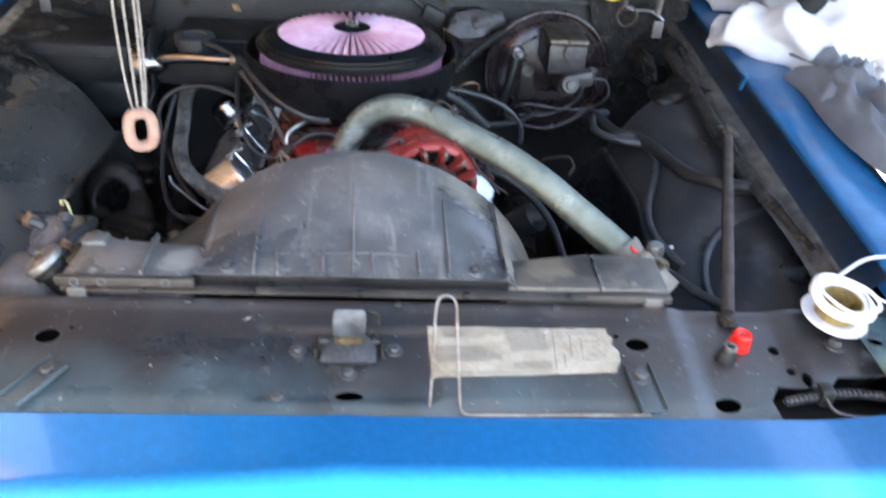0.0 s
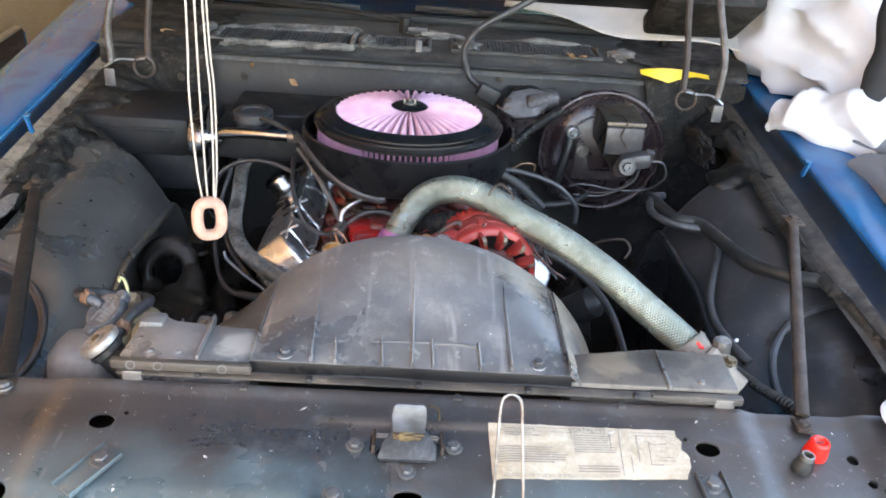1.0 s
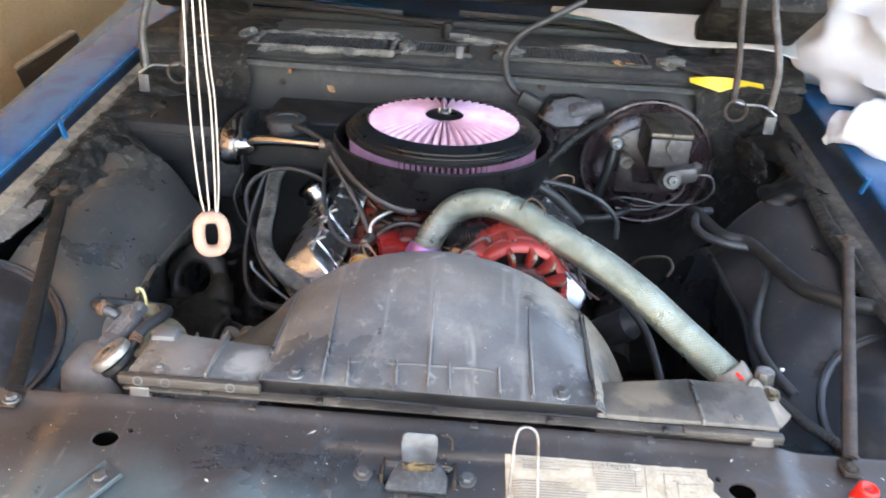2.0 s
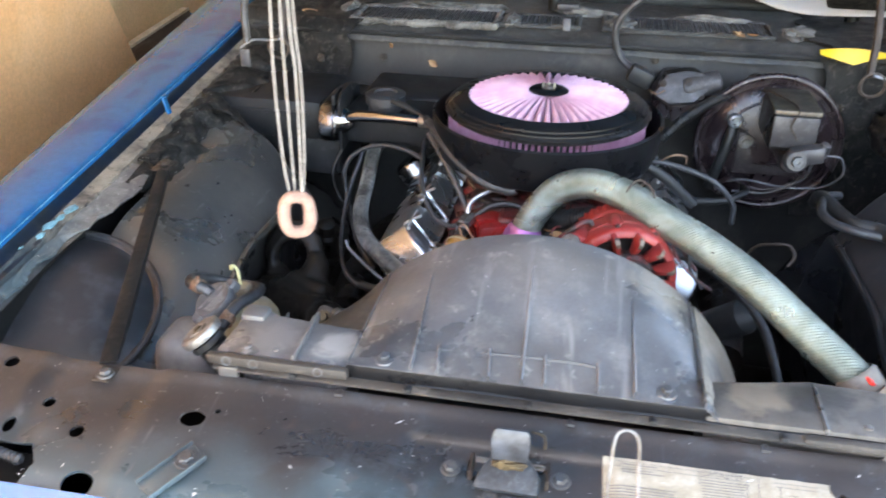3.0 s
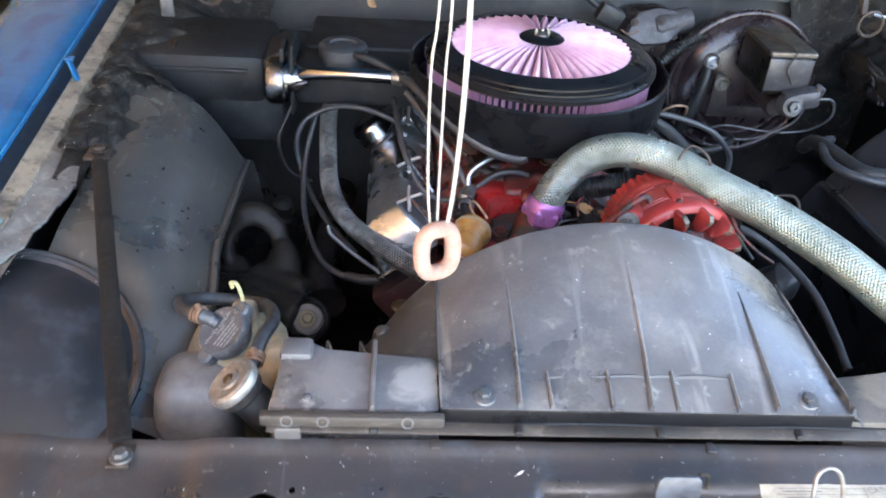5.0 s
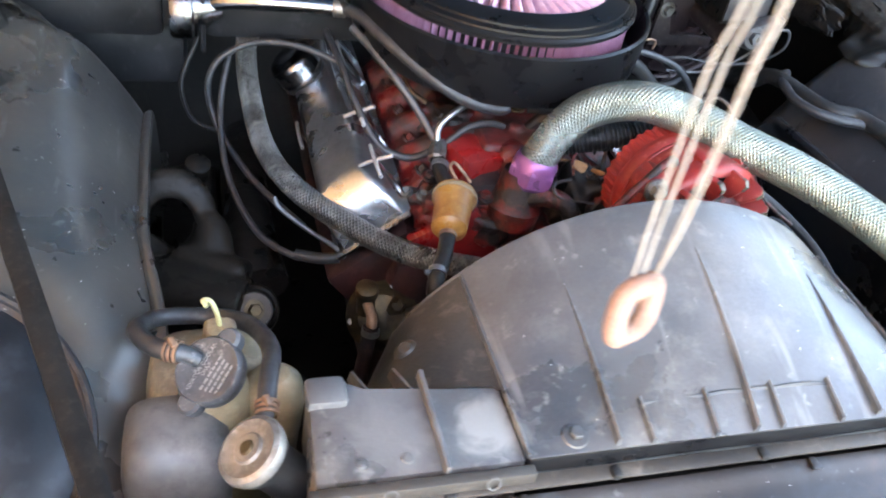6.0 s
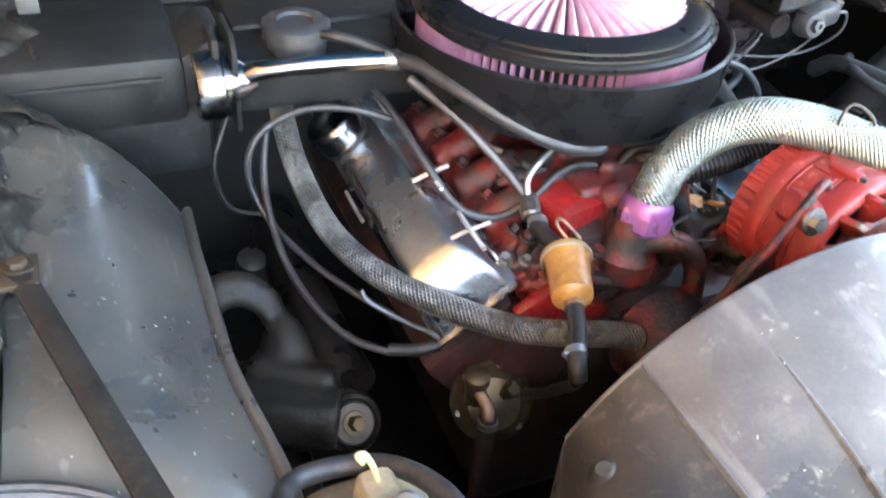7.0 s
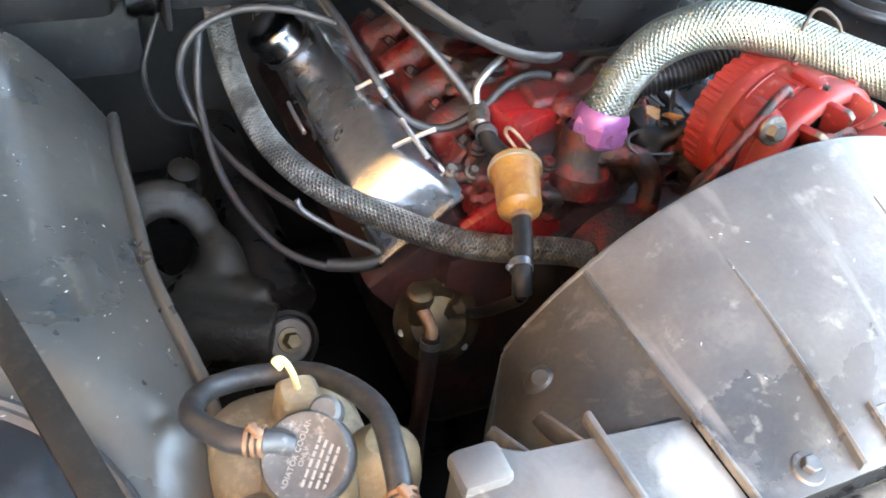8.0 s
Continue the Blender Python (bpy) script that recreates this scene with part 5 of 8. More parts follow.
def fused(name, pieces, material, parent, voxel=0.004, rounds=8):
    """One casting: the pieces grown together, with soft inner corners."""
    whole = pieces[0]
    for piece in pieces[1:]:
        spare = bpy.data.meshes.new("spare")
        piece.to_mesh(spare)
        piece.free()
        whole.from_mesh(spare)
        bpy.data.meshes.remove(spare)
    ob = part(name, whole, material, parent, angle=180)
    grow = ob.modifiers.new("grow", "REMESH")
    grow.mode, grow.voxel_size, grow.use_smooth_shade = "VOXEL", voxel, True
    even = ob.modifiers.new("even", "SMOOTH")
    even.factor, even.iterations = 0.5, rounds
    return ob


# ---- engine ----
engine = thing("engine_block", (0, 1.5, 0.7), "oily red painted iron V8 engine block and manifold", "engine")
part("block", rbox((0.36, 0.55, 0.3), (-0.03, 1.56, 0.70), 0.03), MAROON, engine)
part("front_cover", lathe([(0, 0.03), (0.07, 0.03), (0.10, 0.02), (0.12, 0)], (-0.02, 1.29, 0.74), (0, -1, 0), 28), OILY, engine)
part("manifold", rbox((0.17, 0.42, 0.09), (-0.03, 1.53, 0.905), 0.02), MAROON, engine)
part("plenum", rbox((0.12, 0.16, 0.10), (-0.03, 1.56, 0.99), 0.015), OILY, engine, "dark carburettor body")
part("water_crossover", rbox((0.20, 0.06, 0.05), (-0.07, 1.335, 0.885), 0.018), RED_OILY, engine)
fused("intake_casting", [rbox((0.13, 0.30, 0.05), (-0.055, 1.50, 0.935), 0.01)]
      + [tube([(-0.05, y, 0.955), (-0.11, y - 0.01, 0.952), (-0.175, y, 0.912)], 0.023, 14, 6) for y in (1.425, 1.495, 1.57, 1.64)]
      + [rbox((0.022, 0.34, 0.06), (-0.172, 1.53, 0.905), 0.006, Euler((0, radians(40), 0)).to_matrix())], RED_DUSTY, engine, 0.0045, 6)
fused("intake_deck", [rbox((0.12, 0.14, 0.03), (-0.03, 1.43, 0.965), 0.006), rbox((0.06, 0.05, 0.04), (-0.005, 1.385, 0.965), 0.008),
                      tube([(-0.07, 1.44, 0.975), (-0.07, 1.44, 0.988)], 0.012, 12, 2), tube([(-0.035, 1.40, 0.975), (-0.035, 1.40, 0.99)], 0.010, 12, 2)], RED_DUSTY, engine, 0.004, 3)
for y in (1.425, 1.50, 1.60):
    part("runner", tube([(0.0, y, 0.945), (0.06, y - 0.01, 0.94), (0.12, y, 0.905)], 0.019, 14, 6), RED_OILY, engine)
for bx, by in ((-0.075, 1.475), (-0.015, 1.455), (0.012, 1.40)):
    hex_bolt((bx, by, 0.981), 0.0075, 0.008, (0.05, -0.05, 1), engine, BRASS)
for i in range(5):
    hex_bolt((-0.165, 1.37 + i * 0.075, 0.935), 0.007, 0.01, (0.6, 0, 0.8), engine, RED_OILY)
part("water_neck_block", rbox((0.088, 0.085, 0.055), (-0.088, 1.388, 0.945), 0.014, Euler((0, 0, radians(18))).to_matrix()), RED, engine)
part("gasket_lip", rbox((0.10, 0.07, 0.008), (-0.08, 1.34, 0.925), 0.003), RED_OILY, engine)
for bx, by in ((-0.16, 1.345), (-0.075, 1.395), (-0.01, 1.36), (-0.10, 1.30)):
    hex_bolt((bx, by, 0.945), 0.007, 0.007, (0.1, -0.1, 1), engine, RED_OILY)
part("rusty_bracket", prism([(0, 0), (0.045, 0.005), (0.05, 0.018), (0.03, 0.03), (0.0, 0.02)], 0.004, Matrix.Translation((-0.19, 1.33, 0.925)) @ Matrix.Rotation(radians(25), 4, "Y"), 0.001), STEEL, engine)
part("linkage_rod", tube([(-0.13, 1.46, 0.975), (-0.16, 1.50, 0.985), (-0.15, 1.56, 0.99)], 0.004, 8, 5), STEEL, engine)
part("vacuum_stub", tube([(-0.02, 1.40, 0.98), (0.0, 1.40, 1.0), (0.02, 1.39, 1.005)], 0.008, 10, 5), OILY, engine)
for k, (at, rad, m) in enumerate((((0.045, 1.325, 0.925), (0.05, 0.04, 0.045), OILY), ((0.085, 1.30, 0.935), (0.04, 0.03, 0.04), RED_OILY), ((-0.03, 1.36, 0.955), (0.045, 0.03, 0.028), RED_OILY),
                                  ((-0.15, 1.335, 0.905), (0.035, 0.03, 0.03), RED_OILY), ((-0.10, 1.315, 0.895), (0.05, 0.03, 0.03), RED_OILY), ((-0.01, 1.345, 0.93), (0.03, 0.03, 0.03), OILY),
                                  ((-0.10, 1.45, 0.965), (0.05, 0.03, 0.022), RED_OILY))):
    part("casting", lump(at, rad, 2.0 + k * 3.7, 0.45), m, engine, angle=60)
rng = random.Random(3)
for k in range(9):
    q = Vector((rng.uniform(-0.02, 0.07), rng.uniform(1.29, 1.37), rng.uniform(0.955, 0.985)))
    d = [Vector((rng.uniform(-0.03, 0.03), rng.uniform(-0.02, 0.02), rng.uniform(-0.012, 0.018))) for _ in range(3)]
    part("small_wire", tube([q, q + d[0], q + d[0] + d[1], q + d[1] + d[2] - Vector((0, 0, 0.03))], 0.002, 6, 5), (RUBBER, RUBBER_GREY, RED_OILY)[k % 3], engine)
for k in range(4):
    q = Vector((rng.uniform(-0.19, -0.12), rng.uniform(1.31, 1.36), rng.uniform(0.915, 0.93)))
    hex_bolt(q, 0.005 + 0.002 * (k % 2), 0.01, (rng.uniform(-0.3, 0.3), -0.4, 0.8), engine, (STEEL, RED_OILY)[k % 2], name="stud_nut")
part("thermostat_housing", lathe([(0.034, -0.06), (0.036, -0.035), (0.030, -0.028), (0.026, 0.0), (0.024, 0.012)], (-0.052, 1.312, 0.962), (0.1, 0.1, 1), 24), RED_OILY, engine)
part("outlet_elbow", tube([(-0.055, 1.30, 0.94), (-0.03, 1.285, 0.955), (-0.005, 1.275, 0.95), (0.012, 1.268, 0.925), (0.014, 1.26, 0.88)], 0.0125, 14, 8), RED_OILY, engine)
part("pump_body", lathe([(0, 0.03), (0.045, 0.03), (0.06, 0.0), (0.065, -0.04)], (-0.02, 1.22, 0.84), (0, -1, 0.1), 28), RED_OILY, engine)
part("accessory_bracket", prism([(0, 0), (0.09, 0.02), (0.12, 0.10), (0.10, 0.11), (0.02, 0.05)], 0.008, Matrix.Translation((-0.02, 1.20, 0.93)) @ Matrix.Rotation(radians(90), 4, "X"), 0.002), RED_OILY, engine)
part("head", rbox((0.13, 0.50, 0.12), (-0.20, 1.56, 0.80), 0.012, Euler((0, radians(-39), 0)).to_matrix()), MAROON, engine)
part("head", rbox((0.13, 0.50, 0.12), (0.15, 1.56, 0.80), 0.012, Euler((0, radians(39), 0)).to_matrix()), MAROON, engine)
part("front_plate", rbox((0.10, 0.02, 0.09), (-0.13, 1.30, 0.87), 0.01, Euler((0, radians(-30), 0)).to_matrix()), RED, engine)
part("exhaust_manifold", tube([(-0.36, 1.36, 0.76), (-0.37, 1.45, 0.77), (-0.37, 1.6, 0.76), (-0.36, 1.75, 0.74)], 0.035, 14, 6), OILY, engine)
part("exhaust_manifold", tube([(0.31, 1.34, 0.76), (0.32, 1.45, 0.77), (0.32, 1.6, 0.76), (0.31, 1.75, 0.74)], 0.035, 14, 6), OILY, engine)
for side, cx in ((-1, -0.232), (1, 0.185)):
    cover = thing("valve_cover", (cx, 1.55, 0.9), "polished chrome valve cover with wing bolts", "valve cover", "valve covers")
    N = Vector((side * 0.63, 0, 0.777))
    W = Vector((0.777, 0, -side * 0.63))

    def cover_pt(u, v, n0=1.31, length=0.48, side=side, cx=cx, N=N, W=W):
        """u runs round the section, v along the car; both ends round off."""
        e = min(v, 1 - v) * length
        k = min(1, e / 0.06)
        lift = max(0, 1 - (1 - k) ** 2.4) ** 0.75
        t = abs(2 * u - 1)
        section = ((0.0, 0.064), (0.40, 0.064), (0.55, 0.061), (0.66, 0.052), (0.78, 0.030), (0.88, 0.010), (0.94, 0.003), (1.0, 0.002))
        across = ((0.0, 0.0), (0.40, 0.026), (0.55, 0.033), (0.66, 0.038), (0.78, 0.0435), (0.88, 0.0465), (0.94, 0.050), (1.0, 0.056))
        pz = np.interp(t, [a for a, _ in section], [b for _, b in section])
        px = np.interp(t, [a for a, _ in across], [b for _, b in across]) * math.copysign(1, u - 0.5)
        pz = min(pz, 0.002 + 0.064 * lift)
        return Vector((cx, n0 + length * v, 0.885)) + W * float(px) + N * float(pz)

    rim = prism([(-0.055, 1.303), (0.055, 1.303), (0.055, 1.80), (-0.055, 1.80)], 0.004,
                Matrix.Translation((cx, 0, 0.882)) @ Matrix(((W.x, 0, N.x), (0, 1, 0), (W.z, 0, N.z))).to_4x4(), 0.001)
    part("flange", rim, POLISHED, cover)
    part("shell", sheet(28, 60, cover_pt), POLISHED, cover, angle=70)
    for y in (1.345, 1.46, 1.545, 1.63, 1.70):
        for s in (-1, 1):
            if (s == side) != (y == 1.545):
                continue
            q = Vector((cx, y, 0.885)) + W * s * 0.053
            top = 0.036 if s == side else 0.066
            part("stud", tube([q, q + N * top], 0.003, 8, 2), CHROME, cover)
            part("wing_bolt", tube([q + N * top + Vector((0, -0.034, 0)), q + N * (top + 0.002), q + N * top + Vector((0, 0.034, 0))], 0.0028, 8, 4), BRIGHT, cover)
            if s != side and y < 1.5:
                part("cross_pin", tube([q + N * top - W * 0.022 + Vector((0, 0.01, 0)), q + N * (top + 0.001), q + N * top + W * 0.022 - Vector((0, 0.01, 0))], 0.0024, 8, 3), BRIGHT, cover)
    if side < 0:
        capq = Vector((cx, 1.635, 0.885)) + N * 0.064 - W * 0.012
        part("oil_cap_neck", lathe([(0.036, -0.005), (0.034, 0.004), (0.03, 0.006)], capq, N, 32), RUBBER, cover)
        part("oil_cap", lathe([(0.034, 0.002), (0.0365, 0.006), (0.0365, 0.012), (0.0352, 0.014), (0.0355, 0.028), (0.033, 0.035), (0.027, 0.039), (0.014, 0.041), (0, 0.0415)], capq, N, 40), DARK_CHROME, cover)
        for k in range(9):
            q = Vector((cx, 1.43 + 0.016 * k, 0.885)) + N * 0.0635 - W * (0.010 + 0.001 * (k % 2))
            bm = rbox((0.006 + 0.006 * (k * 2 % 3), 0.008, 0.0016), (0, 0, 0), 0.0008)
            bmesh.ops.transform(bm, matrix=Matrix.Translation(q) @ Matrix(((W.x, 0, N.x), (0, 1, 0), (W.z, 0, N.z))).to_4x4(), verts=bm.verts)
            part("raised_mark", bm, POLISHED, cover)

# alternator
alt = thing("alternator", (0.098, 1.25, 1.0), "red painted alternator with a ribbed rear case and fan", "alternator")
AC = Vector((0.119, 1.1495, 0.999))
AD = Vector((-0.125, 1.0, -0.033)).normalized()
AT = AD.to_track_quat("Y", "Z").to_matrix()


def fins(k, a):
    return 1 + (0.02 * (1 if math.cos(40 * a) > 0 else -1) if k in (0, 1) else 0)


part("rear_case", lathe([(0.060, 0.132), (0.0705, 0.126), (0.0715, 0.106), (0.0725, 0.100)], AC, AD, 40 * 6, fins), RED_CASE, alt, angle=30)
part("rear_plate", lathe([(0, 0.136), (0.05, 0.136), (0.062, 0.131)], AC, AD, 36), RED_CASE, alt)
part("body", lathe([(0.072, 0.104), (0.0745, 0.098), (0.075, 0.088), (0.0738, 0.086), (0.0738, 0.0845), (0.075, 0.083), (0.0755, 0.046)], AC, AD, 80), RED_CASE, alt)
part("front_case", lathe([(0.0755, 0.0465), (0.0742, 0.0455), (0.0742, 0.044), (0.0768, 0.042), (0.0778, 0.030), (0.0775, 0.024), (0.0755, 0.019), (0.0715, 0.0165), (0.066, 0.016), (0.064, 0.018), (0.064, 0.028), (0.0, 0.030)], AC, AD, 80), RED_CASE, alt, "red front case with a rounded shoulder")
# Dark disc laid before the red floor of the well.
part("fan_well", lathe([(0.0638, 0.020), (0.06, 0.0235), (0.03, 0.0245), (0, 0.0245)], AC, AD, 48), OILY, alt, "dark disc in the well behind the fan")


def case_line(a0, a1, y0, y1, r=0.0752):
    """A raised moulding line on the case, from one angle and depth to another."""
    return tube([AC + AT @ Vector((r * math.cos(radians(a0 + (a1 - a0) * k / 8)), y0 + (y1 - y0) * k / 8, r * math.sin(radians(a0 + (a1 - a0) * k / 8)))) for k in range(9)], 0.0011, 6, 2)


for a0 in (18, 64, 110, 156):
    for line in ((a0, a0 + 28, 0.080, 0.080), (a0, a0 + 28, 0.050, 0.050), (a0, a0, 0.050, 0.080), (a0 + 28, a0 + 28, 0.050, 0.080)):
        part("moulding", case_line(*line), RED_CASE, alt)
for a in (radians(58), radians(100), radians(148), radians(238), radians(328)):
    q = AC + AT @ Vector((0.0765 * math.cos(a), 0.05, 0.0765 * math.sin(a)))
    lug = part("case_lug", rbox((0.009, 0.036, 0.014), q, 0.0035, AT @ Matrix.Rotation(-a, 3, "Y")), RED_CASE, alt)
    part("through_bolt", lathe([(0, -0.024), (0.004, -0.023), (0.0045, -0.019), (0.0045, 0.0)], q, AD, 6), RED_OILY, lug)
for k in range(13):
    a = 2 * math.pi * k / 13 + 0.1
    base = Matrix.Translation(AC) @ AT.to_4x4() @ Matrix.Rotation(a, 4, "Y") @ Matrix.Rotation(radians(8), 4, "X")
    fin = [(0.040, 0.022), (0.046, 0.004), (0.058, -0.004), (0.068, -0.007), (0.0728, -0.003), (0.0745, 0.010), (0.074, 0.020)]
    blade = part("fan_blade", prism(fin, 0.0075, base @ Matrix.Translation((0, 0, -0.00375)), 0.0018), RED_CASE, alt)
    edge = prism([(0.060, -0.0056), (0.068, -0.0082), (0.0736, -0.003), (0.0742, 0.002), (0.0725, 0.002), (0.067, -0.0055)], 0.006, base @ Matrix.Translation((0, 0, -0.003)), 0.0006)
    part("worn_edge", edge, BRASS_LID, blade, "paint worn to pale metal")
part("fan_disc", lathe([(0.0, 0.0), (0.040, 0.004), (0.045, 0.010), (0.045, 0.020), (0, 0.022)], AC, AD, 32), RED_OILY, alt)
part("ear", rbox((0.040, 0.040, 0.026), (0.054, 1.194, 1.042), 0.009, Euler((0, radians(28), 0)).to_matrix()), RED_CASE, alt)
part("boss", lathe([(0.0, 0.018), (0.012, 0.018), (0.0135, 0.015), (0.0135, -0.02)], (0.040, 1.186, 1.044), (-0.1, -1, 0.25), 20), RED_CASE, alt)
hex_bolt((0.038, 1.166, 1.048), 0.009, 0.010, (-0.1, -1, 0.25), alt, STEEL)
part("adjuster_arm", tube([(0.066, 1.188, 1.068), (0.060, 1.188, 1.074), (0.048, 1.184, 1.070), (0.030, 1.178, 1.055), (0.005, 1.172, 1.030), (-0.02, 1.172, 0.99), (-0.05, 1.185, 0.93)], 0.0048, 10, 6), RED_OILY, alt)

# upper radiator hose
up = thing("upper_radiator_hose", (0.1, 1.2, 1.1), "thick silver-green braided radiator hose arching over the engine", "hose")
part("sleeve", tube([(-0.042, 1.307, 0.968), (-0.035, 1.312, 0.997), (-0.018, 1.316, 1.029), (0.013, 1.309, 1.067), (0.059, 1.289, 1.089), (0.109, 1.260, 1.088), (0.160, 1.219, 1.076), (0.224, 1.164, 1.064), (0.285, 1.107, 1.044), (0.341, 1.052, 1.016), (0.386, 1.008, 0.993), (0.41, 0.985, 0.978)], 0.0235, 24, 8), HOSE_BRAID, up)
fitting = part("fitting", lathe([(0.026, -0.024), (0.031, -0.019), (0.032, -0.002), (0.0295, 0.003)], (-0.040, 1.309, 0.982), (0.22, 0.12, 1), 6), PURPLE, up, "purple anodised hexagonal hose fitting", angle=20)
part("collar", lathe([(0.0285, -0.004), (0.0285, 0.006), (0.0262, 0.013), (0.0245, 0.015)], (-0.040, 1.309, 0.982), (0.22, 0.12, 1), 28), PURPLE, fitting)
part("end_fitting", lathe([(0.026, -0.02), (0.027, 0.012), (0.024, 0.016)], (0.402, 0.992, 0.985), (-0.6, 0.42, 0.68), 14), SHROUD_TAN, up)
part("end_tag", rbox((0.010, 0.013, 0.004), (0.404, 0.974, 1.004), 0.002, Euler((0.3, 0.5, 0.6)).to_matrix()), RED_PLASTIC, up, "small red tag at the hose end")

# lower-left braided hose
dn = thing("heater_hose", (-0.3, 1.4, 0.92), "grimy braided heater hose curving round the valve cover", "hose")
part("sleeve", tube([(-0.36, 1.66, 1.0), (-0.368, 1.60, 0.98), (-0.366, 1.545, 0.945), (-0.355, 1.45, 0.922), (-0.322, 1.368, 0.912), (-0.258, 1.302, 0.90), (-0.19, 1.265, 0.885), (-0.09, 1.24, 0.872), (-0.04, 1.23, 0.85)], 0.0145, 18, 8), HOSE_BRAID_DARK, dn)
part("end_collar", lathe([(0.0148, -0.012), (0.0165, -0.010), (0.0165, 0.010), (0.0148, 0.012)], (-0.062, 1.234, 0.862), (0.9, -0.2, -0.35), 20), BRASS, dn, "dull brass end collar")
part("clamp", lathe([(0.0148, -0.005), (0.0162, -0.005), (0.0162, 0.005), (0.0148, 0.005)], (-0.364, 1.632, 0.992), (0.1, 0.9, 0.4), 20), ZINC, dn)
part("clamp_screw", rbox((0.008, 0.012, 0.008), (-0.364, 1.632, 1.011), 0.002), ZINC, dn)

# ---- brake booster ----
FACE_ZINC = mat("grey_machined_face", (0.062, 0.058, 0.06), (0.037, 0.034, 0.036), (0.105, 0.1, 0.1), rough=0.42, rough2=0.52, metal=0.3, scale=16, bump=0.08)
DARK_LID = mat("dark_plated_lid", (0.03, 0.025, 0.017), (0.012, 0.011, 0.009), (0.06, 0.05, 0.034), rough=0.6, rough2=0.7, scale=24, bump=0.15)
boost = thing("brake_booster", (0.41, 1.79, 0.99), "round stained black brake booster with a metal master cylinder", "brake booster")
BC = Vector((0.404, 1.775, 0.997))
part("shell", lathe([(0, -0.025), (0.035, -0.025), (0.06, -0.018), (0.10, -0.012), (0.118, -0.002), (0.122, 0.004), (0.134, 0.004), (0.139, 0.01), (0.139, 0.022), (0.134, 0.027), (0.125, 0.03), (0.11, 0.09), (0, 0.1)], BC, (0, 1, 0), 72), BOOSTER, boost)
part("rim", tube([BC + Vector((0.137 * math.cos(a), 0.006, 0.137 * math.sin(a))) for a in np.linspace(0, 2 * math.pi, 41)[:-1]], 0.0075, 10, 2, closed=True), BOOSTER, boost)
for a in (25, 70, 110, 165, 215, 320):
    part("crimp", rbox((0.02, 0.016, 0.006), BC + Vector((0.141 * math.cos(radians(a)), 0.014, 0.141 * math.sin(radians(a)))), 0.002, Euler((0, radians(90 - a), 0)).to_matrix()), BOOSTER, boost)
part("check_valve", lathe([(0.0, -0.010), (0.008, -0.010), (0.008, -0.020), (0.010, -0.022), (0.013, -0.020), (0.0145, -0.014), (0.0145, 0.0)], BC + Vector((-0.073, -0.006, 0.05)), (0, 1, 0), 24), ZINC, boost)
part("vacuum_hose", tube([BC + Vector((-0.073, -0.014, 0.042)), BC + Vector((-0.082, -0.024, 0.0)), BC + Vector((-0.093, -0.022, -0.05)), BC + Vector((-0.10, 0.0, -0.10))], 0.011, 12, 6), RUBBER, boost)
part("stamped_ring", tube([BC + Vector((0.093 * math.cos(a), -0.014, 0.093 * math.sin(a))) for a in np.linspace(0, 2 * math.pi, 41)[:-1]], 0.0028, 8, 2, closed=True), BOOSTER, boost)
part("mount_plate", prism([(-0.065, -0.055), (0.06, -0.055), (0.06, -0.035), (-0.03, -0.035), (-0.045, 0.03), (-0.062, 0.03)], 0.006, Matrix.Translation(BC + Vector((0.0, -0.024, 0.0))) @ Matrix.Rotation(radians(90), 4, "X"), 0.002), CAST_DARK, boost)
hex_bolt(BC + Vector((-0.048, -0.03, 0.012)), 0.009, 0.01, (0, -1, 0), boost)
# Body sides near black: their shade is in the colour; the front plate stays paler.
mc = part("master_cylinder", rbox((0.080, 0.13, 0.072), (0.411, 1.68, 1.078), 0.009), GREASE_SHADE, boost, "cast iron reservoir, its sides blackened for their shade")
part("reservoir_lid", rbox((0.084, 0.134, 0.009), (0.411, 1.68, 1.118), 0.004), DARK_LID, mc, "dark plated lid")
part("lid_edge", rbox((0.080, 0.005, 0.008), (0.411, 1.6115, 1.1175), 0.002), BRASS_LID, mc, "yellowed front edge of the lid")
part("end_plate", rbox((0.078, 0.006, 0.058), (0.411, 1.6135, 1.081), 0.003), FACE_ZINC, mc, "plain grey machined front face")
part("bail_wire", tube([(0.417, 1.606, 1.068), (0.412, 1.604, 1.078), (0.402, 1.604, 1.093), (0.405, 1.604, 1.108), (0.411, 1.606, 1.124), (0.404, 1.64, 1.127), (0.375, 1.70, 1.127), (0.366, 1.74, 1.115)], 0.0018, 6, 6), RUST, mc)
part("bore", lathe([(0, -0.05), (0.018, -0.05), (0.021, -0.045), (0.021, 0.05), (0.03, 0.055), (0.03, 0.07)], (0.425, 1.70, 1.008), (0, 1, 0), 24), CAST_DARK, boost)
valve = part("proportioning_valve", rbox((0.062, 0.034, 0.034), (0.436, 1.598, 1.046), 0.010, Euler((0, radians(-12), 0)).to_matrix()), FACE_ZINC, boost, "grey cast proportioning valve")
part("valve_end", lathe([(0.0, -0.012), (0.017, -0.012), (0.020, -0.008), (0.020, 0.014)], (0.418, 1.590, 1.037), (0, 1, -0.2), 28), FACE_ZINC, valve)
part("valve_nut", lathe([(0, -0.006), (0.004, -0.006), (0.0045, -0.010), (0.0095, -0.010), (0.0105, -0.006), (0.0105, 0.004)], (0.418, 1.580, 1.039), (0, 1, -0.2), 6), CAST, valve)
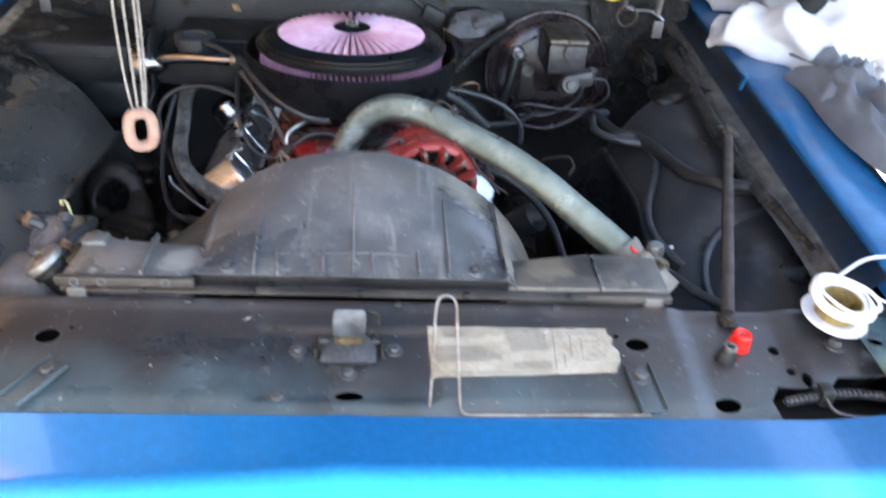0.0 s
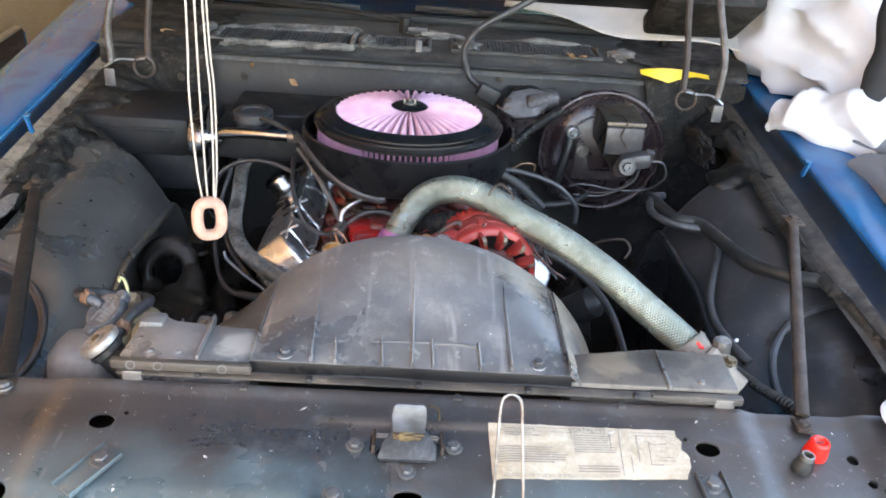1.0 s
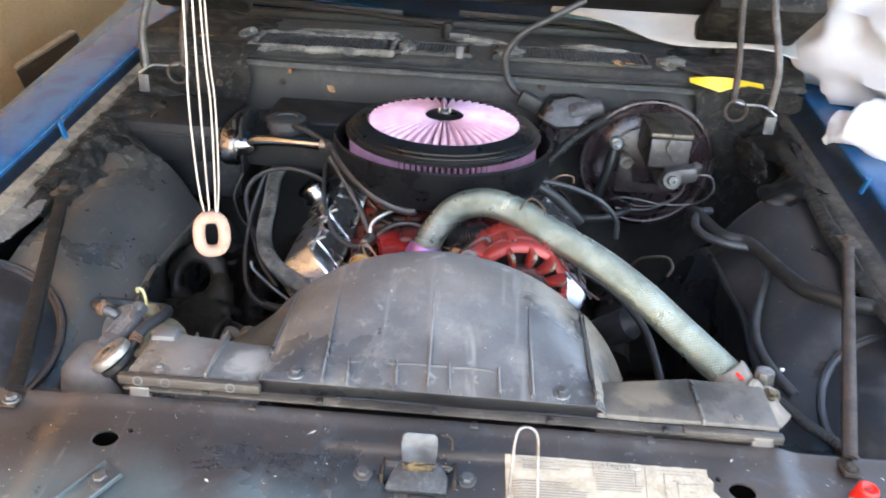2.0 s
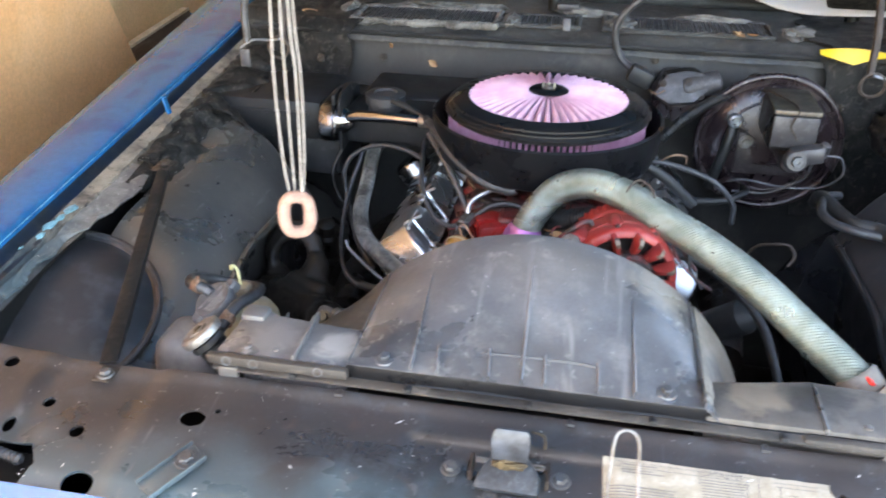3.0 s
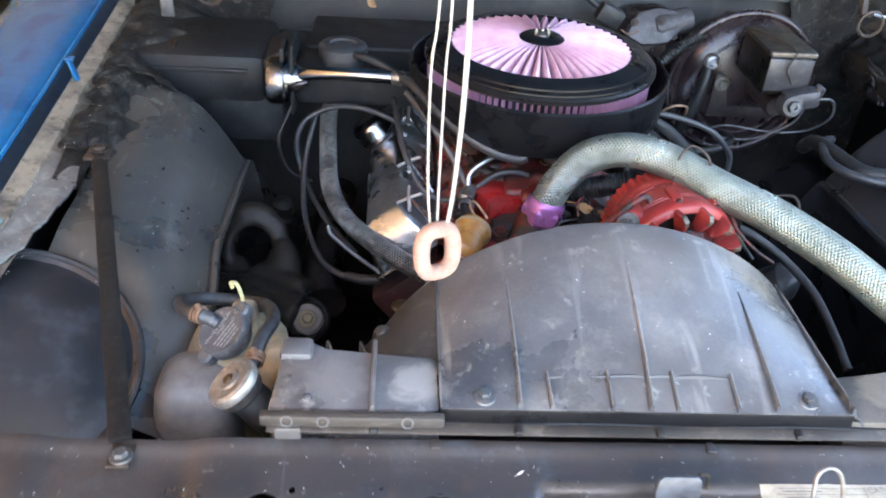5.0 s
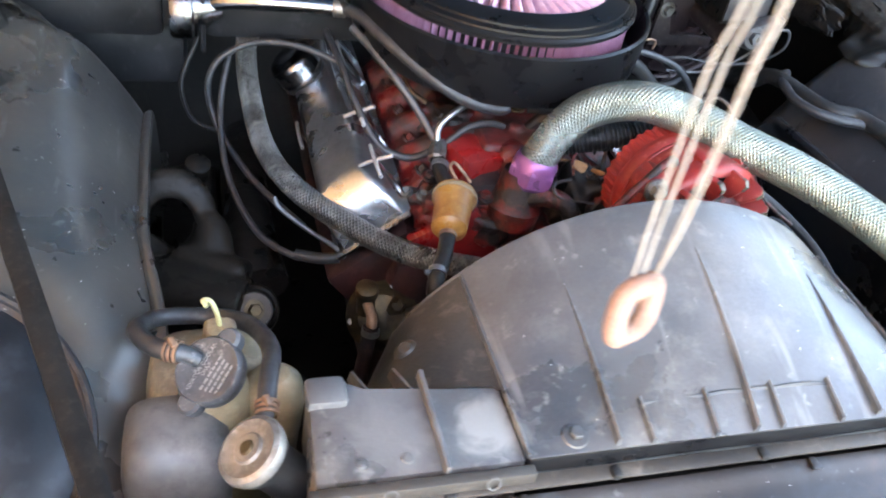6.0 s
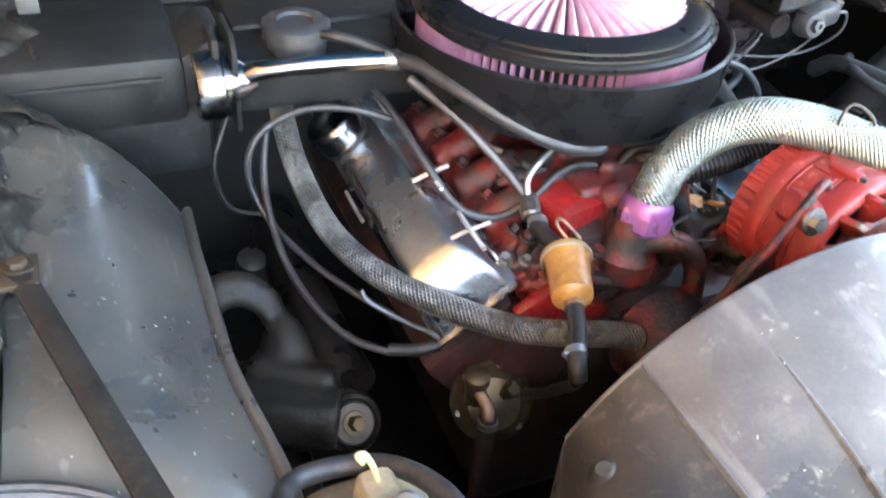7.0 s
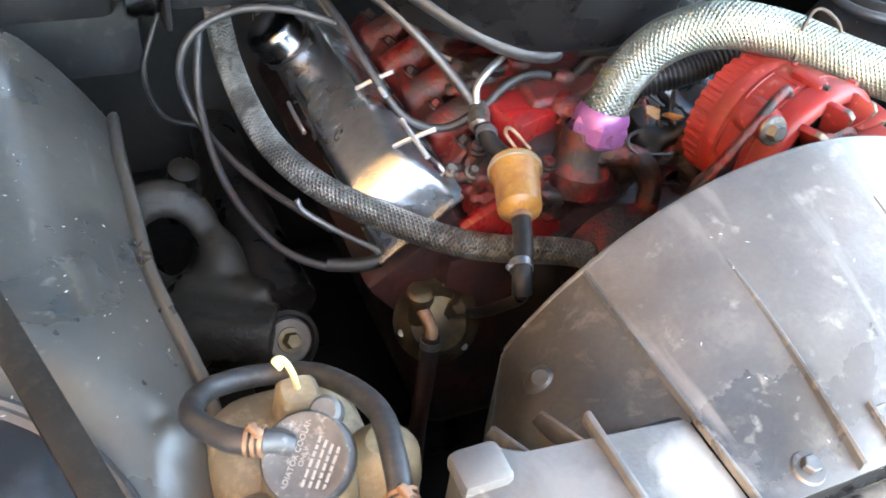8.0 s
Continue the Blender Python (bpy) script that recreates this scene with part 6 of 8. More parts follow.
part("valve_boss", lathe([(0, 0.014), (0.009, 0.012), (0.011, 0.0), (0.011, -0.01)], (0.462, 1.598, 1.058), (0.3, -0.2, 0.9), 14), FACE_ZINC, valve)
part("brake_line", tube([(0.469, 1.60, 1.046), (0.496, 1.60, 1.043), (0.508, 1.61, 1.008), (0.482, 1.63, 0.973), (0.42, 1.64, 0.963), (0.35, 1.65, 0.968), (0.32, 1.66, 0.958)], 0.0022, 8, 8), CAST, boost)
part("brake_line", tube([(0.45, 1.60, 1.028), (0.44, 1.61, 0.993), (0.39, 1.63, 0.953), (0.33, 1.65, 0.943)], 0.0022, 8, 8), CAST, boost)

# wiper motor
wm = thing("wiper_motor", (0.2, 1.85, 1.08), "dusty grey wiper motor on the firewall with a cable", "wiper motor")
WY = Matrix.Rotation(radians(90), 4, "X")
part("housing", prism([(-0.05, -0.045), (0.03, -0.055), (0.062, -0.02), (0.066, 0.025), (0.03, 0.045), (-0.035, 0.04), (-0.056, 0.0)], 0.075, Matrix.Translation((0.222, 1.89, 1.068)) @ WY, 0.006), BOOSTER, wm)
part("gear_cover", prism([(-0.052, -0.02), (-0.02, -0.036), (0.03, -0.03), (0.055, -0.004), (0.05, 0.03), (0.012, 0.036), (-0.03, 0.026)], 0.022, Matrix.Translation((0.222, 1.822, 1.082)) @ Matrix.Rotation(radians(58), 4, "X"), 0.005), DUSTY_ZINC, wm, "dusty grey gear cover")
part("motor_can", lathe([(0, -0.04), (0.02, -0.038), (0.024, -0.03), (0.024, 0.035), (0.016, 0.04), (0, 0.04)], (0.262, 1.826, 1.093), (0.85, 0.2, 0.15), 24), DUSTY_ZINC, wm)
part("bracket", rbox((0.05, 0.012, 0.045), (0.232, 1.808, 1.04), 0.003, Euler((0, radians(-20), 0)).to_matrix()), BOOSTER, wm)
for q in ((0.186, 1.806, 1.098), (0.236, 1.802, 1.104), (0.262, 1.80, 1.078)):
    hex_bolt(q, 0.005, 0.005, (0, -0.8, 0.6), wm, RUST, name="screw")
part("connector", rbox((0.05, 0.03, 0.035), (0.14, 1.82, 1.105), 0.006, Euler((0, radians(25), 0)).to_matrix()), RUBBER, wm)
part("cable", tube([(0.13, 1.83, 1.11), (0.097, 1.85, 1.134), (0.082, 1.85, 1.175), (0.085, 1.85, 1.205), (0.115, 1.85, 1.245), (0.17, 1.85, 1.28), (0.24, 1.86, 1.32)], 0.0075, 10, 8), RUBBER_GREY, wm)
part("wire", tube([(0.16, 1.80, 1.085), (0.175, 1.79, 1.08), (0.19, 1.785, 1.09)], 0.0016, 6, 6), COPPER, wm)

# heater duct, cap and chrome breather
duct = thing("heater_duct", (-0.45, 1.66, 1.0), "black heater duct with a chrome breather pipe", "heater duct")
DUCT = mat("dark_grey_duct", (0.009, 0.0093, 0.0102), (0.016, 0.0163, 0.0175), (0.04, 0.04, 0.041), rough=0.42, rough2=0.6, scale=8, bump=0.1, spec=0.18, soft=(0.55, 0.8))
part("case", rbox((0.24, 0.20, 0.085), (-0.592, 1.70, 1.035), 0.016), DUCT, duct)
part("case_lower", rbox((0.28, 0.17, 0.10), (-0.585, 1.715, 0.955), 0.02), DUCT, duct)
part("throat", prism([(-0.49, 1.005), (-0.425, 1.01), (-0.425, 1.085), (-0.445, 1.088), (-0.49, 1.062)], 0.11, Matrix.Translation((0, 1.72, 0)) @ Matrix.Rotation(radians(90), 4, "X"), 0.008), DUCT, duct)
part("case_rib", rbox((0.20, 0.006, 0.008), (-0.60, 1.598, 1.052), 0.002), DUCT, duct)
part("housing", rbox((0.23, 0.12, 0.07), (-0.31, 1.65, 1.035), 0.014), DUCT, duct)
part("shelf", rbox((0.26, 0.16, 0.03), (-0.28, 1.75, 1.062), 0.008), DUCT, duct)
part("round_cap", lathe([(0.034, -0.03), (0.034, -0.012), (0.039, -0.010), (0.039, 0.006), (0.034, 0.010), (0.022, 0.010), (0.02, 0.007), (0, 0.007)], (-0.345, 1.615, 1.092), (0, 0, 1), 36, lambda k, a: 1 + (0.02 * (1 if math.cos(24 * a) > 0 else 0) if k in (2, 3) else 0)), RUBBER_GREY, duct, "round grey ribbed cap")
part("flange_plate", prism([(-0.045, -0.052), (0.03, -0.052), (0.045, -0.03), (0.045, 0.045), (0.03, 0.06), (-0.03, 0.06), (-0.045, 0.045)], 0.006, Matrix.Translation((-0.428, 1.612, 1.045)) @ Matrix(((0, 0, 1), (1, 0, 0), (0, 1, 0))).to_4x4(), 0.002), DUCT, duct)
part("flange_plate", prism([(-0.03, -0.01), (0.03, -0.01), (0.034, 0.035), (0.018, 0.05), (-0.03, 0.048)], 0.008, Matrix.Translation((-0.446, 1.615, 1.05)) @ Matrix(((0, 0, 1), (1, 0, 0), (0, 1, 0))).to_4x4(), 0.002), DUCT, duct)
part("band", lathe([(0.022, -0.017), (0.037, -0.017), (0.040, -0.012), (0.040, 0.010), (0.037, 0.013), (0.037, 0.017), (0.022, 0.017)], (-0.449, 1.598, 1.04), (1, 0, 0), 40), DARK_CHROME, duct, "chrome band")
part("collar", lathe([(0.0285, -0.022), (0.0285, -0.012), (0.024, 0.0), (0.016, 0.012), (0.011, 0.02)], (-0.418, 1.587, 1.048), (1, -0.2, 0.1), 28), DARK_CHROME, duct, "chrome collar")
part("pipe", tube([(-0.415, 1.582, 1.055), (-0.39, 1.572, 1.064), (-0.33, 1.556, 1.072), (-0.255, 1.542, 1.075)], 0.011, 14, 6), DARK_CHROME, duct, "chrome breather pipe")
part("pipe_end", lathe([(0.011, -0.01), (0.012, -0.008), (0.012, 0.006), (0.006, 0.012)], (-0.253, 1.5415, 1.075), (1, -0.2, 0), 16), STEEL, duct)


# ---- radiator support hardware ----
def on_support(x, y, up=0.0):
    return Vector((x, y, support_z(x, y) + up))


for s, top in ((-1, (-0.648, 1.295, 1.052)), (1, (0.648, 1.30, 1.062))):
    foot = on_support(s * 0.502, 0.836, 0.004)
    stay = thing("fender_stay", foot, "rusty dark steel stay from the support to the fender gutter", "stay", "fender stays")
    a, b = foot + Vector((s * 0.004, 0.012, 0.006)), Vector(top)
    d = (b - a).normalized()
    w = d.cross(Vector((0, 0, 1))).normalized()
    n = w.cross(d)
    bm = bmesh.new()
    rows = []
    for k in range(9):
        t = k / 8
        q = a.lerp(b, t)
        hw = (0.0085 if s > 0 else 0.0105) - 0.001 * t
        fl = 0.007 * smoothstep(0, 0.12, t) * smoothstep(1, 0.9, t)
        rows.append([bm.verts.new(q + w * x + n * z) for x, z in ((-hw, -fl), (-hw, 0.003), (-hw * 0.5, 0.005), (hw * 0.5, 0.005), (hw, 0.003), (hw, -fl))])
    for p, q in zip(rows, rows[1:]):
        for k in range(6):
            bm.faces.new((p[k], p[(k + 1) % 6], q[(k + 1) % 6], q[k]))
    bm.faces.new(rows[0]), bm.faces.new(rows[-1])
    part("bar", bm, RUST if s > 0 else STAY_DARK, stay)
    part("foot", rbox((0.022, 0.03, 0.004), foot + Vector((s * 0.001, 0.0, 0.0)), 0.0018), RUST, stay)
    hex_bolt(foot + Vector((0, -0.003, 0.003)), 0.0068, 0.006, (0, 0, 1), stay, RUST if s > 0 else CAST)
    part("top_ear", rbox((0.03, 0.04, 0.005), b, 0.002), RUST, stay)
    hex_bolt(b + Vector((0, 0.004, 0.003)), 0.008, 0.006, (0, 0, 1), stay, RUST)

latch = thing("hood_latch", (0, 0.775, 0.965), "bluish zinc hood latch with an upright greasy tab", "hood latch")
part("tab", prism([(-0.019, -0.014), (0.019, -0.014), (0.0205, 0.008), (0.020, 0.018), (0.016, 0.023), (-0.015, 0.023), (-0.0195, 0.018), (-0.0205, 0.008)], 0.004,
                  Matrix.Translation((0.0, 0.772, 1.006)) @ Matrix.Rotation(radians(78), 4, "X"), 0.0015), TAB_GREY, latch, "pale metal catch tab")
part("grease", lump((0.0, 0.766, 0.988), (0.016, 0.005, 0.006), 4.0, 0.5), BRASS, latch, "smear of old yellow grease")
part("hook_block", prism([(-0.036, -0.018), (0.034, -0.018), (0.034, 0.002), (0.02, 0.02), (-0.018, 0.02), (-0.03, 0.002)], 0.012,
                         Matrix.Translation((0.0, 0.764, 0.972)) @ Matrix.Rotation(radians(32), 4, "X"), 0.003), PLATED, latch, "dull bluish plated hook block")
part("side_plate", rbox((0.004, 0.03, 0.02), (-0.041, 0.777, 0.966), 0.001), RUST, latch)
part("side_plate", rbox((0.004, 0.03, 0.02), (0.041, 0.777, 0.966), 0.001), RUST, latch)
part("spring_end", tube([(0.022, 0.785, 1.02), (0.034, 0.792, 1.01), (0.036, 0.79, 0.995)], 0.0015, 6, 5), BRASS, latch)
for x, y in ((-0.063, 0.772), (0.055, 0.775), (0.0, 0.737)):
    hex_bolt(on_support(x, y, 0.002), 0.007, 0.006, (0, -0.15, 1), latch, CAST)
for x, y in ((-0.082, 0.703),):
    hex_bolt(on_support(x, y, 0.001), 0.008, 0.005, (0, -0.2, 1), latch, CAST)

label = thing("emission_label", (0.217, 0.775, 0.975), "torn yellowed paper label with faded printed tables", "label")


def label_pt(x, y):
    """A place on the label: x from 0 to 1 along it, y from 0 at the lower edge to 1."""
    lo = Vector((0.101 + 0.23 * x, 0.729 + 0.010 * x, 0))
    hi = Vector((0.098 + 0.240 * x, 0.811 + 0.002 * x, 0))
    q = lo.lerp(hi, y)
    return q


def paper(u, v):
    q = label_pt(u, v)
    if u > 0.99:
        q.x += 0.006 * noise.noise((v * 6, 1, 2)) + 0.006 * math.sin(v * 5)
    if v < 0.01 or v > 0.99:
        q.y += 0.0015 * noise.noise((u * 20, v, 5))
    return on_support(q.x, q.y, 0.0012 + 0.0006 * noise.noise((u * 9, v * 6, 1)))


part("paper", sheet(36, 12, paper, 0.0006), PAPER, label)


def ink(x0, x1, y, h=0.012):
    q0, q1 = label_pt(x0, y), label_pt(x1, y)
    n = 6
    bm = bmesh.new()
    rows = []
    for i in range(n + 1):
        a, b = label_pt(x0 + (x1 - x0) * i / n, y - h / 2), label_pt(x0 + (x1 - x0) * i / n, y + h / 2)
        rows.append((bm.verts.new(on_support(a.x, a.y, 0.0024)), bm.verts.new(on_support(b.x, b.y, 0.0024))))
    for a, b in zip(rows, rows[1:]):
        bm.faces.new((a[0], b[0], b[1], a[1]))
    return bm


rng = random.Random(4)
lines = []
for y in (0.93, 0.85, 0.06, 0.03):
    lines.append(ink(0.05, 0.64, y, 0.008))
for y in (0.89, 0.81, 0.77):
    lines += [ink(0.08, 0.08 + rng.uniform(0.12, 0.28), y, 0.018)]
for k in range(7):
    lines.append(ink(0.03, rng.uniform(0.3, 0.4), 0.55 - k * 0.045, 0.016))
for k in range(8):
    lines.append(ink(0.43, rng.uniform(0.6, 0.66), 0.80 - k * 0.045, 0.014))
for k in range(3):
    lines.append(ink(0.44, 0.65, 0.22 - k * 0.05, 0.018))
for y in (0.9, 0.83):
    lines.append(ink(0.74, 0.92, y, 0.010))
for k in range(9):
    x = rng.uniform(0.7, 0.9)
    lines.append(ink(x, x + rng.uniform(0.03, 0.12), rng.uniform(0.15, 0.75), 0.010))
for x, y0, y1 in ((0.42, 0.72, 0.95), (0.67, 0.05, 0.95), (0.62, 0.55, 0.86), (0.76, 0.3, 0.85), (0.72, 0.1, 0.4), (0.82, 0.25, 0.7), (0.54, 0.86, 0.95)):
    lines += [ink(x, x + 0.004, (y0 + y1) / 2, y1 - y0)]
part("print", join(*lines), INK, label, "faded small print and ruled lines")
fc = bpy.data.curves.new("word", "FONT")
fc.body, fc.size, fc.align_x, fc.align_y = "CATALYST", 0.0098, "LEFT", "CENTER"
fo = new("word", fc)
bpy.context.view_layer.update()
wm_ = bpy.data.meshes.new_from_object(fo.evaluated_get(bpy.context.evaluated_depsgraph_get()))
bpy.data.objects.remove(fo)
bm = bmesh.new()
bm.from_mesh(wm_)
p0 = label_pt(0.43, 0.905)
bmesh.ops.transform(bm, matrix=Matrix.Translation(on_support(p0.x, p0.y, 0.0028)) @ Matrix.Rotation(radians(10), 4, "X") @ Matrix.Diagonal((0.9, 1, 1, 1)), verts=bm.verts)
part("printed_word", bm, INK, label, flat=True)

clip = thing("wire_prop", (0.115, 0.72, 1.0), "bent steel wire loop standing on the radiator support", "wire loop")
part("wire", tube([(0.097, 0.684, 0.955), (0.099, 0.705, 0.985), (0.101, 0.735, 1.03), (0.103, 0.749, 1.055), (0.109, 0.753, 1.064), (0.119, 0.753, 1.064), (0.126, 0.749, 1.055), (0.128, 0.735, 1.03), (0.131, 0.705, 0.985), (0.133, 0.685, 0.957), (0.14, 0.677, 0.951), (0.18, 0.676, 0.951), (0.28, 0.677, 0.951), (0.36, 0.678, 0.951)], 0.0018, 8, 6), STEEL, clip)

for s in (-1, 1):
    br = thing("bumper_bracket", on_support(s * 0.36, 0.72), "small folded steel bracket bolted to the radiator support", "bracket", "support brackets")
    turn = Euler((radians(12), 0, radians(-36 if s < 0 else 8))).to_matrix()
    q = on_support(-0.346, 0.726, 0.005) - turn @ Vector((0, 0.018, 0)) if s < 0 else on_support(0.36, 0.712, 0.004)
    part("plate", rbox((0.032, 0.07, 0.003), q, 0.001, turn), SUPPORT_PAINT, br)
    for k in (-1, 1):
        part("flange", rbox((0.0025, 0.07, 0.007), q + turn @ Vector((k * 0.0155, 0, 0.003)), 0.001, turn), SUPPORT_PAINT, br)
    hex_bolt(q + turn @ Vector((0, 0.018, 0.002)), 0.0085, 0.007, (0, -0.15, 1), br, CAST)

cap2 = thing("red_cap", on_support(0.503, 0.792), "small red plastic terminal cap on the radiator support", "plastic cap")
part("shell", lathe([(0.015, 0), (0.015, 0.004), (0.0118, 0.022), (0.009, 0.024), (0.005, 0.021), (0, 0.021)], on_support(0.503, 0.792), (0.05, -0.15, 1), 24), RED_PLASTIC, cap2)
part("slot", rbox((0.011, 0.003, 0.003), on_support(0.503, 0.789, 0.0215), 0.001), RED_OILY, cap2)
post = thing("rubber_stop", on_support(0.472, 0.762), "black rubber stop with a worn metal top", "rubber stop")
part("body", lathe([(0.013, 0), (0.0125, 0.008), (0.010, 0.016), (0.009, 0.019)], on_support(0.478, 0.768), (0.1, -0.1, 1), 20), RUBBER, post)
part("collar", lathe([(0.008, 0.016), (0.0085, 0.019), (0.008, 0.025), (0.006, 0.025), (0.005, 0.017)], on_support(0.478, 0.768), (0.1, -0.1, 1), 20), STEEL, post)

for s in (-1, 1):
    hole = lambda: disc_cut(s * 0.676, 0.778, 0.0095, z0=0.9, z1=1.03)
    carve(support, [hole()])
    plate = thing("corner_plate", (s * 0.69, 0.79, 0.99), "teal-stained corner plate of the support with a bolt", "plate", "corner plates")
    flat = part("plate", prism([(s * x, y) for x, y in ((0.655, 0.70), (0.662, 0.835), (0.672, 0.85), (0.735, 0.862), (0.748, 0.84), (0.748, 0.70))][::s], 0.003, Matrix.Translation((0, 0, 0.987)), 0.001), TEAL_MARK, plate)
    hex_bolt((s * 0.70, 0.842, 0.991), 0.0095, 0.008, (0, 0, 1), plate, CAST)
    hex_bolt(on_support(s * 0.630, 0.787, 0.001), 0.0085, 0.010, (0, 0, 1), plate, CAST, name="support_bolt")
    carve(flat, [hole()])
    spring = thing("headlamp_spring", (s * 0.6, 0.71, 0.945), "dusty coil spring and wire in the support opening", "spring", "headlamp springs")
    part("coil", tube([(s * 0.70, 0.715, 0.948), (s * 0.62, 0.722, 0.95), (s * 0.54, 0.71, 0.946)], 0.007, 10, 6, rib=0.0025, pitch=0.007), RUBBER_GREY, spring)
    part("block", rbox((0.018, 0.022, 0.024), (s * 0.592, 0.718, 0.952), 0.003), RUBBER, spring)
    part("wire", tube([(s * 0.70, 0.70, 0.945), (s * 0.65, 0.69, 0.94), (s * 0.60, 0.692, 0.945), (s * 0.588, 0.71, 0.955)], 0.0025, 6, 6), RUBBER_GREY, spring)
    part("tray", rbox((0.24, 0.09, 0.004), (s * 0.625, 0.705, 0.915), 0.001), BLACK_SHEET, spring)
    bucket = thing("headlamp_bucket", (s * BUCKET_X, BUCKET_Y, 0.9), "wide black headlamp bucket, domed and dusty", "headlamp bucket", "headlamp buckets")
    BD = Vector((-s * 0.12, -0.30, 0.95)).normalized()
    BQ = Vector((s * BUCKET_X, BUCKET_Y, BUCKET_Z))
    part("dome", lathe([(0.160, -0.06), (0.160, -0.004), (0.156, 0.0), (0.150, -0.003), (0.13, 0.010), (0.09, 0.022), (0.05, 0.028), (0, 0.030)], BQ, BD, 64), BUCKET, bucket)
    part("rim", tube([BQ + axis_to(BD) @ Vector((0.159 * math.cos(a), 0.159 * math.sin(a), 0.0)) for a in np.linspace(0, 2 * math.pi, 49)[:-1]], 0.0045 if s < 0 else 0.003, 8, 2, closed=True), RUBBER_GREY if s < 0 else BUCKET, bucket)

spool = thing("wire_spool", (0.648, 0.825, 0.99), "white plastic spool with loose white wire wound on it", "wire spool")
SD = Vector((0.08, -0.14, 0.98)).normalized()
SC = Vector((0.642, 0.828, 0.995))
part("lower_flange", lathe([(0.010, 0.0), (0.043, 0.0), (0.0445, 0.002), (0.043, 0.0035), (0.010, 0.0035)], SC, SD, 40), WHITE_PLASTIC, spool)
part("upper_flange", lathe([(0.028, 0.027), (0.043, 0.027), (0.0445, 0.0285), (0.043, 0.030), (0.028, 0.030)], SC, SD, 40), WHITE_PLASTIC, spool)
part("hub", lathe([(0.028, 0.004), (0.028, 0.029), (0.025, 0.029), (0.025, 0.006), (0.012, 0.004), (0.010, 0.012), (0.005, 0.012), (0, 0.009)], SC, SD, 32), COPPER_WIRE, spool, "gold wire wound hub")
part("hub_floor", lathe([(0.0, 0.0055), (0.0245, 0.0055), (0.0245, 0.003), (0, 0.003)], SC, SD, 28), RUBBER, spool, "dark hollow of the hub")
for k in range(6):
    a = k * math.pi / 3
    part("spoke", rbox((0.017, 0.003, 0.003), SC + axis_to(SD) @ Vector((0.017 * math.cos(a), 0.017 * math.sin(a), 0.008)), 0.001, axis_to(SD) @ Euler((0, 0, a)).to_matrix()), RUBBER, spool)
for k in range(3):
    ph = k * 1.9
    part("loose_turn", tube([SC + axis_to(SD) @ Vector(((0.040 + 0.003 * math.sin(2 * a + ph)) * math.cos(a) + 0.004 * (k - 1), (0.040 + 0.003 * math.cos(3 * a)) * math.sin(a), 0.032 + 0.0035 * k + 0.003 * math.sin(a + ph))) for a in np.linspace(0, 2 * math.pi, 17)[:-1]], 0.0022, 8, 4, closed=True), WHITE_PLASTIC, spool)
part("loose_end", tube([SC + Vector((0.02, 0.05, 0.03)), SC + Vector((0.07, 0.075, 0.045)), SC + Vector((0.12, 0.07, 0.05)), SC + Vector((0.17, 0.03, 0.045)), SC + Vector((0.16, -0.02, 0.03)), SC + Vector((0.09, -0.01, 0.02)), SC + Vector((0.05, 0.0, 0.03))], 0.0022, 8, 8), WHITE_PLASTIC, spool)

# ---- ring on cords, hung from the hood ----
ring = thing("ceramic_ring", (-0.225, 0.797, 1.243), "pinkish oval ceramic ring hanging on off-white cords", "hanging ring")
RT = Euler((0, 0, radians(20))).to_matrix()
RC = Vector((-0.225, 0.797, 1.243))
oval = []
for k in range(24):
    a = 2 * math.pi * k / 24
    oval.append(RC + RT @ Vector((0.0125 * math.copysign(abs(math.cos(a)) ** 0.8, math.cos(a)), 0.001 * math.sin(3 * a), 0.0195 * math.copysign(abs(math.sin(a)) ** 0.8, math.sin(a)))))
part("ring", tube(oval, 0.0062, 14, 3, closed=True), CLAY, ring)
HP = HM @ Vector((-0.235, -1.27, -0.02))
for k, (x0, y0, x1) in enumerate(((-0.010, 0.0, -0.004), (-0.002, 0.003, 0.0), (0.008, -0.002, 0.003), (0.010, 0.004, 0.006))):
    part("cord", tube([RC + Vector((x0 * 0.6, 0.002, 0.016)), RC + Vector((x0, y0, 0.06)), RC + Vector((x0 * 1.2, y0, 0.14)), RC + Vector((x0 * 0.8 + x1 * 0.2, y0, 0.24)), Vector((HP.x + x1, HP.y + y0, HP.z))], 0.001, 6, 6), CORD, ring)

# ---- fuel line, pump and leads beside the valve cover ----
fuel = thing("fuel_filter", (-0.165, 1.27, 0.94), "amber plastic fuel filter between rubber hoses", "fuel filter")
FA = Vector((0.078, 0.206, 0.035)).normalized()
FC = Vector((-0.150, 1.272, 0.944))
part("bowl", lathe([(0.008, -0.036), (0.016, -0.034), (0.0215, -0.028), (0.0235, 0.018), (0.0265, 0.022), (0.0265, 0.03), (0.02, 0.034), (0.008, 0.036)], FC, FA, 32), AMBER, fuel)
part("rim", lathe([(0.0265, 0.021), (0.028, 0.022), (0.028, 0.026), (0.0265, 0.027)], FC, FA, 32), BOTTLE, fuel, "pale worn rim")
part("lower_hose", tube([FC - FA * 0.034, FC - FA * 0.07 + Vector((0, 0, -0.002)), Vector((-0.19, 1.177, 0.922)), Vector((-0.192, 1.168, 0.908))], 0.0095, 14, 6), RUBBER, fuel)
part("upper_hose", tube([FC + FA * 0.034, Vector((-0.148, 1.335, 0.953)), Vector((-0.146, 1.362, 0.957))], 0.0095, 14, 6), RUBBER, fuel)
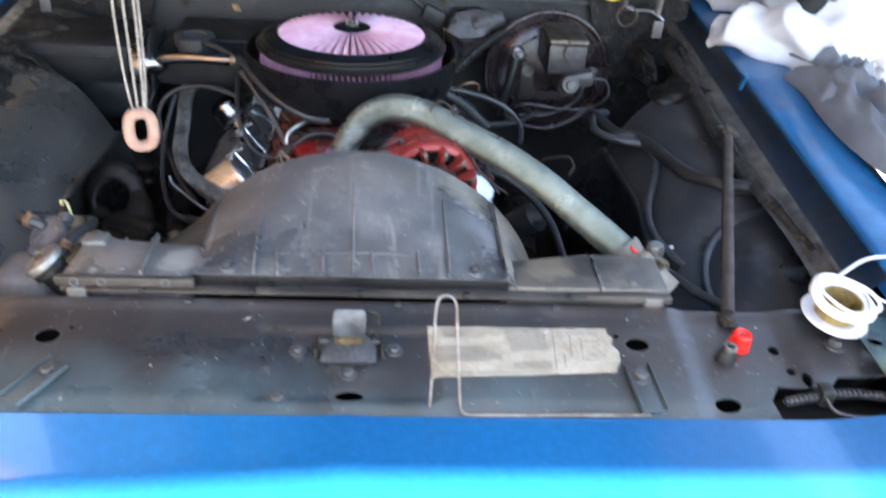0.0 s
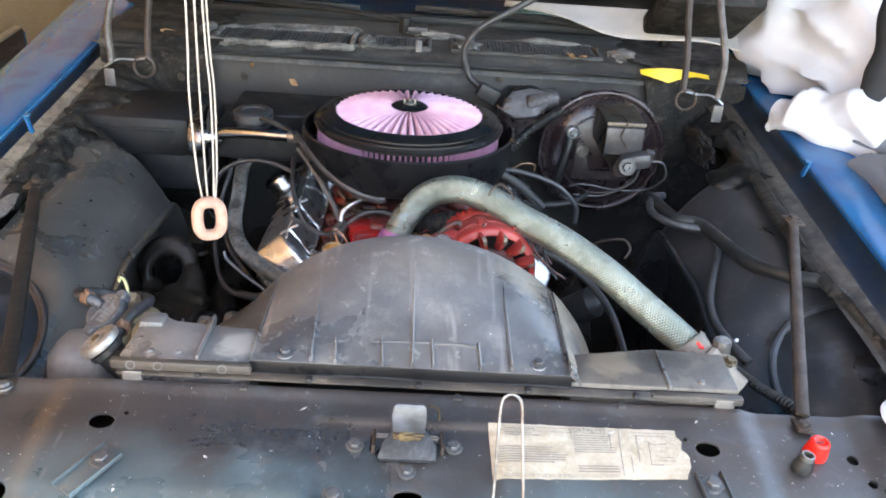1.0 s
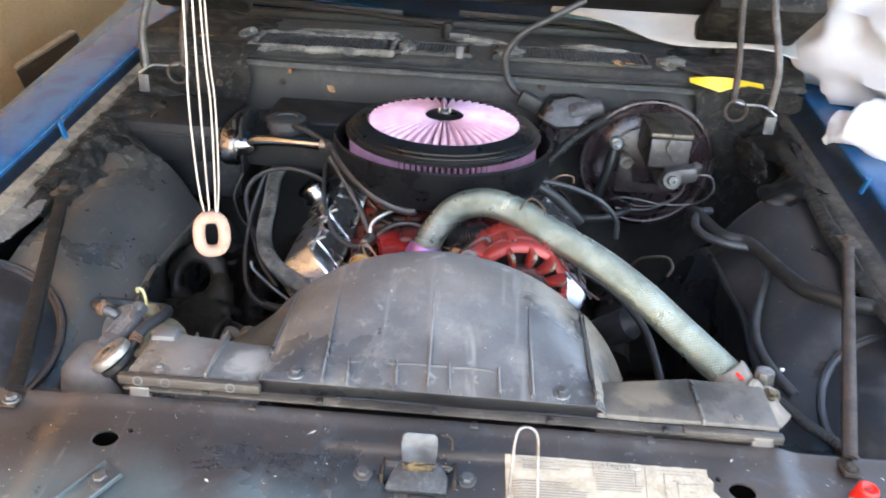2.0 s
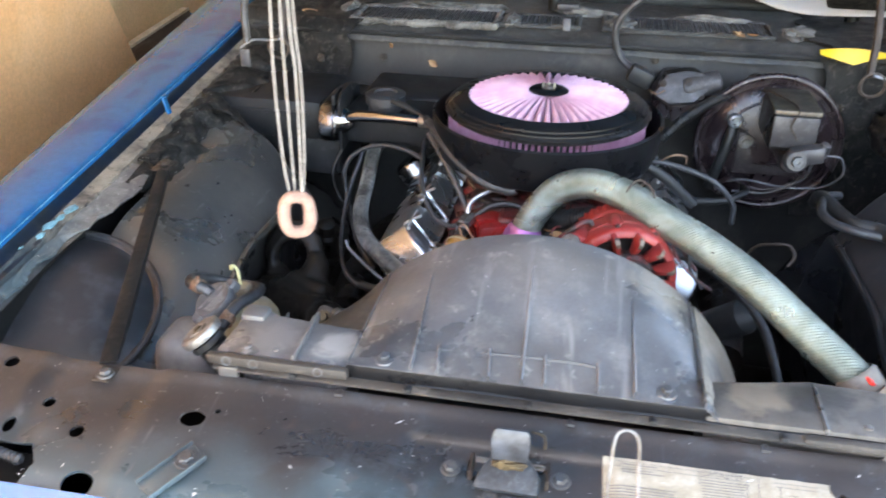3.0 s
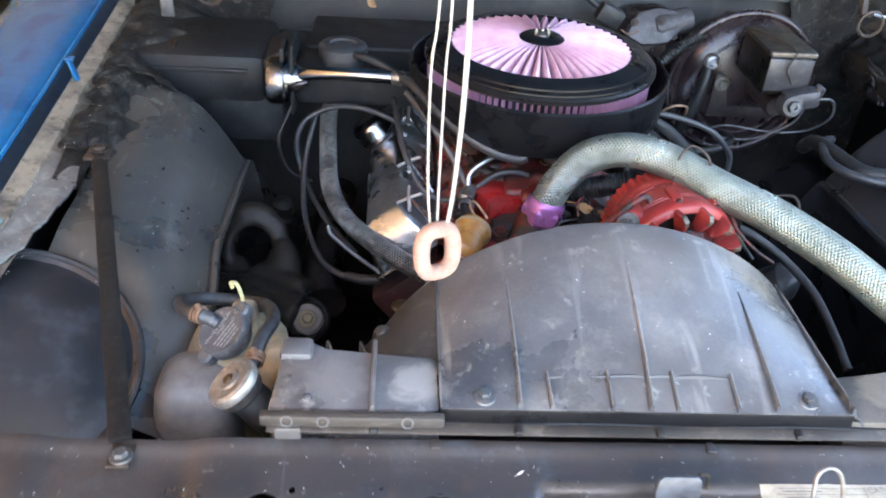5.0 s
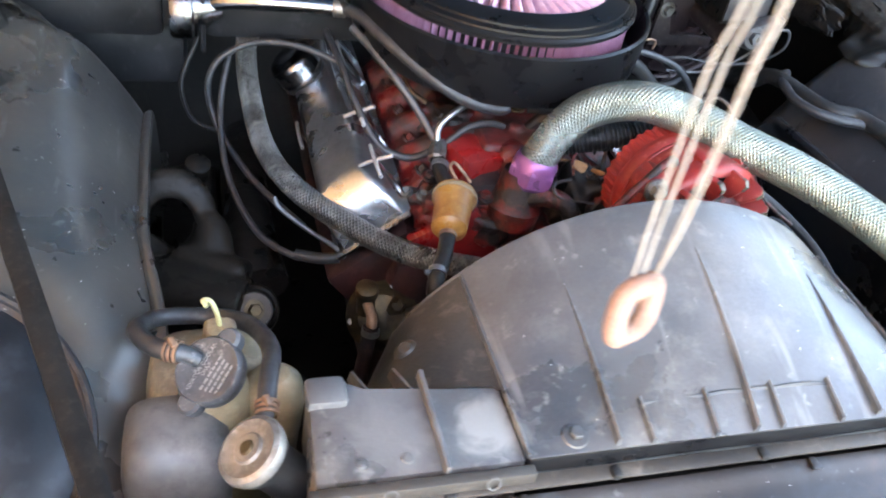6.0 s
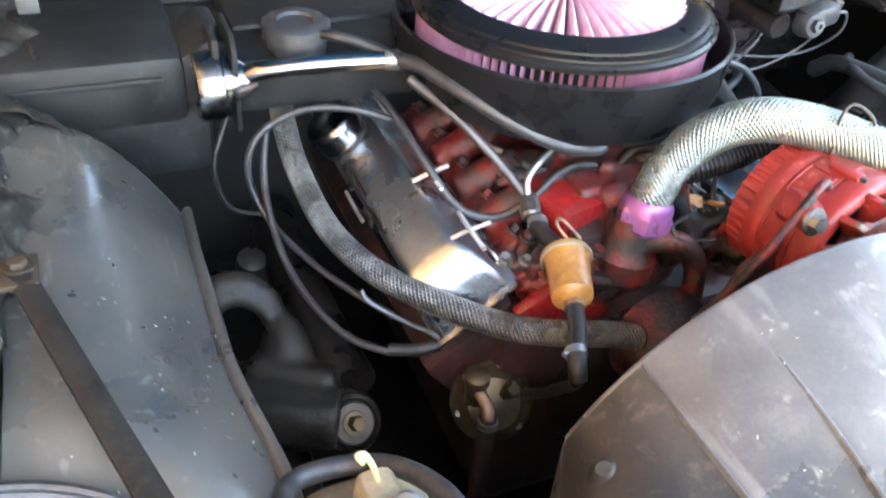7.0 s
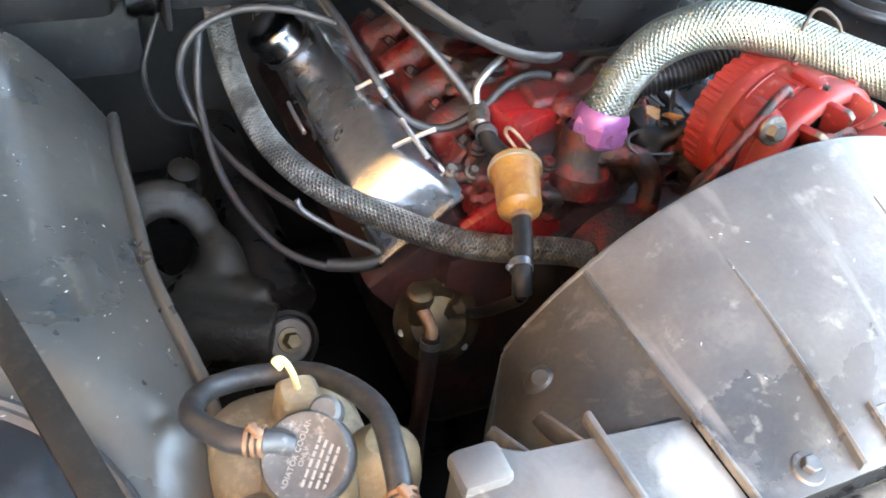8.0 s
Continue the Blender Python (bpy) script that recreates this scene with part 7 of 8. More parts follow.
part("clamp", lathe([(0.0095, -0.004), (0.0112, -0.004), (0.0112, 0.004), (0.0095, 0.004)], (-0.187, 1.186, 0.925), FA, 20), ZINC, fuel)
part("clamp_screw", lathe([(0, 0.004), (0.003, 0.004), (0.003, -0.004), (0, -0.004)], (-0.198, 1.186, 0.928), (1, 0.2, 0), 10), ZINC, fuel)
part("clamp", lathe([(0.0095, -0.003), (0.0108, -0.003), (0.0108, 0.003), (0.0095, 0.003)], FC - FA * 0.040, FA, 20), COPPER, fuel)
part("clamp", lathe([(0.010, -0.004), (0.0118, -0.004), (0.0118, 0.004), (0.010, 0.004)], (-0.147, 1.352, 0.955), FA, 20), ZINC, fuel)
part("wire_clip", tube([FC + Vector((0.012, 0.03, 0.022)), FC + Vector((0.004, 0.045, 0.034)), FC + Vector((0.012, 0.05, 0.036)), FC + Vector((0.03, 0.035, 0.018))], 0.002, 6, 6), COPPER, fuel)
tee = thing("fuel_tee", (-0.144, 1.383, 0.961), "steel fuel tee with a bare line and a bright elbow", "pipe fitting")
part("body", lathe([(0.007, -0.018), (0.011, -0.016), (0.0125, 0.0), (0.010, 0.016), (0.006, 0.02)], (-0.1445, 1.378, 0.961), FA, 8), STEEL, tee, angle=20)
part("line", tube([(-0.144, 1.392, 0.967), (-0.17, 1.43, 1.0), (-0.204, 1.47, 1.035), (-0.24, 1.52, 1.06)], 0.0055, 10, 6), CAST, tee)
part("elbow", tube([(-0.144, 1.386, 0.966), (-0.142, 1.395, 0.985), (-0.128, 1.403, 0.998), (-0.104, 1.415, 1.008), (-0.09, 1.425, 1.012)], 0.0042, 10, 8), ZINC, tee)
part("elbow_nut", lathe([(0.007, -0.006), (0.007, 0.006), (0.003, 0.007)], (-0.101, 1.417, 1.009), (0.8, 0.5, 0.2), 6), BRASS, tee)
pump = thing("fuel_pump", (-0.22, 1.28, 0.77), "dirty brass fuel pump low on the engine", "fuel pump")
part("bowl", lathe([(0.02, -0.03), (0.04, -0.025), (0.046, -0.004), (0.048, 0.004), (0.042, 0.01), (0.03, 0.026), (0.012, 0.03), (0, 0.031)], (-0.213, 1.285, 0.765), (-0.25, -0.75, 0.6), 32), BRASS, pump)
PA = Vector((-0.25, -0.75, 0.6)).normalized()
for k in range(6):
    q = Vector((-0.213, 1.285, 0.765)) + axis_to(PA) @ Vector((0.041 * math.cos(k * math.pi / 3), 0.041 * math.sin(k * math.pi / 3), 0.008))
    hex_bolt(q, 0.0045, 0.005, PA, pump, STEEL, washer=False, name="screw")
part("port", lathe([(0.008, -0.02), (0.008, 0.0), (0.0105, 0.002), (0.0105, 0.010), (0.008, 0.013), (0, 0.014)], (-0.205, 1.262, 0.80), (0.1, -0.5, 0.8), 6), BRASS, pump)
part("hose_clamp", lathe([(0.0102, -0.004), (0.0118, -0.004), (0.0118, 0.004), (0.0102, 0.004)], (-0.2375, 1.244, 0.778), (-0.1, -0.25, -1), 18), ZINC, pump)
part("port", lathe([(0.012, -0.03), (0.012, 0.0), (0.0145, 0.002), (0.0145, 0.014), (0.011, 0.017), (0, 0.018)], (-0.240, 1.276, 0.812), (-0.05, -0.1, 1), 18), BRASS, pump)
part("nipple", tube([(-0.24, 1.268, 0.806), (-0.236, 1.252, 0.795), (-0.237, 1.245, 0.782)], 0.007, 10, 5), COPPER, pump)
part("inlet_pipe", tube([(-0.207, 1.27, 0.79), (-0.207, 1.262, 0.81), (-0.206, 1.258, 0.826)], 0.004, 8, 5), BRASS, pump)
part("outlet_pipe", tube([(-0.185, 1.262, 0.79), (-0.19, 1.225, 0.83), (-0.187, 1.195, 0.868), (-0.188, 1.175, 0.895), (-0.19, 1.17, 0.91)], 0.006, 10, 8), OILY, pump)
part("feed_hose", tube([(-0.237, 1.246, 0.785), (-0.243, 1.235, 0.74), (-0.25, 1.225, 0.66), (-0.255, 1.21, 0.55), (-0.26, 1.2, 0.42)], 0.010, 12, 8), MAROON, pump, "dark red fuel hose")


def lead(name, pts, r, material, text, category, group="", rib_=0.0, pitch=0.006):
    return solo(name, tube(pts, r, 10, 8, rib=rib_, pitch=pitch), material, text, category, group)


lead("spark_lead", [(-0.052, 1.40, 0.985), (-0.075, 1.40, 0.99), (-0.105, 1.395, 0.985), (-0.135, 1.39, 0.963), (-0.172, 1.40, 0.937), (-0.212, 1.42, 0.945), (-0.240, 1.46, 0.985), (-0.252, 1.52, 1.01), (-0.262, 1.60, 1.02)], 0.0048, RUBBER_GREY, "grey-blue spark plug lead looped over the valve cover", "spark lead", "spark leads")
lead("spark_lead", [(-0.253, 1.54, 1.0), (-0.30, 1.56, 1.01), (-0.352, 1.575, 1.007), (-0.40, 1.575, 0.985), (-0.42, 1.568, 0.95), (-0.415, 1.56, 0.905), (-0.395, 1.52, 0.875), (-0.36, 1.44, 0.865), (-0.31, 1.36, 0.858)], 0.0045, RUBBER_GREY, "grey spark plug lead in a wide loop", "spark lead", "spark leads")
lead("spark_lead", [(-0.39, 1.60, 0.98), (-0.405, 1.55, 0.92), (-0.40, 1.47, 0.865), (-0.37, 1.38, 0.84), (-0.33, 1.33, 0.838), (-0.29, 1.315, 0.84)], 0.0045, RUBBER_GREY, "grey spark plug lead with a boot at its end", "spark lead", "spark leads")
lead("plug_boot", [(-0.325, 1.328, 0.84), (-0.295, 1.316, 0.842), (-0.272, 1.312, 0.846)], 0.0075, RUBBER, "black rubber spark plug boot", "plug boot")
lead("dipstick_tube", [(-0.352, 1.345, 0.918), (-0.345, 1.338, 0.905), (-0.31, 1.325, 0.88), (-0.28, 1.318, 0.86), (-0.265, 1.312, 0.845)], 0.003, CAST, "thin steel dipstick tube", "dipstick")
lead("breather_hose", [(-0.25, 1.541, 1.076), (-0.232, 1.51, 1.079), (-0.205, 1.455, 1.072), (-0.16, 1.41, 1.05), (-0.115, 1.385, 1.032), (-0.075, 1.378, 1.024), (-0.062, 1.378, 1.028)], 0.0085, RUBBER_GREY, "grey rubber breather hose to the carburettor", "hose")
lead("vacuum_tube", [(-0.345, 1.60, 1.09), (-0.31, 1.575, 1.095), (-0.27, 1.555, 1.085), (-0.235, 1.52, 1.078)], 0.006, RUBBER, "thin black vacuum tube from the round cap", "tube")
lead("thin_cable", [(-0.43, 1.62, 0.99), (-0.455, 1.60, 0.93), (-0.44, 1.60, 0.87), (-0.40, 1.60, 0.85)], 0.003, RUBBER, "thin dark cable by the heater duct", "cable")
lead("manifold_pipe", [(-0.03, 1.39, 1.02), (0.01, 1.38, 1.025), (0.04, 1.385, 1.04)], 0.0075, RUBBER, "short black pipe under the air cleaner", "pipe")
lead("alternator_loom", [(0.0, 1.35, 0.99), (0.05, 1.335, 1.008), (0.09, 1.33, 1.02), (0.13, 1.33, 1.036), (0.17, 1.34, 1.03)], 0.017, RUBBER, "black corrugated loom behind the alternator", "cable loom", rib_=0.002, pitch=0.005)

# control arm
arm = thing("control_arm", (-0.43, 1.34, 0.8), "greasy cast iron upper control arm with a bolt", "control arm")
ARM_IRON = mat("brown_greasy_iron", (0.012, 0.0105, 0.009), (0.021, 0.0175, 0.0145), (0.006, 0.0055, 0.005), rough=0.26, rough2=0.42, scale=16, fine=140, bump=0.35, spec=0.13, soft=(0.55, 0.75), warp=0.5)
fused("casting", [tube([(-0.474 + 0.043 * math.cos(a), 1.405 + 0.024 * math.sin(a), 0.842 + 0.046 * math.sin(a)) for a in np.linspace(0, 2 * math.pi, 25)[:-1]], 0.0155, 14, 3, closed=True),
                  tube([(-0.474 + 0.040 * math.cos(a), 1.392 + 0.024 * math.sin(a), 0.836 + 0.043 * math.sin(a)) for a in np.linspace(0, 2 * math.pi, 25)[:-1]], 0.010, 14, 3, closed=True),
                  tube([(-0.52, 1.36, 0.775), (-0.47, 1.335, 0.785), (-0.42, 1.31, 0.787), (-0.388, 1.293, 0.787)], lambda k: 0.042 - 0.006 * k, 24, 6),
                  rbox((0.10, 0.05, 0.03), (-0.425, 1.352, 0.812), 0.012, Euler((radians(-32), 0, radians(-30))).to_matrix()),
                  tube([(-0.431, 1.40, 0.85), (-0.425, 1.385, 0.832), (-0.430, 1.365, 0.805), (-0.44, 1.345, 0.78)], lambda k: 0.016 + 0.028 * k, 16, 5),
                  tube([(-0.505, 1.392, 0.815), (-0.49, 1.375, 0.795), (-0.475, 1.36, 0.775)], lambda k: 0.018 + 0.014 * k, 16, 5)], ARM_IRON, arm, 0.004, 5)
part("bush", lathe([(0, 0.010), (0.016, 0.010), (0.018, 0.006), (0.024, 0.006), (0.027, 0.010), (0.031, 0.008), (0.034, 0.0), (0.035, -0.02), (0, -0.02)], (-0.380, 1.287, 0.786), (0.1, -0.75, 0.65), 32), GREASE_SHADE, arm)
part("washer", lathe([(0, 0.002), (0.0215, 0.002), (0.0225, -0.002), (0, -0.002)], (-0.3795, 1.2805, 0.7925), (0.1, -0.75, 0.65), 28), RUST, arm)
hex_bolt((-0.379, 1.279, 0.794), 0.0085, 0.016, (0.1, -0.75, 0.65), arm, BRASS)
part("shock_top", lathe([(0.02, -0.05), (0.022, 0), (0.017, 0.006), (0.017, 0.03), (0.01, 0.034), (0, 0.035)], (-0.44, 1.50, 0.84), (0.1, -0.3, 1), 20), GREASE_SHADE, arm)
part("frame_rail", rbox((0.09, 0.9, 0.12), (-0.45, 1.35, 0.60), 0.01), OILY, arm)
solo("engine_crossmember", rbox((1.2, 0.9, 0.05), (0, 1.35, 0.42), 0.01), OILY, "oily black crossmember far below the engine", "crossmember", kind="structure")

# ---- right-hand side: leads, filter, looms ----
lead("wiring_loom", [(0.47, 1.60, 0.955), (0.468, 1.555, 0.985), (0.49, 1.447, 0.99), (0.528, 1.42, 0.992), (0.547, 1.37, 0.992), (0.557, 1.292, 0.999), (0.575, 1.23, 1.004), (0.613, 1.184, 1.013), (0.648, 1.159, 1.02)], 0.0125, RUBBER, "thick taped black wiring loom across the inner fender", "cable loom", "looms")
lead("wiring_loom", [(0.648, 1.159, 1.02), (0.668, 1.12, 1.019), (0.682, 1.06, 1.012), (0.689, 1.01, 1.004), (0.70, 0.93, 0.985)], 0.009, RUBBER_GREY, "corrugated grey-black wiring loom along the gutter", "cable loom", "looms", 0.0028, 0.008)
lead("battery_cable", [(0.50, 1.57, 0.985), (0.472, 1.545, 0.99), (0.452, 1.484, 0.99), (0.462, 1.44, 0.99), (0.495, 1.412, 0.99), (0.540, 1.395, 0.987), (0.540, 1.325, 0.981), (0.512, 1.25, 0.962), (0.494, 1.193, 0.949), (0.488, 1.137, 0.944), (0.494, 1.08, 0.943), (0.513, 1.041, 0.934)], 0.0075, RUBBER_GREY, "grey battery cable hanging down the inner fender", "cable")
lead("lamp_loom", [(0.45, 1.08, 0.93), (0.474, 1.05, 0.928), (0.49, 1.01, 0.935), (0.50, 0.96, 0.945), (0.52, 0.91, 0.955), (0.54, 0.87, 0.95)], 0.008, RUBBER, "corrugated black loom beside the radiator", "cable loom", "looms", 0.0015, 0.006)
lead("heater_cable", [(0.185, 1.73, 1.0), (0.237, 1.75, 1.05), (0.30, 1.78, 1.085), (0.36, 1.82, 1.09)], 0.011, RUBBER, "ribbed black tube behind the air cleaner", "tube", "", 0.002, 0.006)
lead("vacuum_hose", [(0.15, 1.50, 1.04), (0.19, 1.51, 1.015), (0.245, 1.52, 0.965)], 0.010, RUBBER, "short black vacuum hose", "hose")
lead("ignition_lead", [(0.15, 1.55, 1.03), (0.189, 1.55, 1.028), (0.242, 1.55, 1.015), (0.285, 1.55, 0.995), (0.318, 1.55, 0.958), (0.322, 1.55, 0.92)], 0.005, RUBBER_GREY, "curved grey ignition lead", "ignition lead")
lead("vacuum_hose", [(0.20, 1.60, 0.935), (0.297, 1.60, 0.94), (0.349, 1.63, 0.948), (0.36, 1.70, 0.93)], 0.007, RUBBER, "black vacuum hose toward the brake booster", "hose")
lead("copper_wire", [(0.178, 1.55, 1.03), (0.20, 1.54, 1.048), (0.222, 1.545, 1.045), (0.225, 1.55, 1.03)], 0.0018, COPPER, "small loop of orange wire", "wire")
lead("hose_tie", [(0.108, 1.232, 1.075), (0.112, 1.24, 1.105), (0.128, 1.245, 1.120), (0.148, 1.232, 1.108), (0.15, 1.212, 1.08), (0.165, 1.192, 1.05), (0.195, 1.175, 1.02)], 0.0018, RUST, "thin brown wire looped over the braided hose", "wire")
lead("sensor_wire", [(0.12, 1.27, 1.10), (0.16, 1.25, 1.06), (0.20, 1.235, 1.02), (0.225, 1.225, 0.99)], 0.0025, RED_OILY, "thin reddish wire beside the alternator", "wire")
lead("alternator_cable", [(0.19, 1.26, 1.0), (0.24, 1.255, 0.985), (0.293, 1.235, 0.955), (0.325, 1.19, 0.93), (0.338, 1.14, 0.905), (0.345, 1.09, 0.88)], 0.0065, RUBBER, "black alternator cable running down past the hose", "cable")
lead("bare_hook", [(0.318, 1.50, 0.775), (0.335, 1.50, 0.85), (0.36, 1.50, 0.90), (0.385, 1.48, 0.92), (0.41, 1.47, 0.925), (0.42, 1.46, 0.91), (0.41, 1.45, 0.895)], 0.003, RUST, "bent rusty metal hook", "hook")
lead("sensor_wire", [(0.148, 1.225, 1.10), (0.165, 1.215, 1.085), (0.178, 1.20, 1.055), (0.19, 1.185, 1.03), (0.215, 1.17, 1.01), (0.24, 1.165, 0.995)], 0.0022, RED_OILY, "thin purple-red wire hanging by the hose", "wire")
lead("sensor_wire", [(0.155, 1.25, 1.075), (0.185, 1.235, 1.06), (0.205, 1.225, 1.03), (0.215, 1.22, 0.995), (0.235, 1.21, 0.97)], 0.0026, RUBBER, "thin black wire hanging by the hose", "wire")
coil = thing("ignition_coil", (0.26, 1.22, 0.9), "dark ignition coil with pale leads low beside the hose", "ignition coil")
part("can", lathe([(0, -0.05), (0.026, -0.05), (0.028, 0.04), (0.02, 0.05), (0.008, 0.06), (0, 0.06)], (0.285, 1.26, 0.885), (0.5, -0.3, 0.5), 24), RUBBER, coil)
solo("fender_screw", lathe([(0, 0.003), (0.0035, 0.002), (0.004, 0)], (0.508, 1.09, 0.942), (-0.3, -0.3, 0.9), 12), WHITE_PLASTIC, "tiny pale screw on the inner fender", "screw")


# ---- cloths, flaps and litter ----
def heap(name, centre, radii, material, text, category, seed, fold=0.16, floor=None, group="", freq=1.0):
    """A heap of cloth: a rounded lump pushed into ridged folds, flattened where it lies on something."""
    bm = bmesh.new()
    nu, nv = 110, 56
    rows = []
    for j in range(nv + 1):
        th = math.pi * j / nv
        row = []
        for i in range(nu):
            ph = 2 * math.pi * i / nu
            d = Vector((math.sin(th) * math.cos(ph), math.sin(th) * math.sin(ph), math.cos(th)))
            q = d * 1.6 * freq + Vector((seed, seed * 0.7, 0))
            w = Vector((noise.noise(q * 1.3 + Vector((5, 0, 0))), noise.noise(q * 1.3 + Vector((0, 7, 0))), noise.noise(q * 1.3))) * 0.9
            r = 1 + fold * (1 - 2 * abs(noise.noise(q * 1.3 + w))) ** 2 + fold * 0.5 * noise.noise(q * 2.3 + w) + fold * 0.22 * noise.noise(q * 5 + w * 2)
            p = Vector((d.x * radii[0], d.y * radii[1], d.z * radii[2])) * r + Vector(centre)
            if floor:
                p.z = max(p.z, floor(p.x, p.y))
            row.append(bm.verts.new(p))
        rows.append(row)
    for a, b in zip(rows, rows[1:]):
        for i in range(nu):
            bm.faces.new((a[i], a[(i + 1) % nu], b[(i + 1) % nu], b[i]))
    bmesh.ops.remove_doubles(bm, verts=bm.verts, dist=1e-5)
    return solo(name, bm, material, text, category, group, angle=80)


def fender_top(x, y):
    xo, z = outer_x(y), edge_z(y)
    return z + 0.004 if x < xo else z + 0.004 - 0.9 * (x - xo)


sheet_heap = heap("white_sheet", (1.145, 2.03, 1.235), (0.36, 0.40, 0.25), WHITE_CLOTH, "crumpled white cotton sheet heaped on the blue fender", "sheet", 3.1, 0.16, fender_top, freq=0.8)
fold_bm = tube([(0.765, 1.72, 1.13), (0.81, 1.64, 1.137), (0.87, 1.60, 1.155), (0.94, 1.585, 1.172), (1.02, 1.60, 1.175), (1.12, 1.65, 1.14), (1.2, 1.75, 1.06)], lambda k: 0.036 + 0.020 * math.sin(math.pi * k) + 0.004 * math.sin(k * 13), 28, 14)
fold_bm.normal_update()
for v in fold_bm.verts:
    q = Vector((v.co.x * 9, v.co.y * 9, v.co.z * 16))
    v.co += v.normal * (0.026 * (1 - 2.4 * abs(noise.noise(q))) + 0.010 * (1 - 2 * abs(noise.noise(q * 2.3))) - 0.012)
part("fold", fold_bm, WHITE_CLOTH, sheet_heap, angle=80)
jacket = thing("charcoal_jacket", (0.9, 1.62, 1.12), "charcoal cloth jacket pushed against the white sheet", "jacket")
part("sleeve", tube([(0.835, 1.60, 1.195), (0.848, 1.60, 1.175), (0.872, 1.60, 1.19), (0.892, 1.605, 1.24), (0.900, 1.615, 1.30), (0.905, 1.64, 1.38), (0.94, 1.70, 1.43)], lambda k: 0.004 + 0.026 * min(1, k * 2.2) + 0.003 * math.sin(k * 26), 16, 8), BLACK_CLOTH, jacket)
part("body", lump((0.955, 1.64, 1.19), (0.06, 0.07, 0.13), 5.0, 0.3), GREY_GREEN, jacket, "faded grey-green lining")
trousers = thing("grey_trousers", (0.94, 1.3, 1.08), "crumpled grey-blue denim trousers lying over the fender", "trousers")


def trouser_leg(x0, wide, y0, y1, seed, lift):
    """A flattened, folded leg that lies along the fender and hangs over its edge."""
    def f(u, v):
        y = y0 + (y1 - y0) * u + 0.02 * noise.noise((v * 2, seed, u))
        x = x0 + 0.05 * noise.noise((u * 2.2, seed, 1)) + wide * (v - 0.5) * (1 + 0.35 * noise.noise((u * 3, seed, 4)))
        arch = math.sin(math.pi * min(1, max(0, v))) ** 0.6 * math.sin(math.pi * min(0.98, max(0.02, u))) ** 0.35
        q = Vector((u * 2.2 + v * 1.2, v * 3.4 - u * 1.1, seed))
        fold_ = 0.045 * (1 - 2.4 * abs(noise.noise(q * 1.3))) + 0.018 * (1 - 2 * abs(noise.noise(q * 2.4))) + 0.003 * noise.noise(q * 6)
        return (x, y, fender_top(x, y) + lift + arch * (0.036 + fold_))
    return sheet(70, 34, f, 0.004)


part("leg", trouser_leg(0.93, 0.16, 1.02, 1.5, 2.3, 0.002), GREY_CLOTH, trousers, angle=80)
part("leg", trouser_leg(1.0, 0.2, 0.98, 1.46, 7.7, 0.018), GREY_CLOTH, trousers, angle=80)
part("waist", trouser_leg(0.97, 0.2, 1.32, 1.58, 4.1, 0.022), GREY_CLOTH, trousers, angle=80)


def cover_sheet(u, v):
    x = 0.2 + 0.52 * u + 0.12 * v
    y = 2.31 - 0.40 * u ** 0.8 + 0.62 * v
    z = 1.21 + 0.10 * v + 0.32 * v * v + 0.016 * abs(noise.noise((x * 7, y * 9, 2))) + 0.012 * math.sin(u * 9 + v * 3)
    return (x, y, z)


solo("windscreen_cover", sheet(40, 30, cover_sheet, 0.003), COVER_CLOTH, "pale cloth cover hanging over the windscreen and cowl", "cover", angle=80)


def flap(side, y0, y1, seed, wide=0.10, inset=0.055, lift=0.0):
    def f(u, v):
        y = y0 + (y1 - y0) * u
        n1 = noise.noise((u * 4 + seed, v * 2, seed))
        n2 = noise.noise((u * 11 + seed, v * 6, seed * 2))
        x = edge_x(y) - inset - lift * 2.5 * (1 - v) * noise.noise((u * 7 + seed, 5, seed)) - wide * v * (0.6 + 0.5 * noise.noise((u * 3, seed, 1))) - 0.01 * n2 - v * 0.035 * noise.noise((u * 4 + seed, 3, seed)) - v * 0.005 * noise.noise((u * 20 + seed, 8, seed))
        z = edge_z(y) - 0.03 + lift * (1 - v) + 0.006 * n1 + 0.005 * n2 - 0.04 * v ** 2 + 0.004 * math.sin(math.pi * v)
        return (side * x, y, z)
    return sheet(90, 14, f, 0.003)


GUTTER_PLATE = mat("dusty_torn_plate", (0.15, 0.142, 0.13), (0.09, 0.085, 0.08), (0.24, 0.23, 0.21), rough=0.6, rough2=0.75, scale=13, fine=200, bump=0.35, soft=(0.54, 0.72), spread=0.1, warp=0.5)
# Same kind of dark blue tint at the front of the strip.
tint_front(GUTTER_PLATE, (0.022, 0.046, 0.058), 0.99, 1.16, 0.85)
def torn_strip(u, v):
    """A flat strip with a jagged free edge, wider toward the rear."""
    y = 0.93 + 0.37 * u
    wide = 0.010 + 0.040 * smoothstep(0.25, 0.85, u) + 0.010 * noise.noise((u * 9, 2.0, 5.0)) + 0.006 * abs(noise.noise((u * 34, 1.0, 2.0)))
    x = edge_x(y) + 0.013 - 0.034 - wide * v
    return (-x, y, edge_z(y) - 0.027 - 0.008 * v + 0.004 * noise.noise((u * 12, v * 2, 3.0)) + 0.006 * v * noise.noise((u * 7, 4.0, 1.0)))


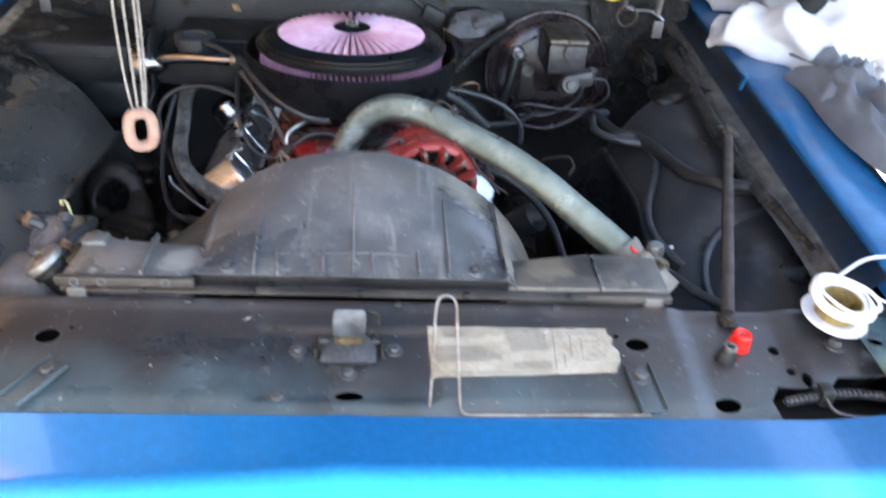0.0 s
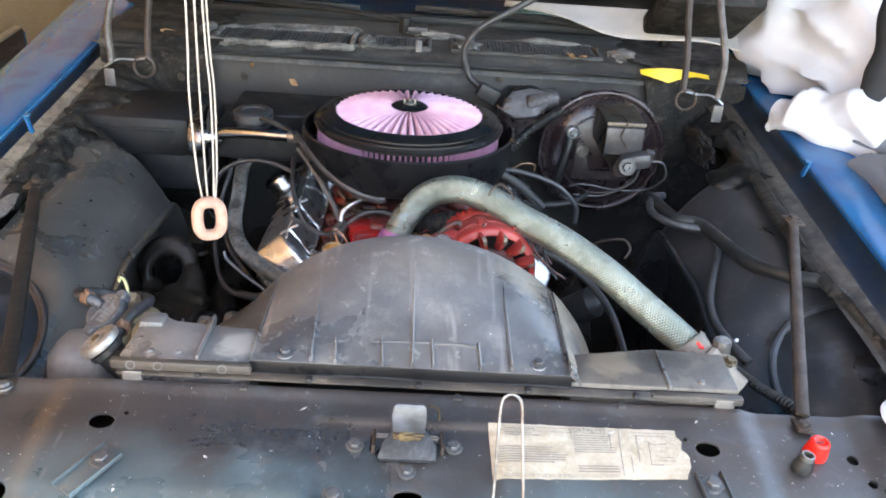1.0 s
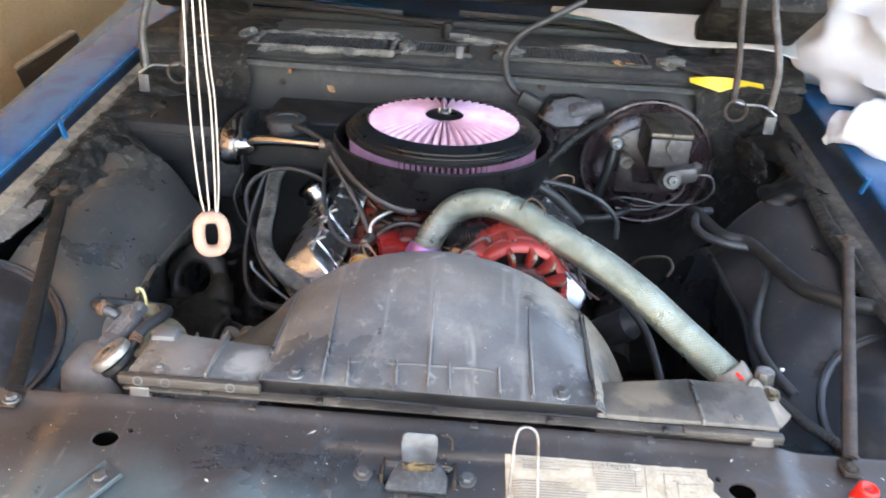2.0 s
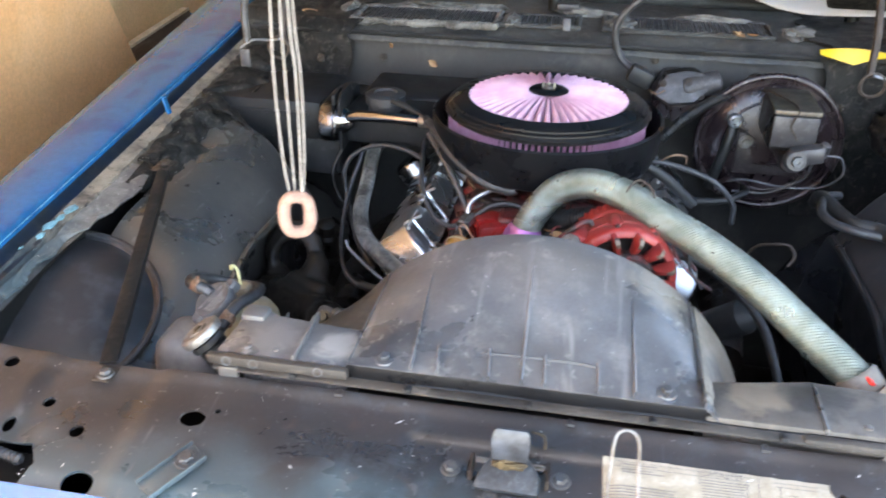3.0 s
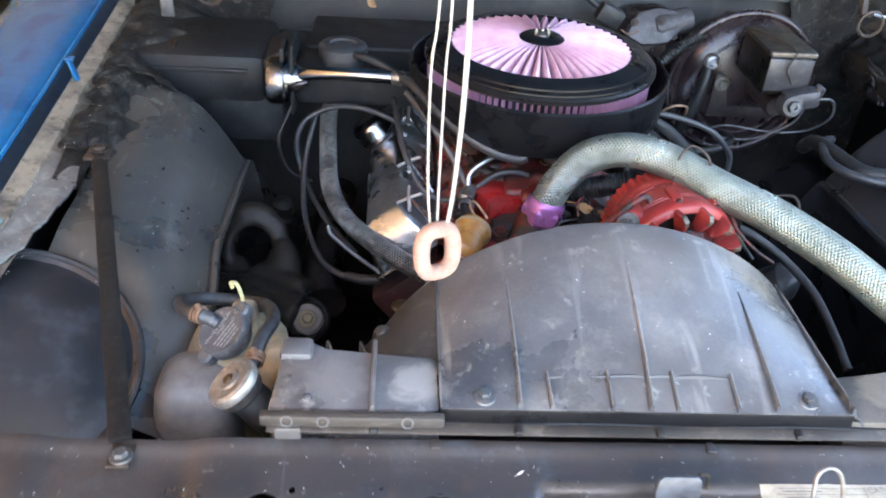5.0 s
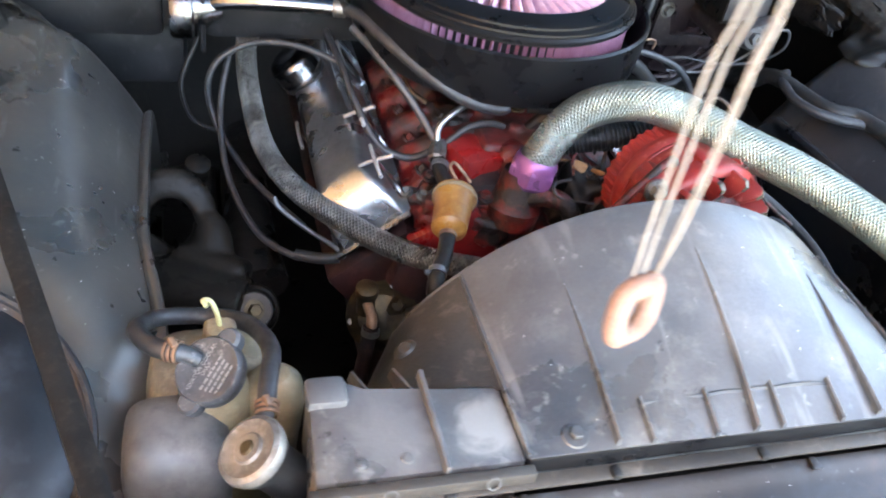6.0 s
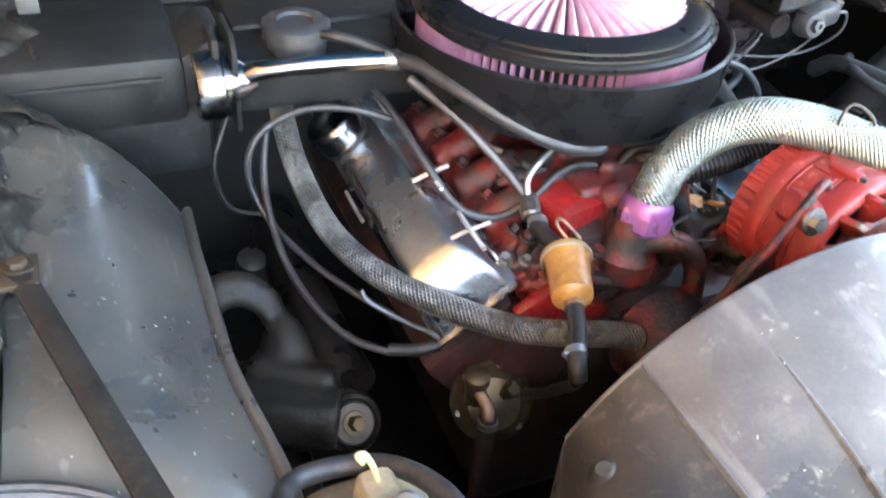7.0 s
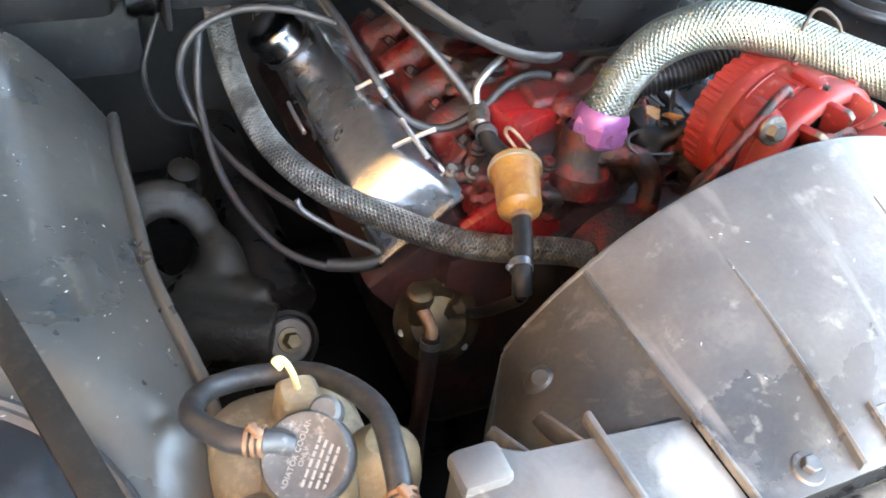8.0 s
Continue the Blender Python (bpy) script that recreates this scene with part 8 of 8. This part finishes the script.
solo("torn_flange", sheet(120, 10, torn_strip, 0.003), GUTTER_PLATE, "torn grey strip of dirty sheet at the gutter", "torn strip", angle=70)
solo("torn_seal", flap(-1, 1.30, 1.60, 2.0, 0.105, 0.038, 0.009), SOOT_SHADE, "crumpled sooty black sheet lying by the gutter", "rubber seal", "torn seals", angle=70)
solo("torn_seal", flap(-1, 1.54, 1.86, 6.0, 0.19, 0.034, 0.009), SOOT_SHADE, "loose sooty rubber flap by the hood hinge", "rubber seal", "torn seals", angle=70)
solo("torn_seal", flap(1, 1.50, 1.84, 7.0, 0.12), BLACK_SHEET, "loose sooty rubber flap by the hood hinge", "rubber seal", "torn seals", angle=70)
for k, (x, y, r) in enumerate(((-0.728, 1.083, 0.009), (-0.724, 1.106, 0.006), (-0.722, 1.132, 0.009), (-0.724, 1.055, 0.005), (-0.733, 1.02, 0.004))):
    solo("paint_fleck", lump((x, y, edge_z(y) - 0.02), (r * 0.8, r * 1.6, 0.003), 1.0 + k * 2.1, 0.35), CHIP, "bare pale teal paint chip on the gutter", "paint chip", "paint chips")
for s in (-1, 1):
    clipt = thing("fender_clip", (s * 0.738, 1.487, 1.09), "small bent blue metal clip on the fender edge", "clip", "fender clips")
    part("blade", rbox((0.004, 0.014, 0.045), (s * 0.735, 1.487, 1.083), 0.0015, Euler((0, radians(s * 14), 0)).to_matrix()), PAINT_BLUE, clipt)
    part("lip", rbox((0.012, 0.014, 0.003), (s * 0.738, 1.487, 1.106), 0.001), PAINT_BLUE, clipt)

yel = thing("yellow_funnel", (0.57, 1.92, 1.15), "yellow plastic sheet bent at the cowl edge", "plastic sheet")


def yellow_pt(u, v):
    x = 0.484 + 0.16 * u
    drop = (1 - abs(2 * u - 0.85)) * 0.03 * (1.25 - 0.6 * u)
    return (x, 1.866 - 0.012 * v + 0.004 * u, 1.169 + 0.006 * math.sin(u * 4) - max(0.006, drop) * v)


part("sheet", sheet(24, 8, yellow_pt, 0.004, (0, 1, 0)), YELLOW, yel)


def leaf(at, size, turn, tip=0.3):
    m = Matrix.Translation(at) @ Euler((tip, tip * 0.5, turn)).to_matrix().to_4x4()
    bm = sheet(10, 6, lambda u, v: m @ Vector(((u - 0.5) * size, (v - 0.5) * size * 0.6 * math.sin(math.pi * min(0.97, max(0.05, u))), 0.25 * size * (u - 0.5) ** 2 + 0.3 * size * (v - 0.5) ** 2)), 0.0008)
    return solo("dry_leaf", bm, LEAF, "small curled dry brown leaf", "leaf", "dry leaves", angle=70)


leaf((-0.60, 1.93, 1.172), 0.035, 0.6)
leaf((-0.308, 1.893, 1.083), 0.024, 0.2, 1.3)
leaf((0.335, 1.935, 1.172), 0.05, 1.2)
leaf((0.365, 1.95, 1.17), 0.03, 2.2)
leaf((-0.40, 1.88, 1.12), 0.02, 2.2, 1.2)

# pale flecks scattered over the support, the shroud and the inner fenders
def fleck_field(name, place, count, seed, text, big=1.2):
    rng = random.Random(seed)
    bm = bmesh.new()
    for k in range(count):
        q = place(rng)
        size, a = rng.uniform(0.0004, 0.001) * (big if k % 17 == 0 else 1), rng.uniform(0, 6)
        d = Vector((math.cos(a), math.sin(a), 0.1)) * size * rng.uniform(1, 2.6)
        e = Vector((-math.sin(a), math.cos(a), 0)) * size * 0.6
        bm.faces.new([bm.verts.new(q + v) for v in (d + e * 0.3, e, -d, -e)])
    tagged(part(name, bm, FLECK, flat=True), text, "dust", kind="stuff")


def inner_z(side, x, y):
    row = inner_profile(side)(y)
    return float(np.interp(-x, [-p for p, _ in row[:17]], [z for _, z in row[:17]]))


def support_spot(rng):
    x, y = rng.uniform(-0.62, 0.62), rng.uniform(0.675, 0.845)
    return on_support(x, y, 0.0012)


def shroud_spot(rng):
    x, y = rng.uniform(-0.19, 0.19), rng.uniform(0.89, 1.07)
    return Vector((x, y, shroud_z(x, y) + 0.0022))


def inner_spot(side):
    def f(rng):
        y = rng.uniform(1.08, 1.55)
        x = rng.uniform(0.50, edge_x(y) - 0.08)
        return Vector((side * x, y, inner_z(side, x, y) + 0.0035))
    return f


fleck_field("dust", support_spot, 170, 11, "scattered pale flecks of dust on the painted support", 3.2)
fleck_field("dust", shroud_spot, 40, 5, "pale flecks of dust on the fan shroud")
fleck_field("dust", inner_spot(-1), 60, 7, "pale flecks of dust on the black inner fender")
fleck_field("dust", inner_spot(1), 40, 8, "pale flecks of dust on the black inner fender")
fleck_field("dust", lambda rng: (lambda y: Vector((-(edge_x(y) - rng.uniform(0.02, 0.07)), y, edge_z(y) - 0.0165)))(rng.uniform(1.0, 1.6)), 70, 21, "pale chips of debris in the fender gutter")
leaf((0.015, 1.30, 0.988), 0.03, 0.4, 0.5)
leaf((0.04, 1.295, 0.982), 0.026, 1.9, 0.8)
leaf((0.0, 1.32, 0.985), 0.02, 2.6, 0.3)
for k, (x, y, rx, ry) in enumerate(((0.095, 2.0, 0.03, 0.05), (0.47, 2.0, 0.035, 0.045), (-0.145, 1.985, 0.02, 0.05), (-0.53, 2.02, 0.02, 0.05), (0.02, 2.09, 0.06, 0.015), (0.3, 2.08, 0.09, 0.012), (-0.3, 2.085, 0.12, 0.012))):
    solo("old_sealer", lump((x, y, 1.166), (rx, ry, 0.012), 4.0 + k * 2.3, 0.5), RIM_DUST, "chalky crumbling lump of old sealer on the cowl", "sealer", "old sealer", angle=60)
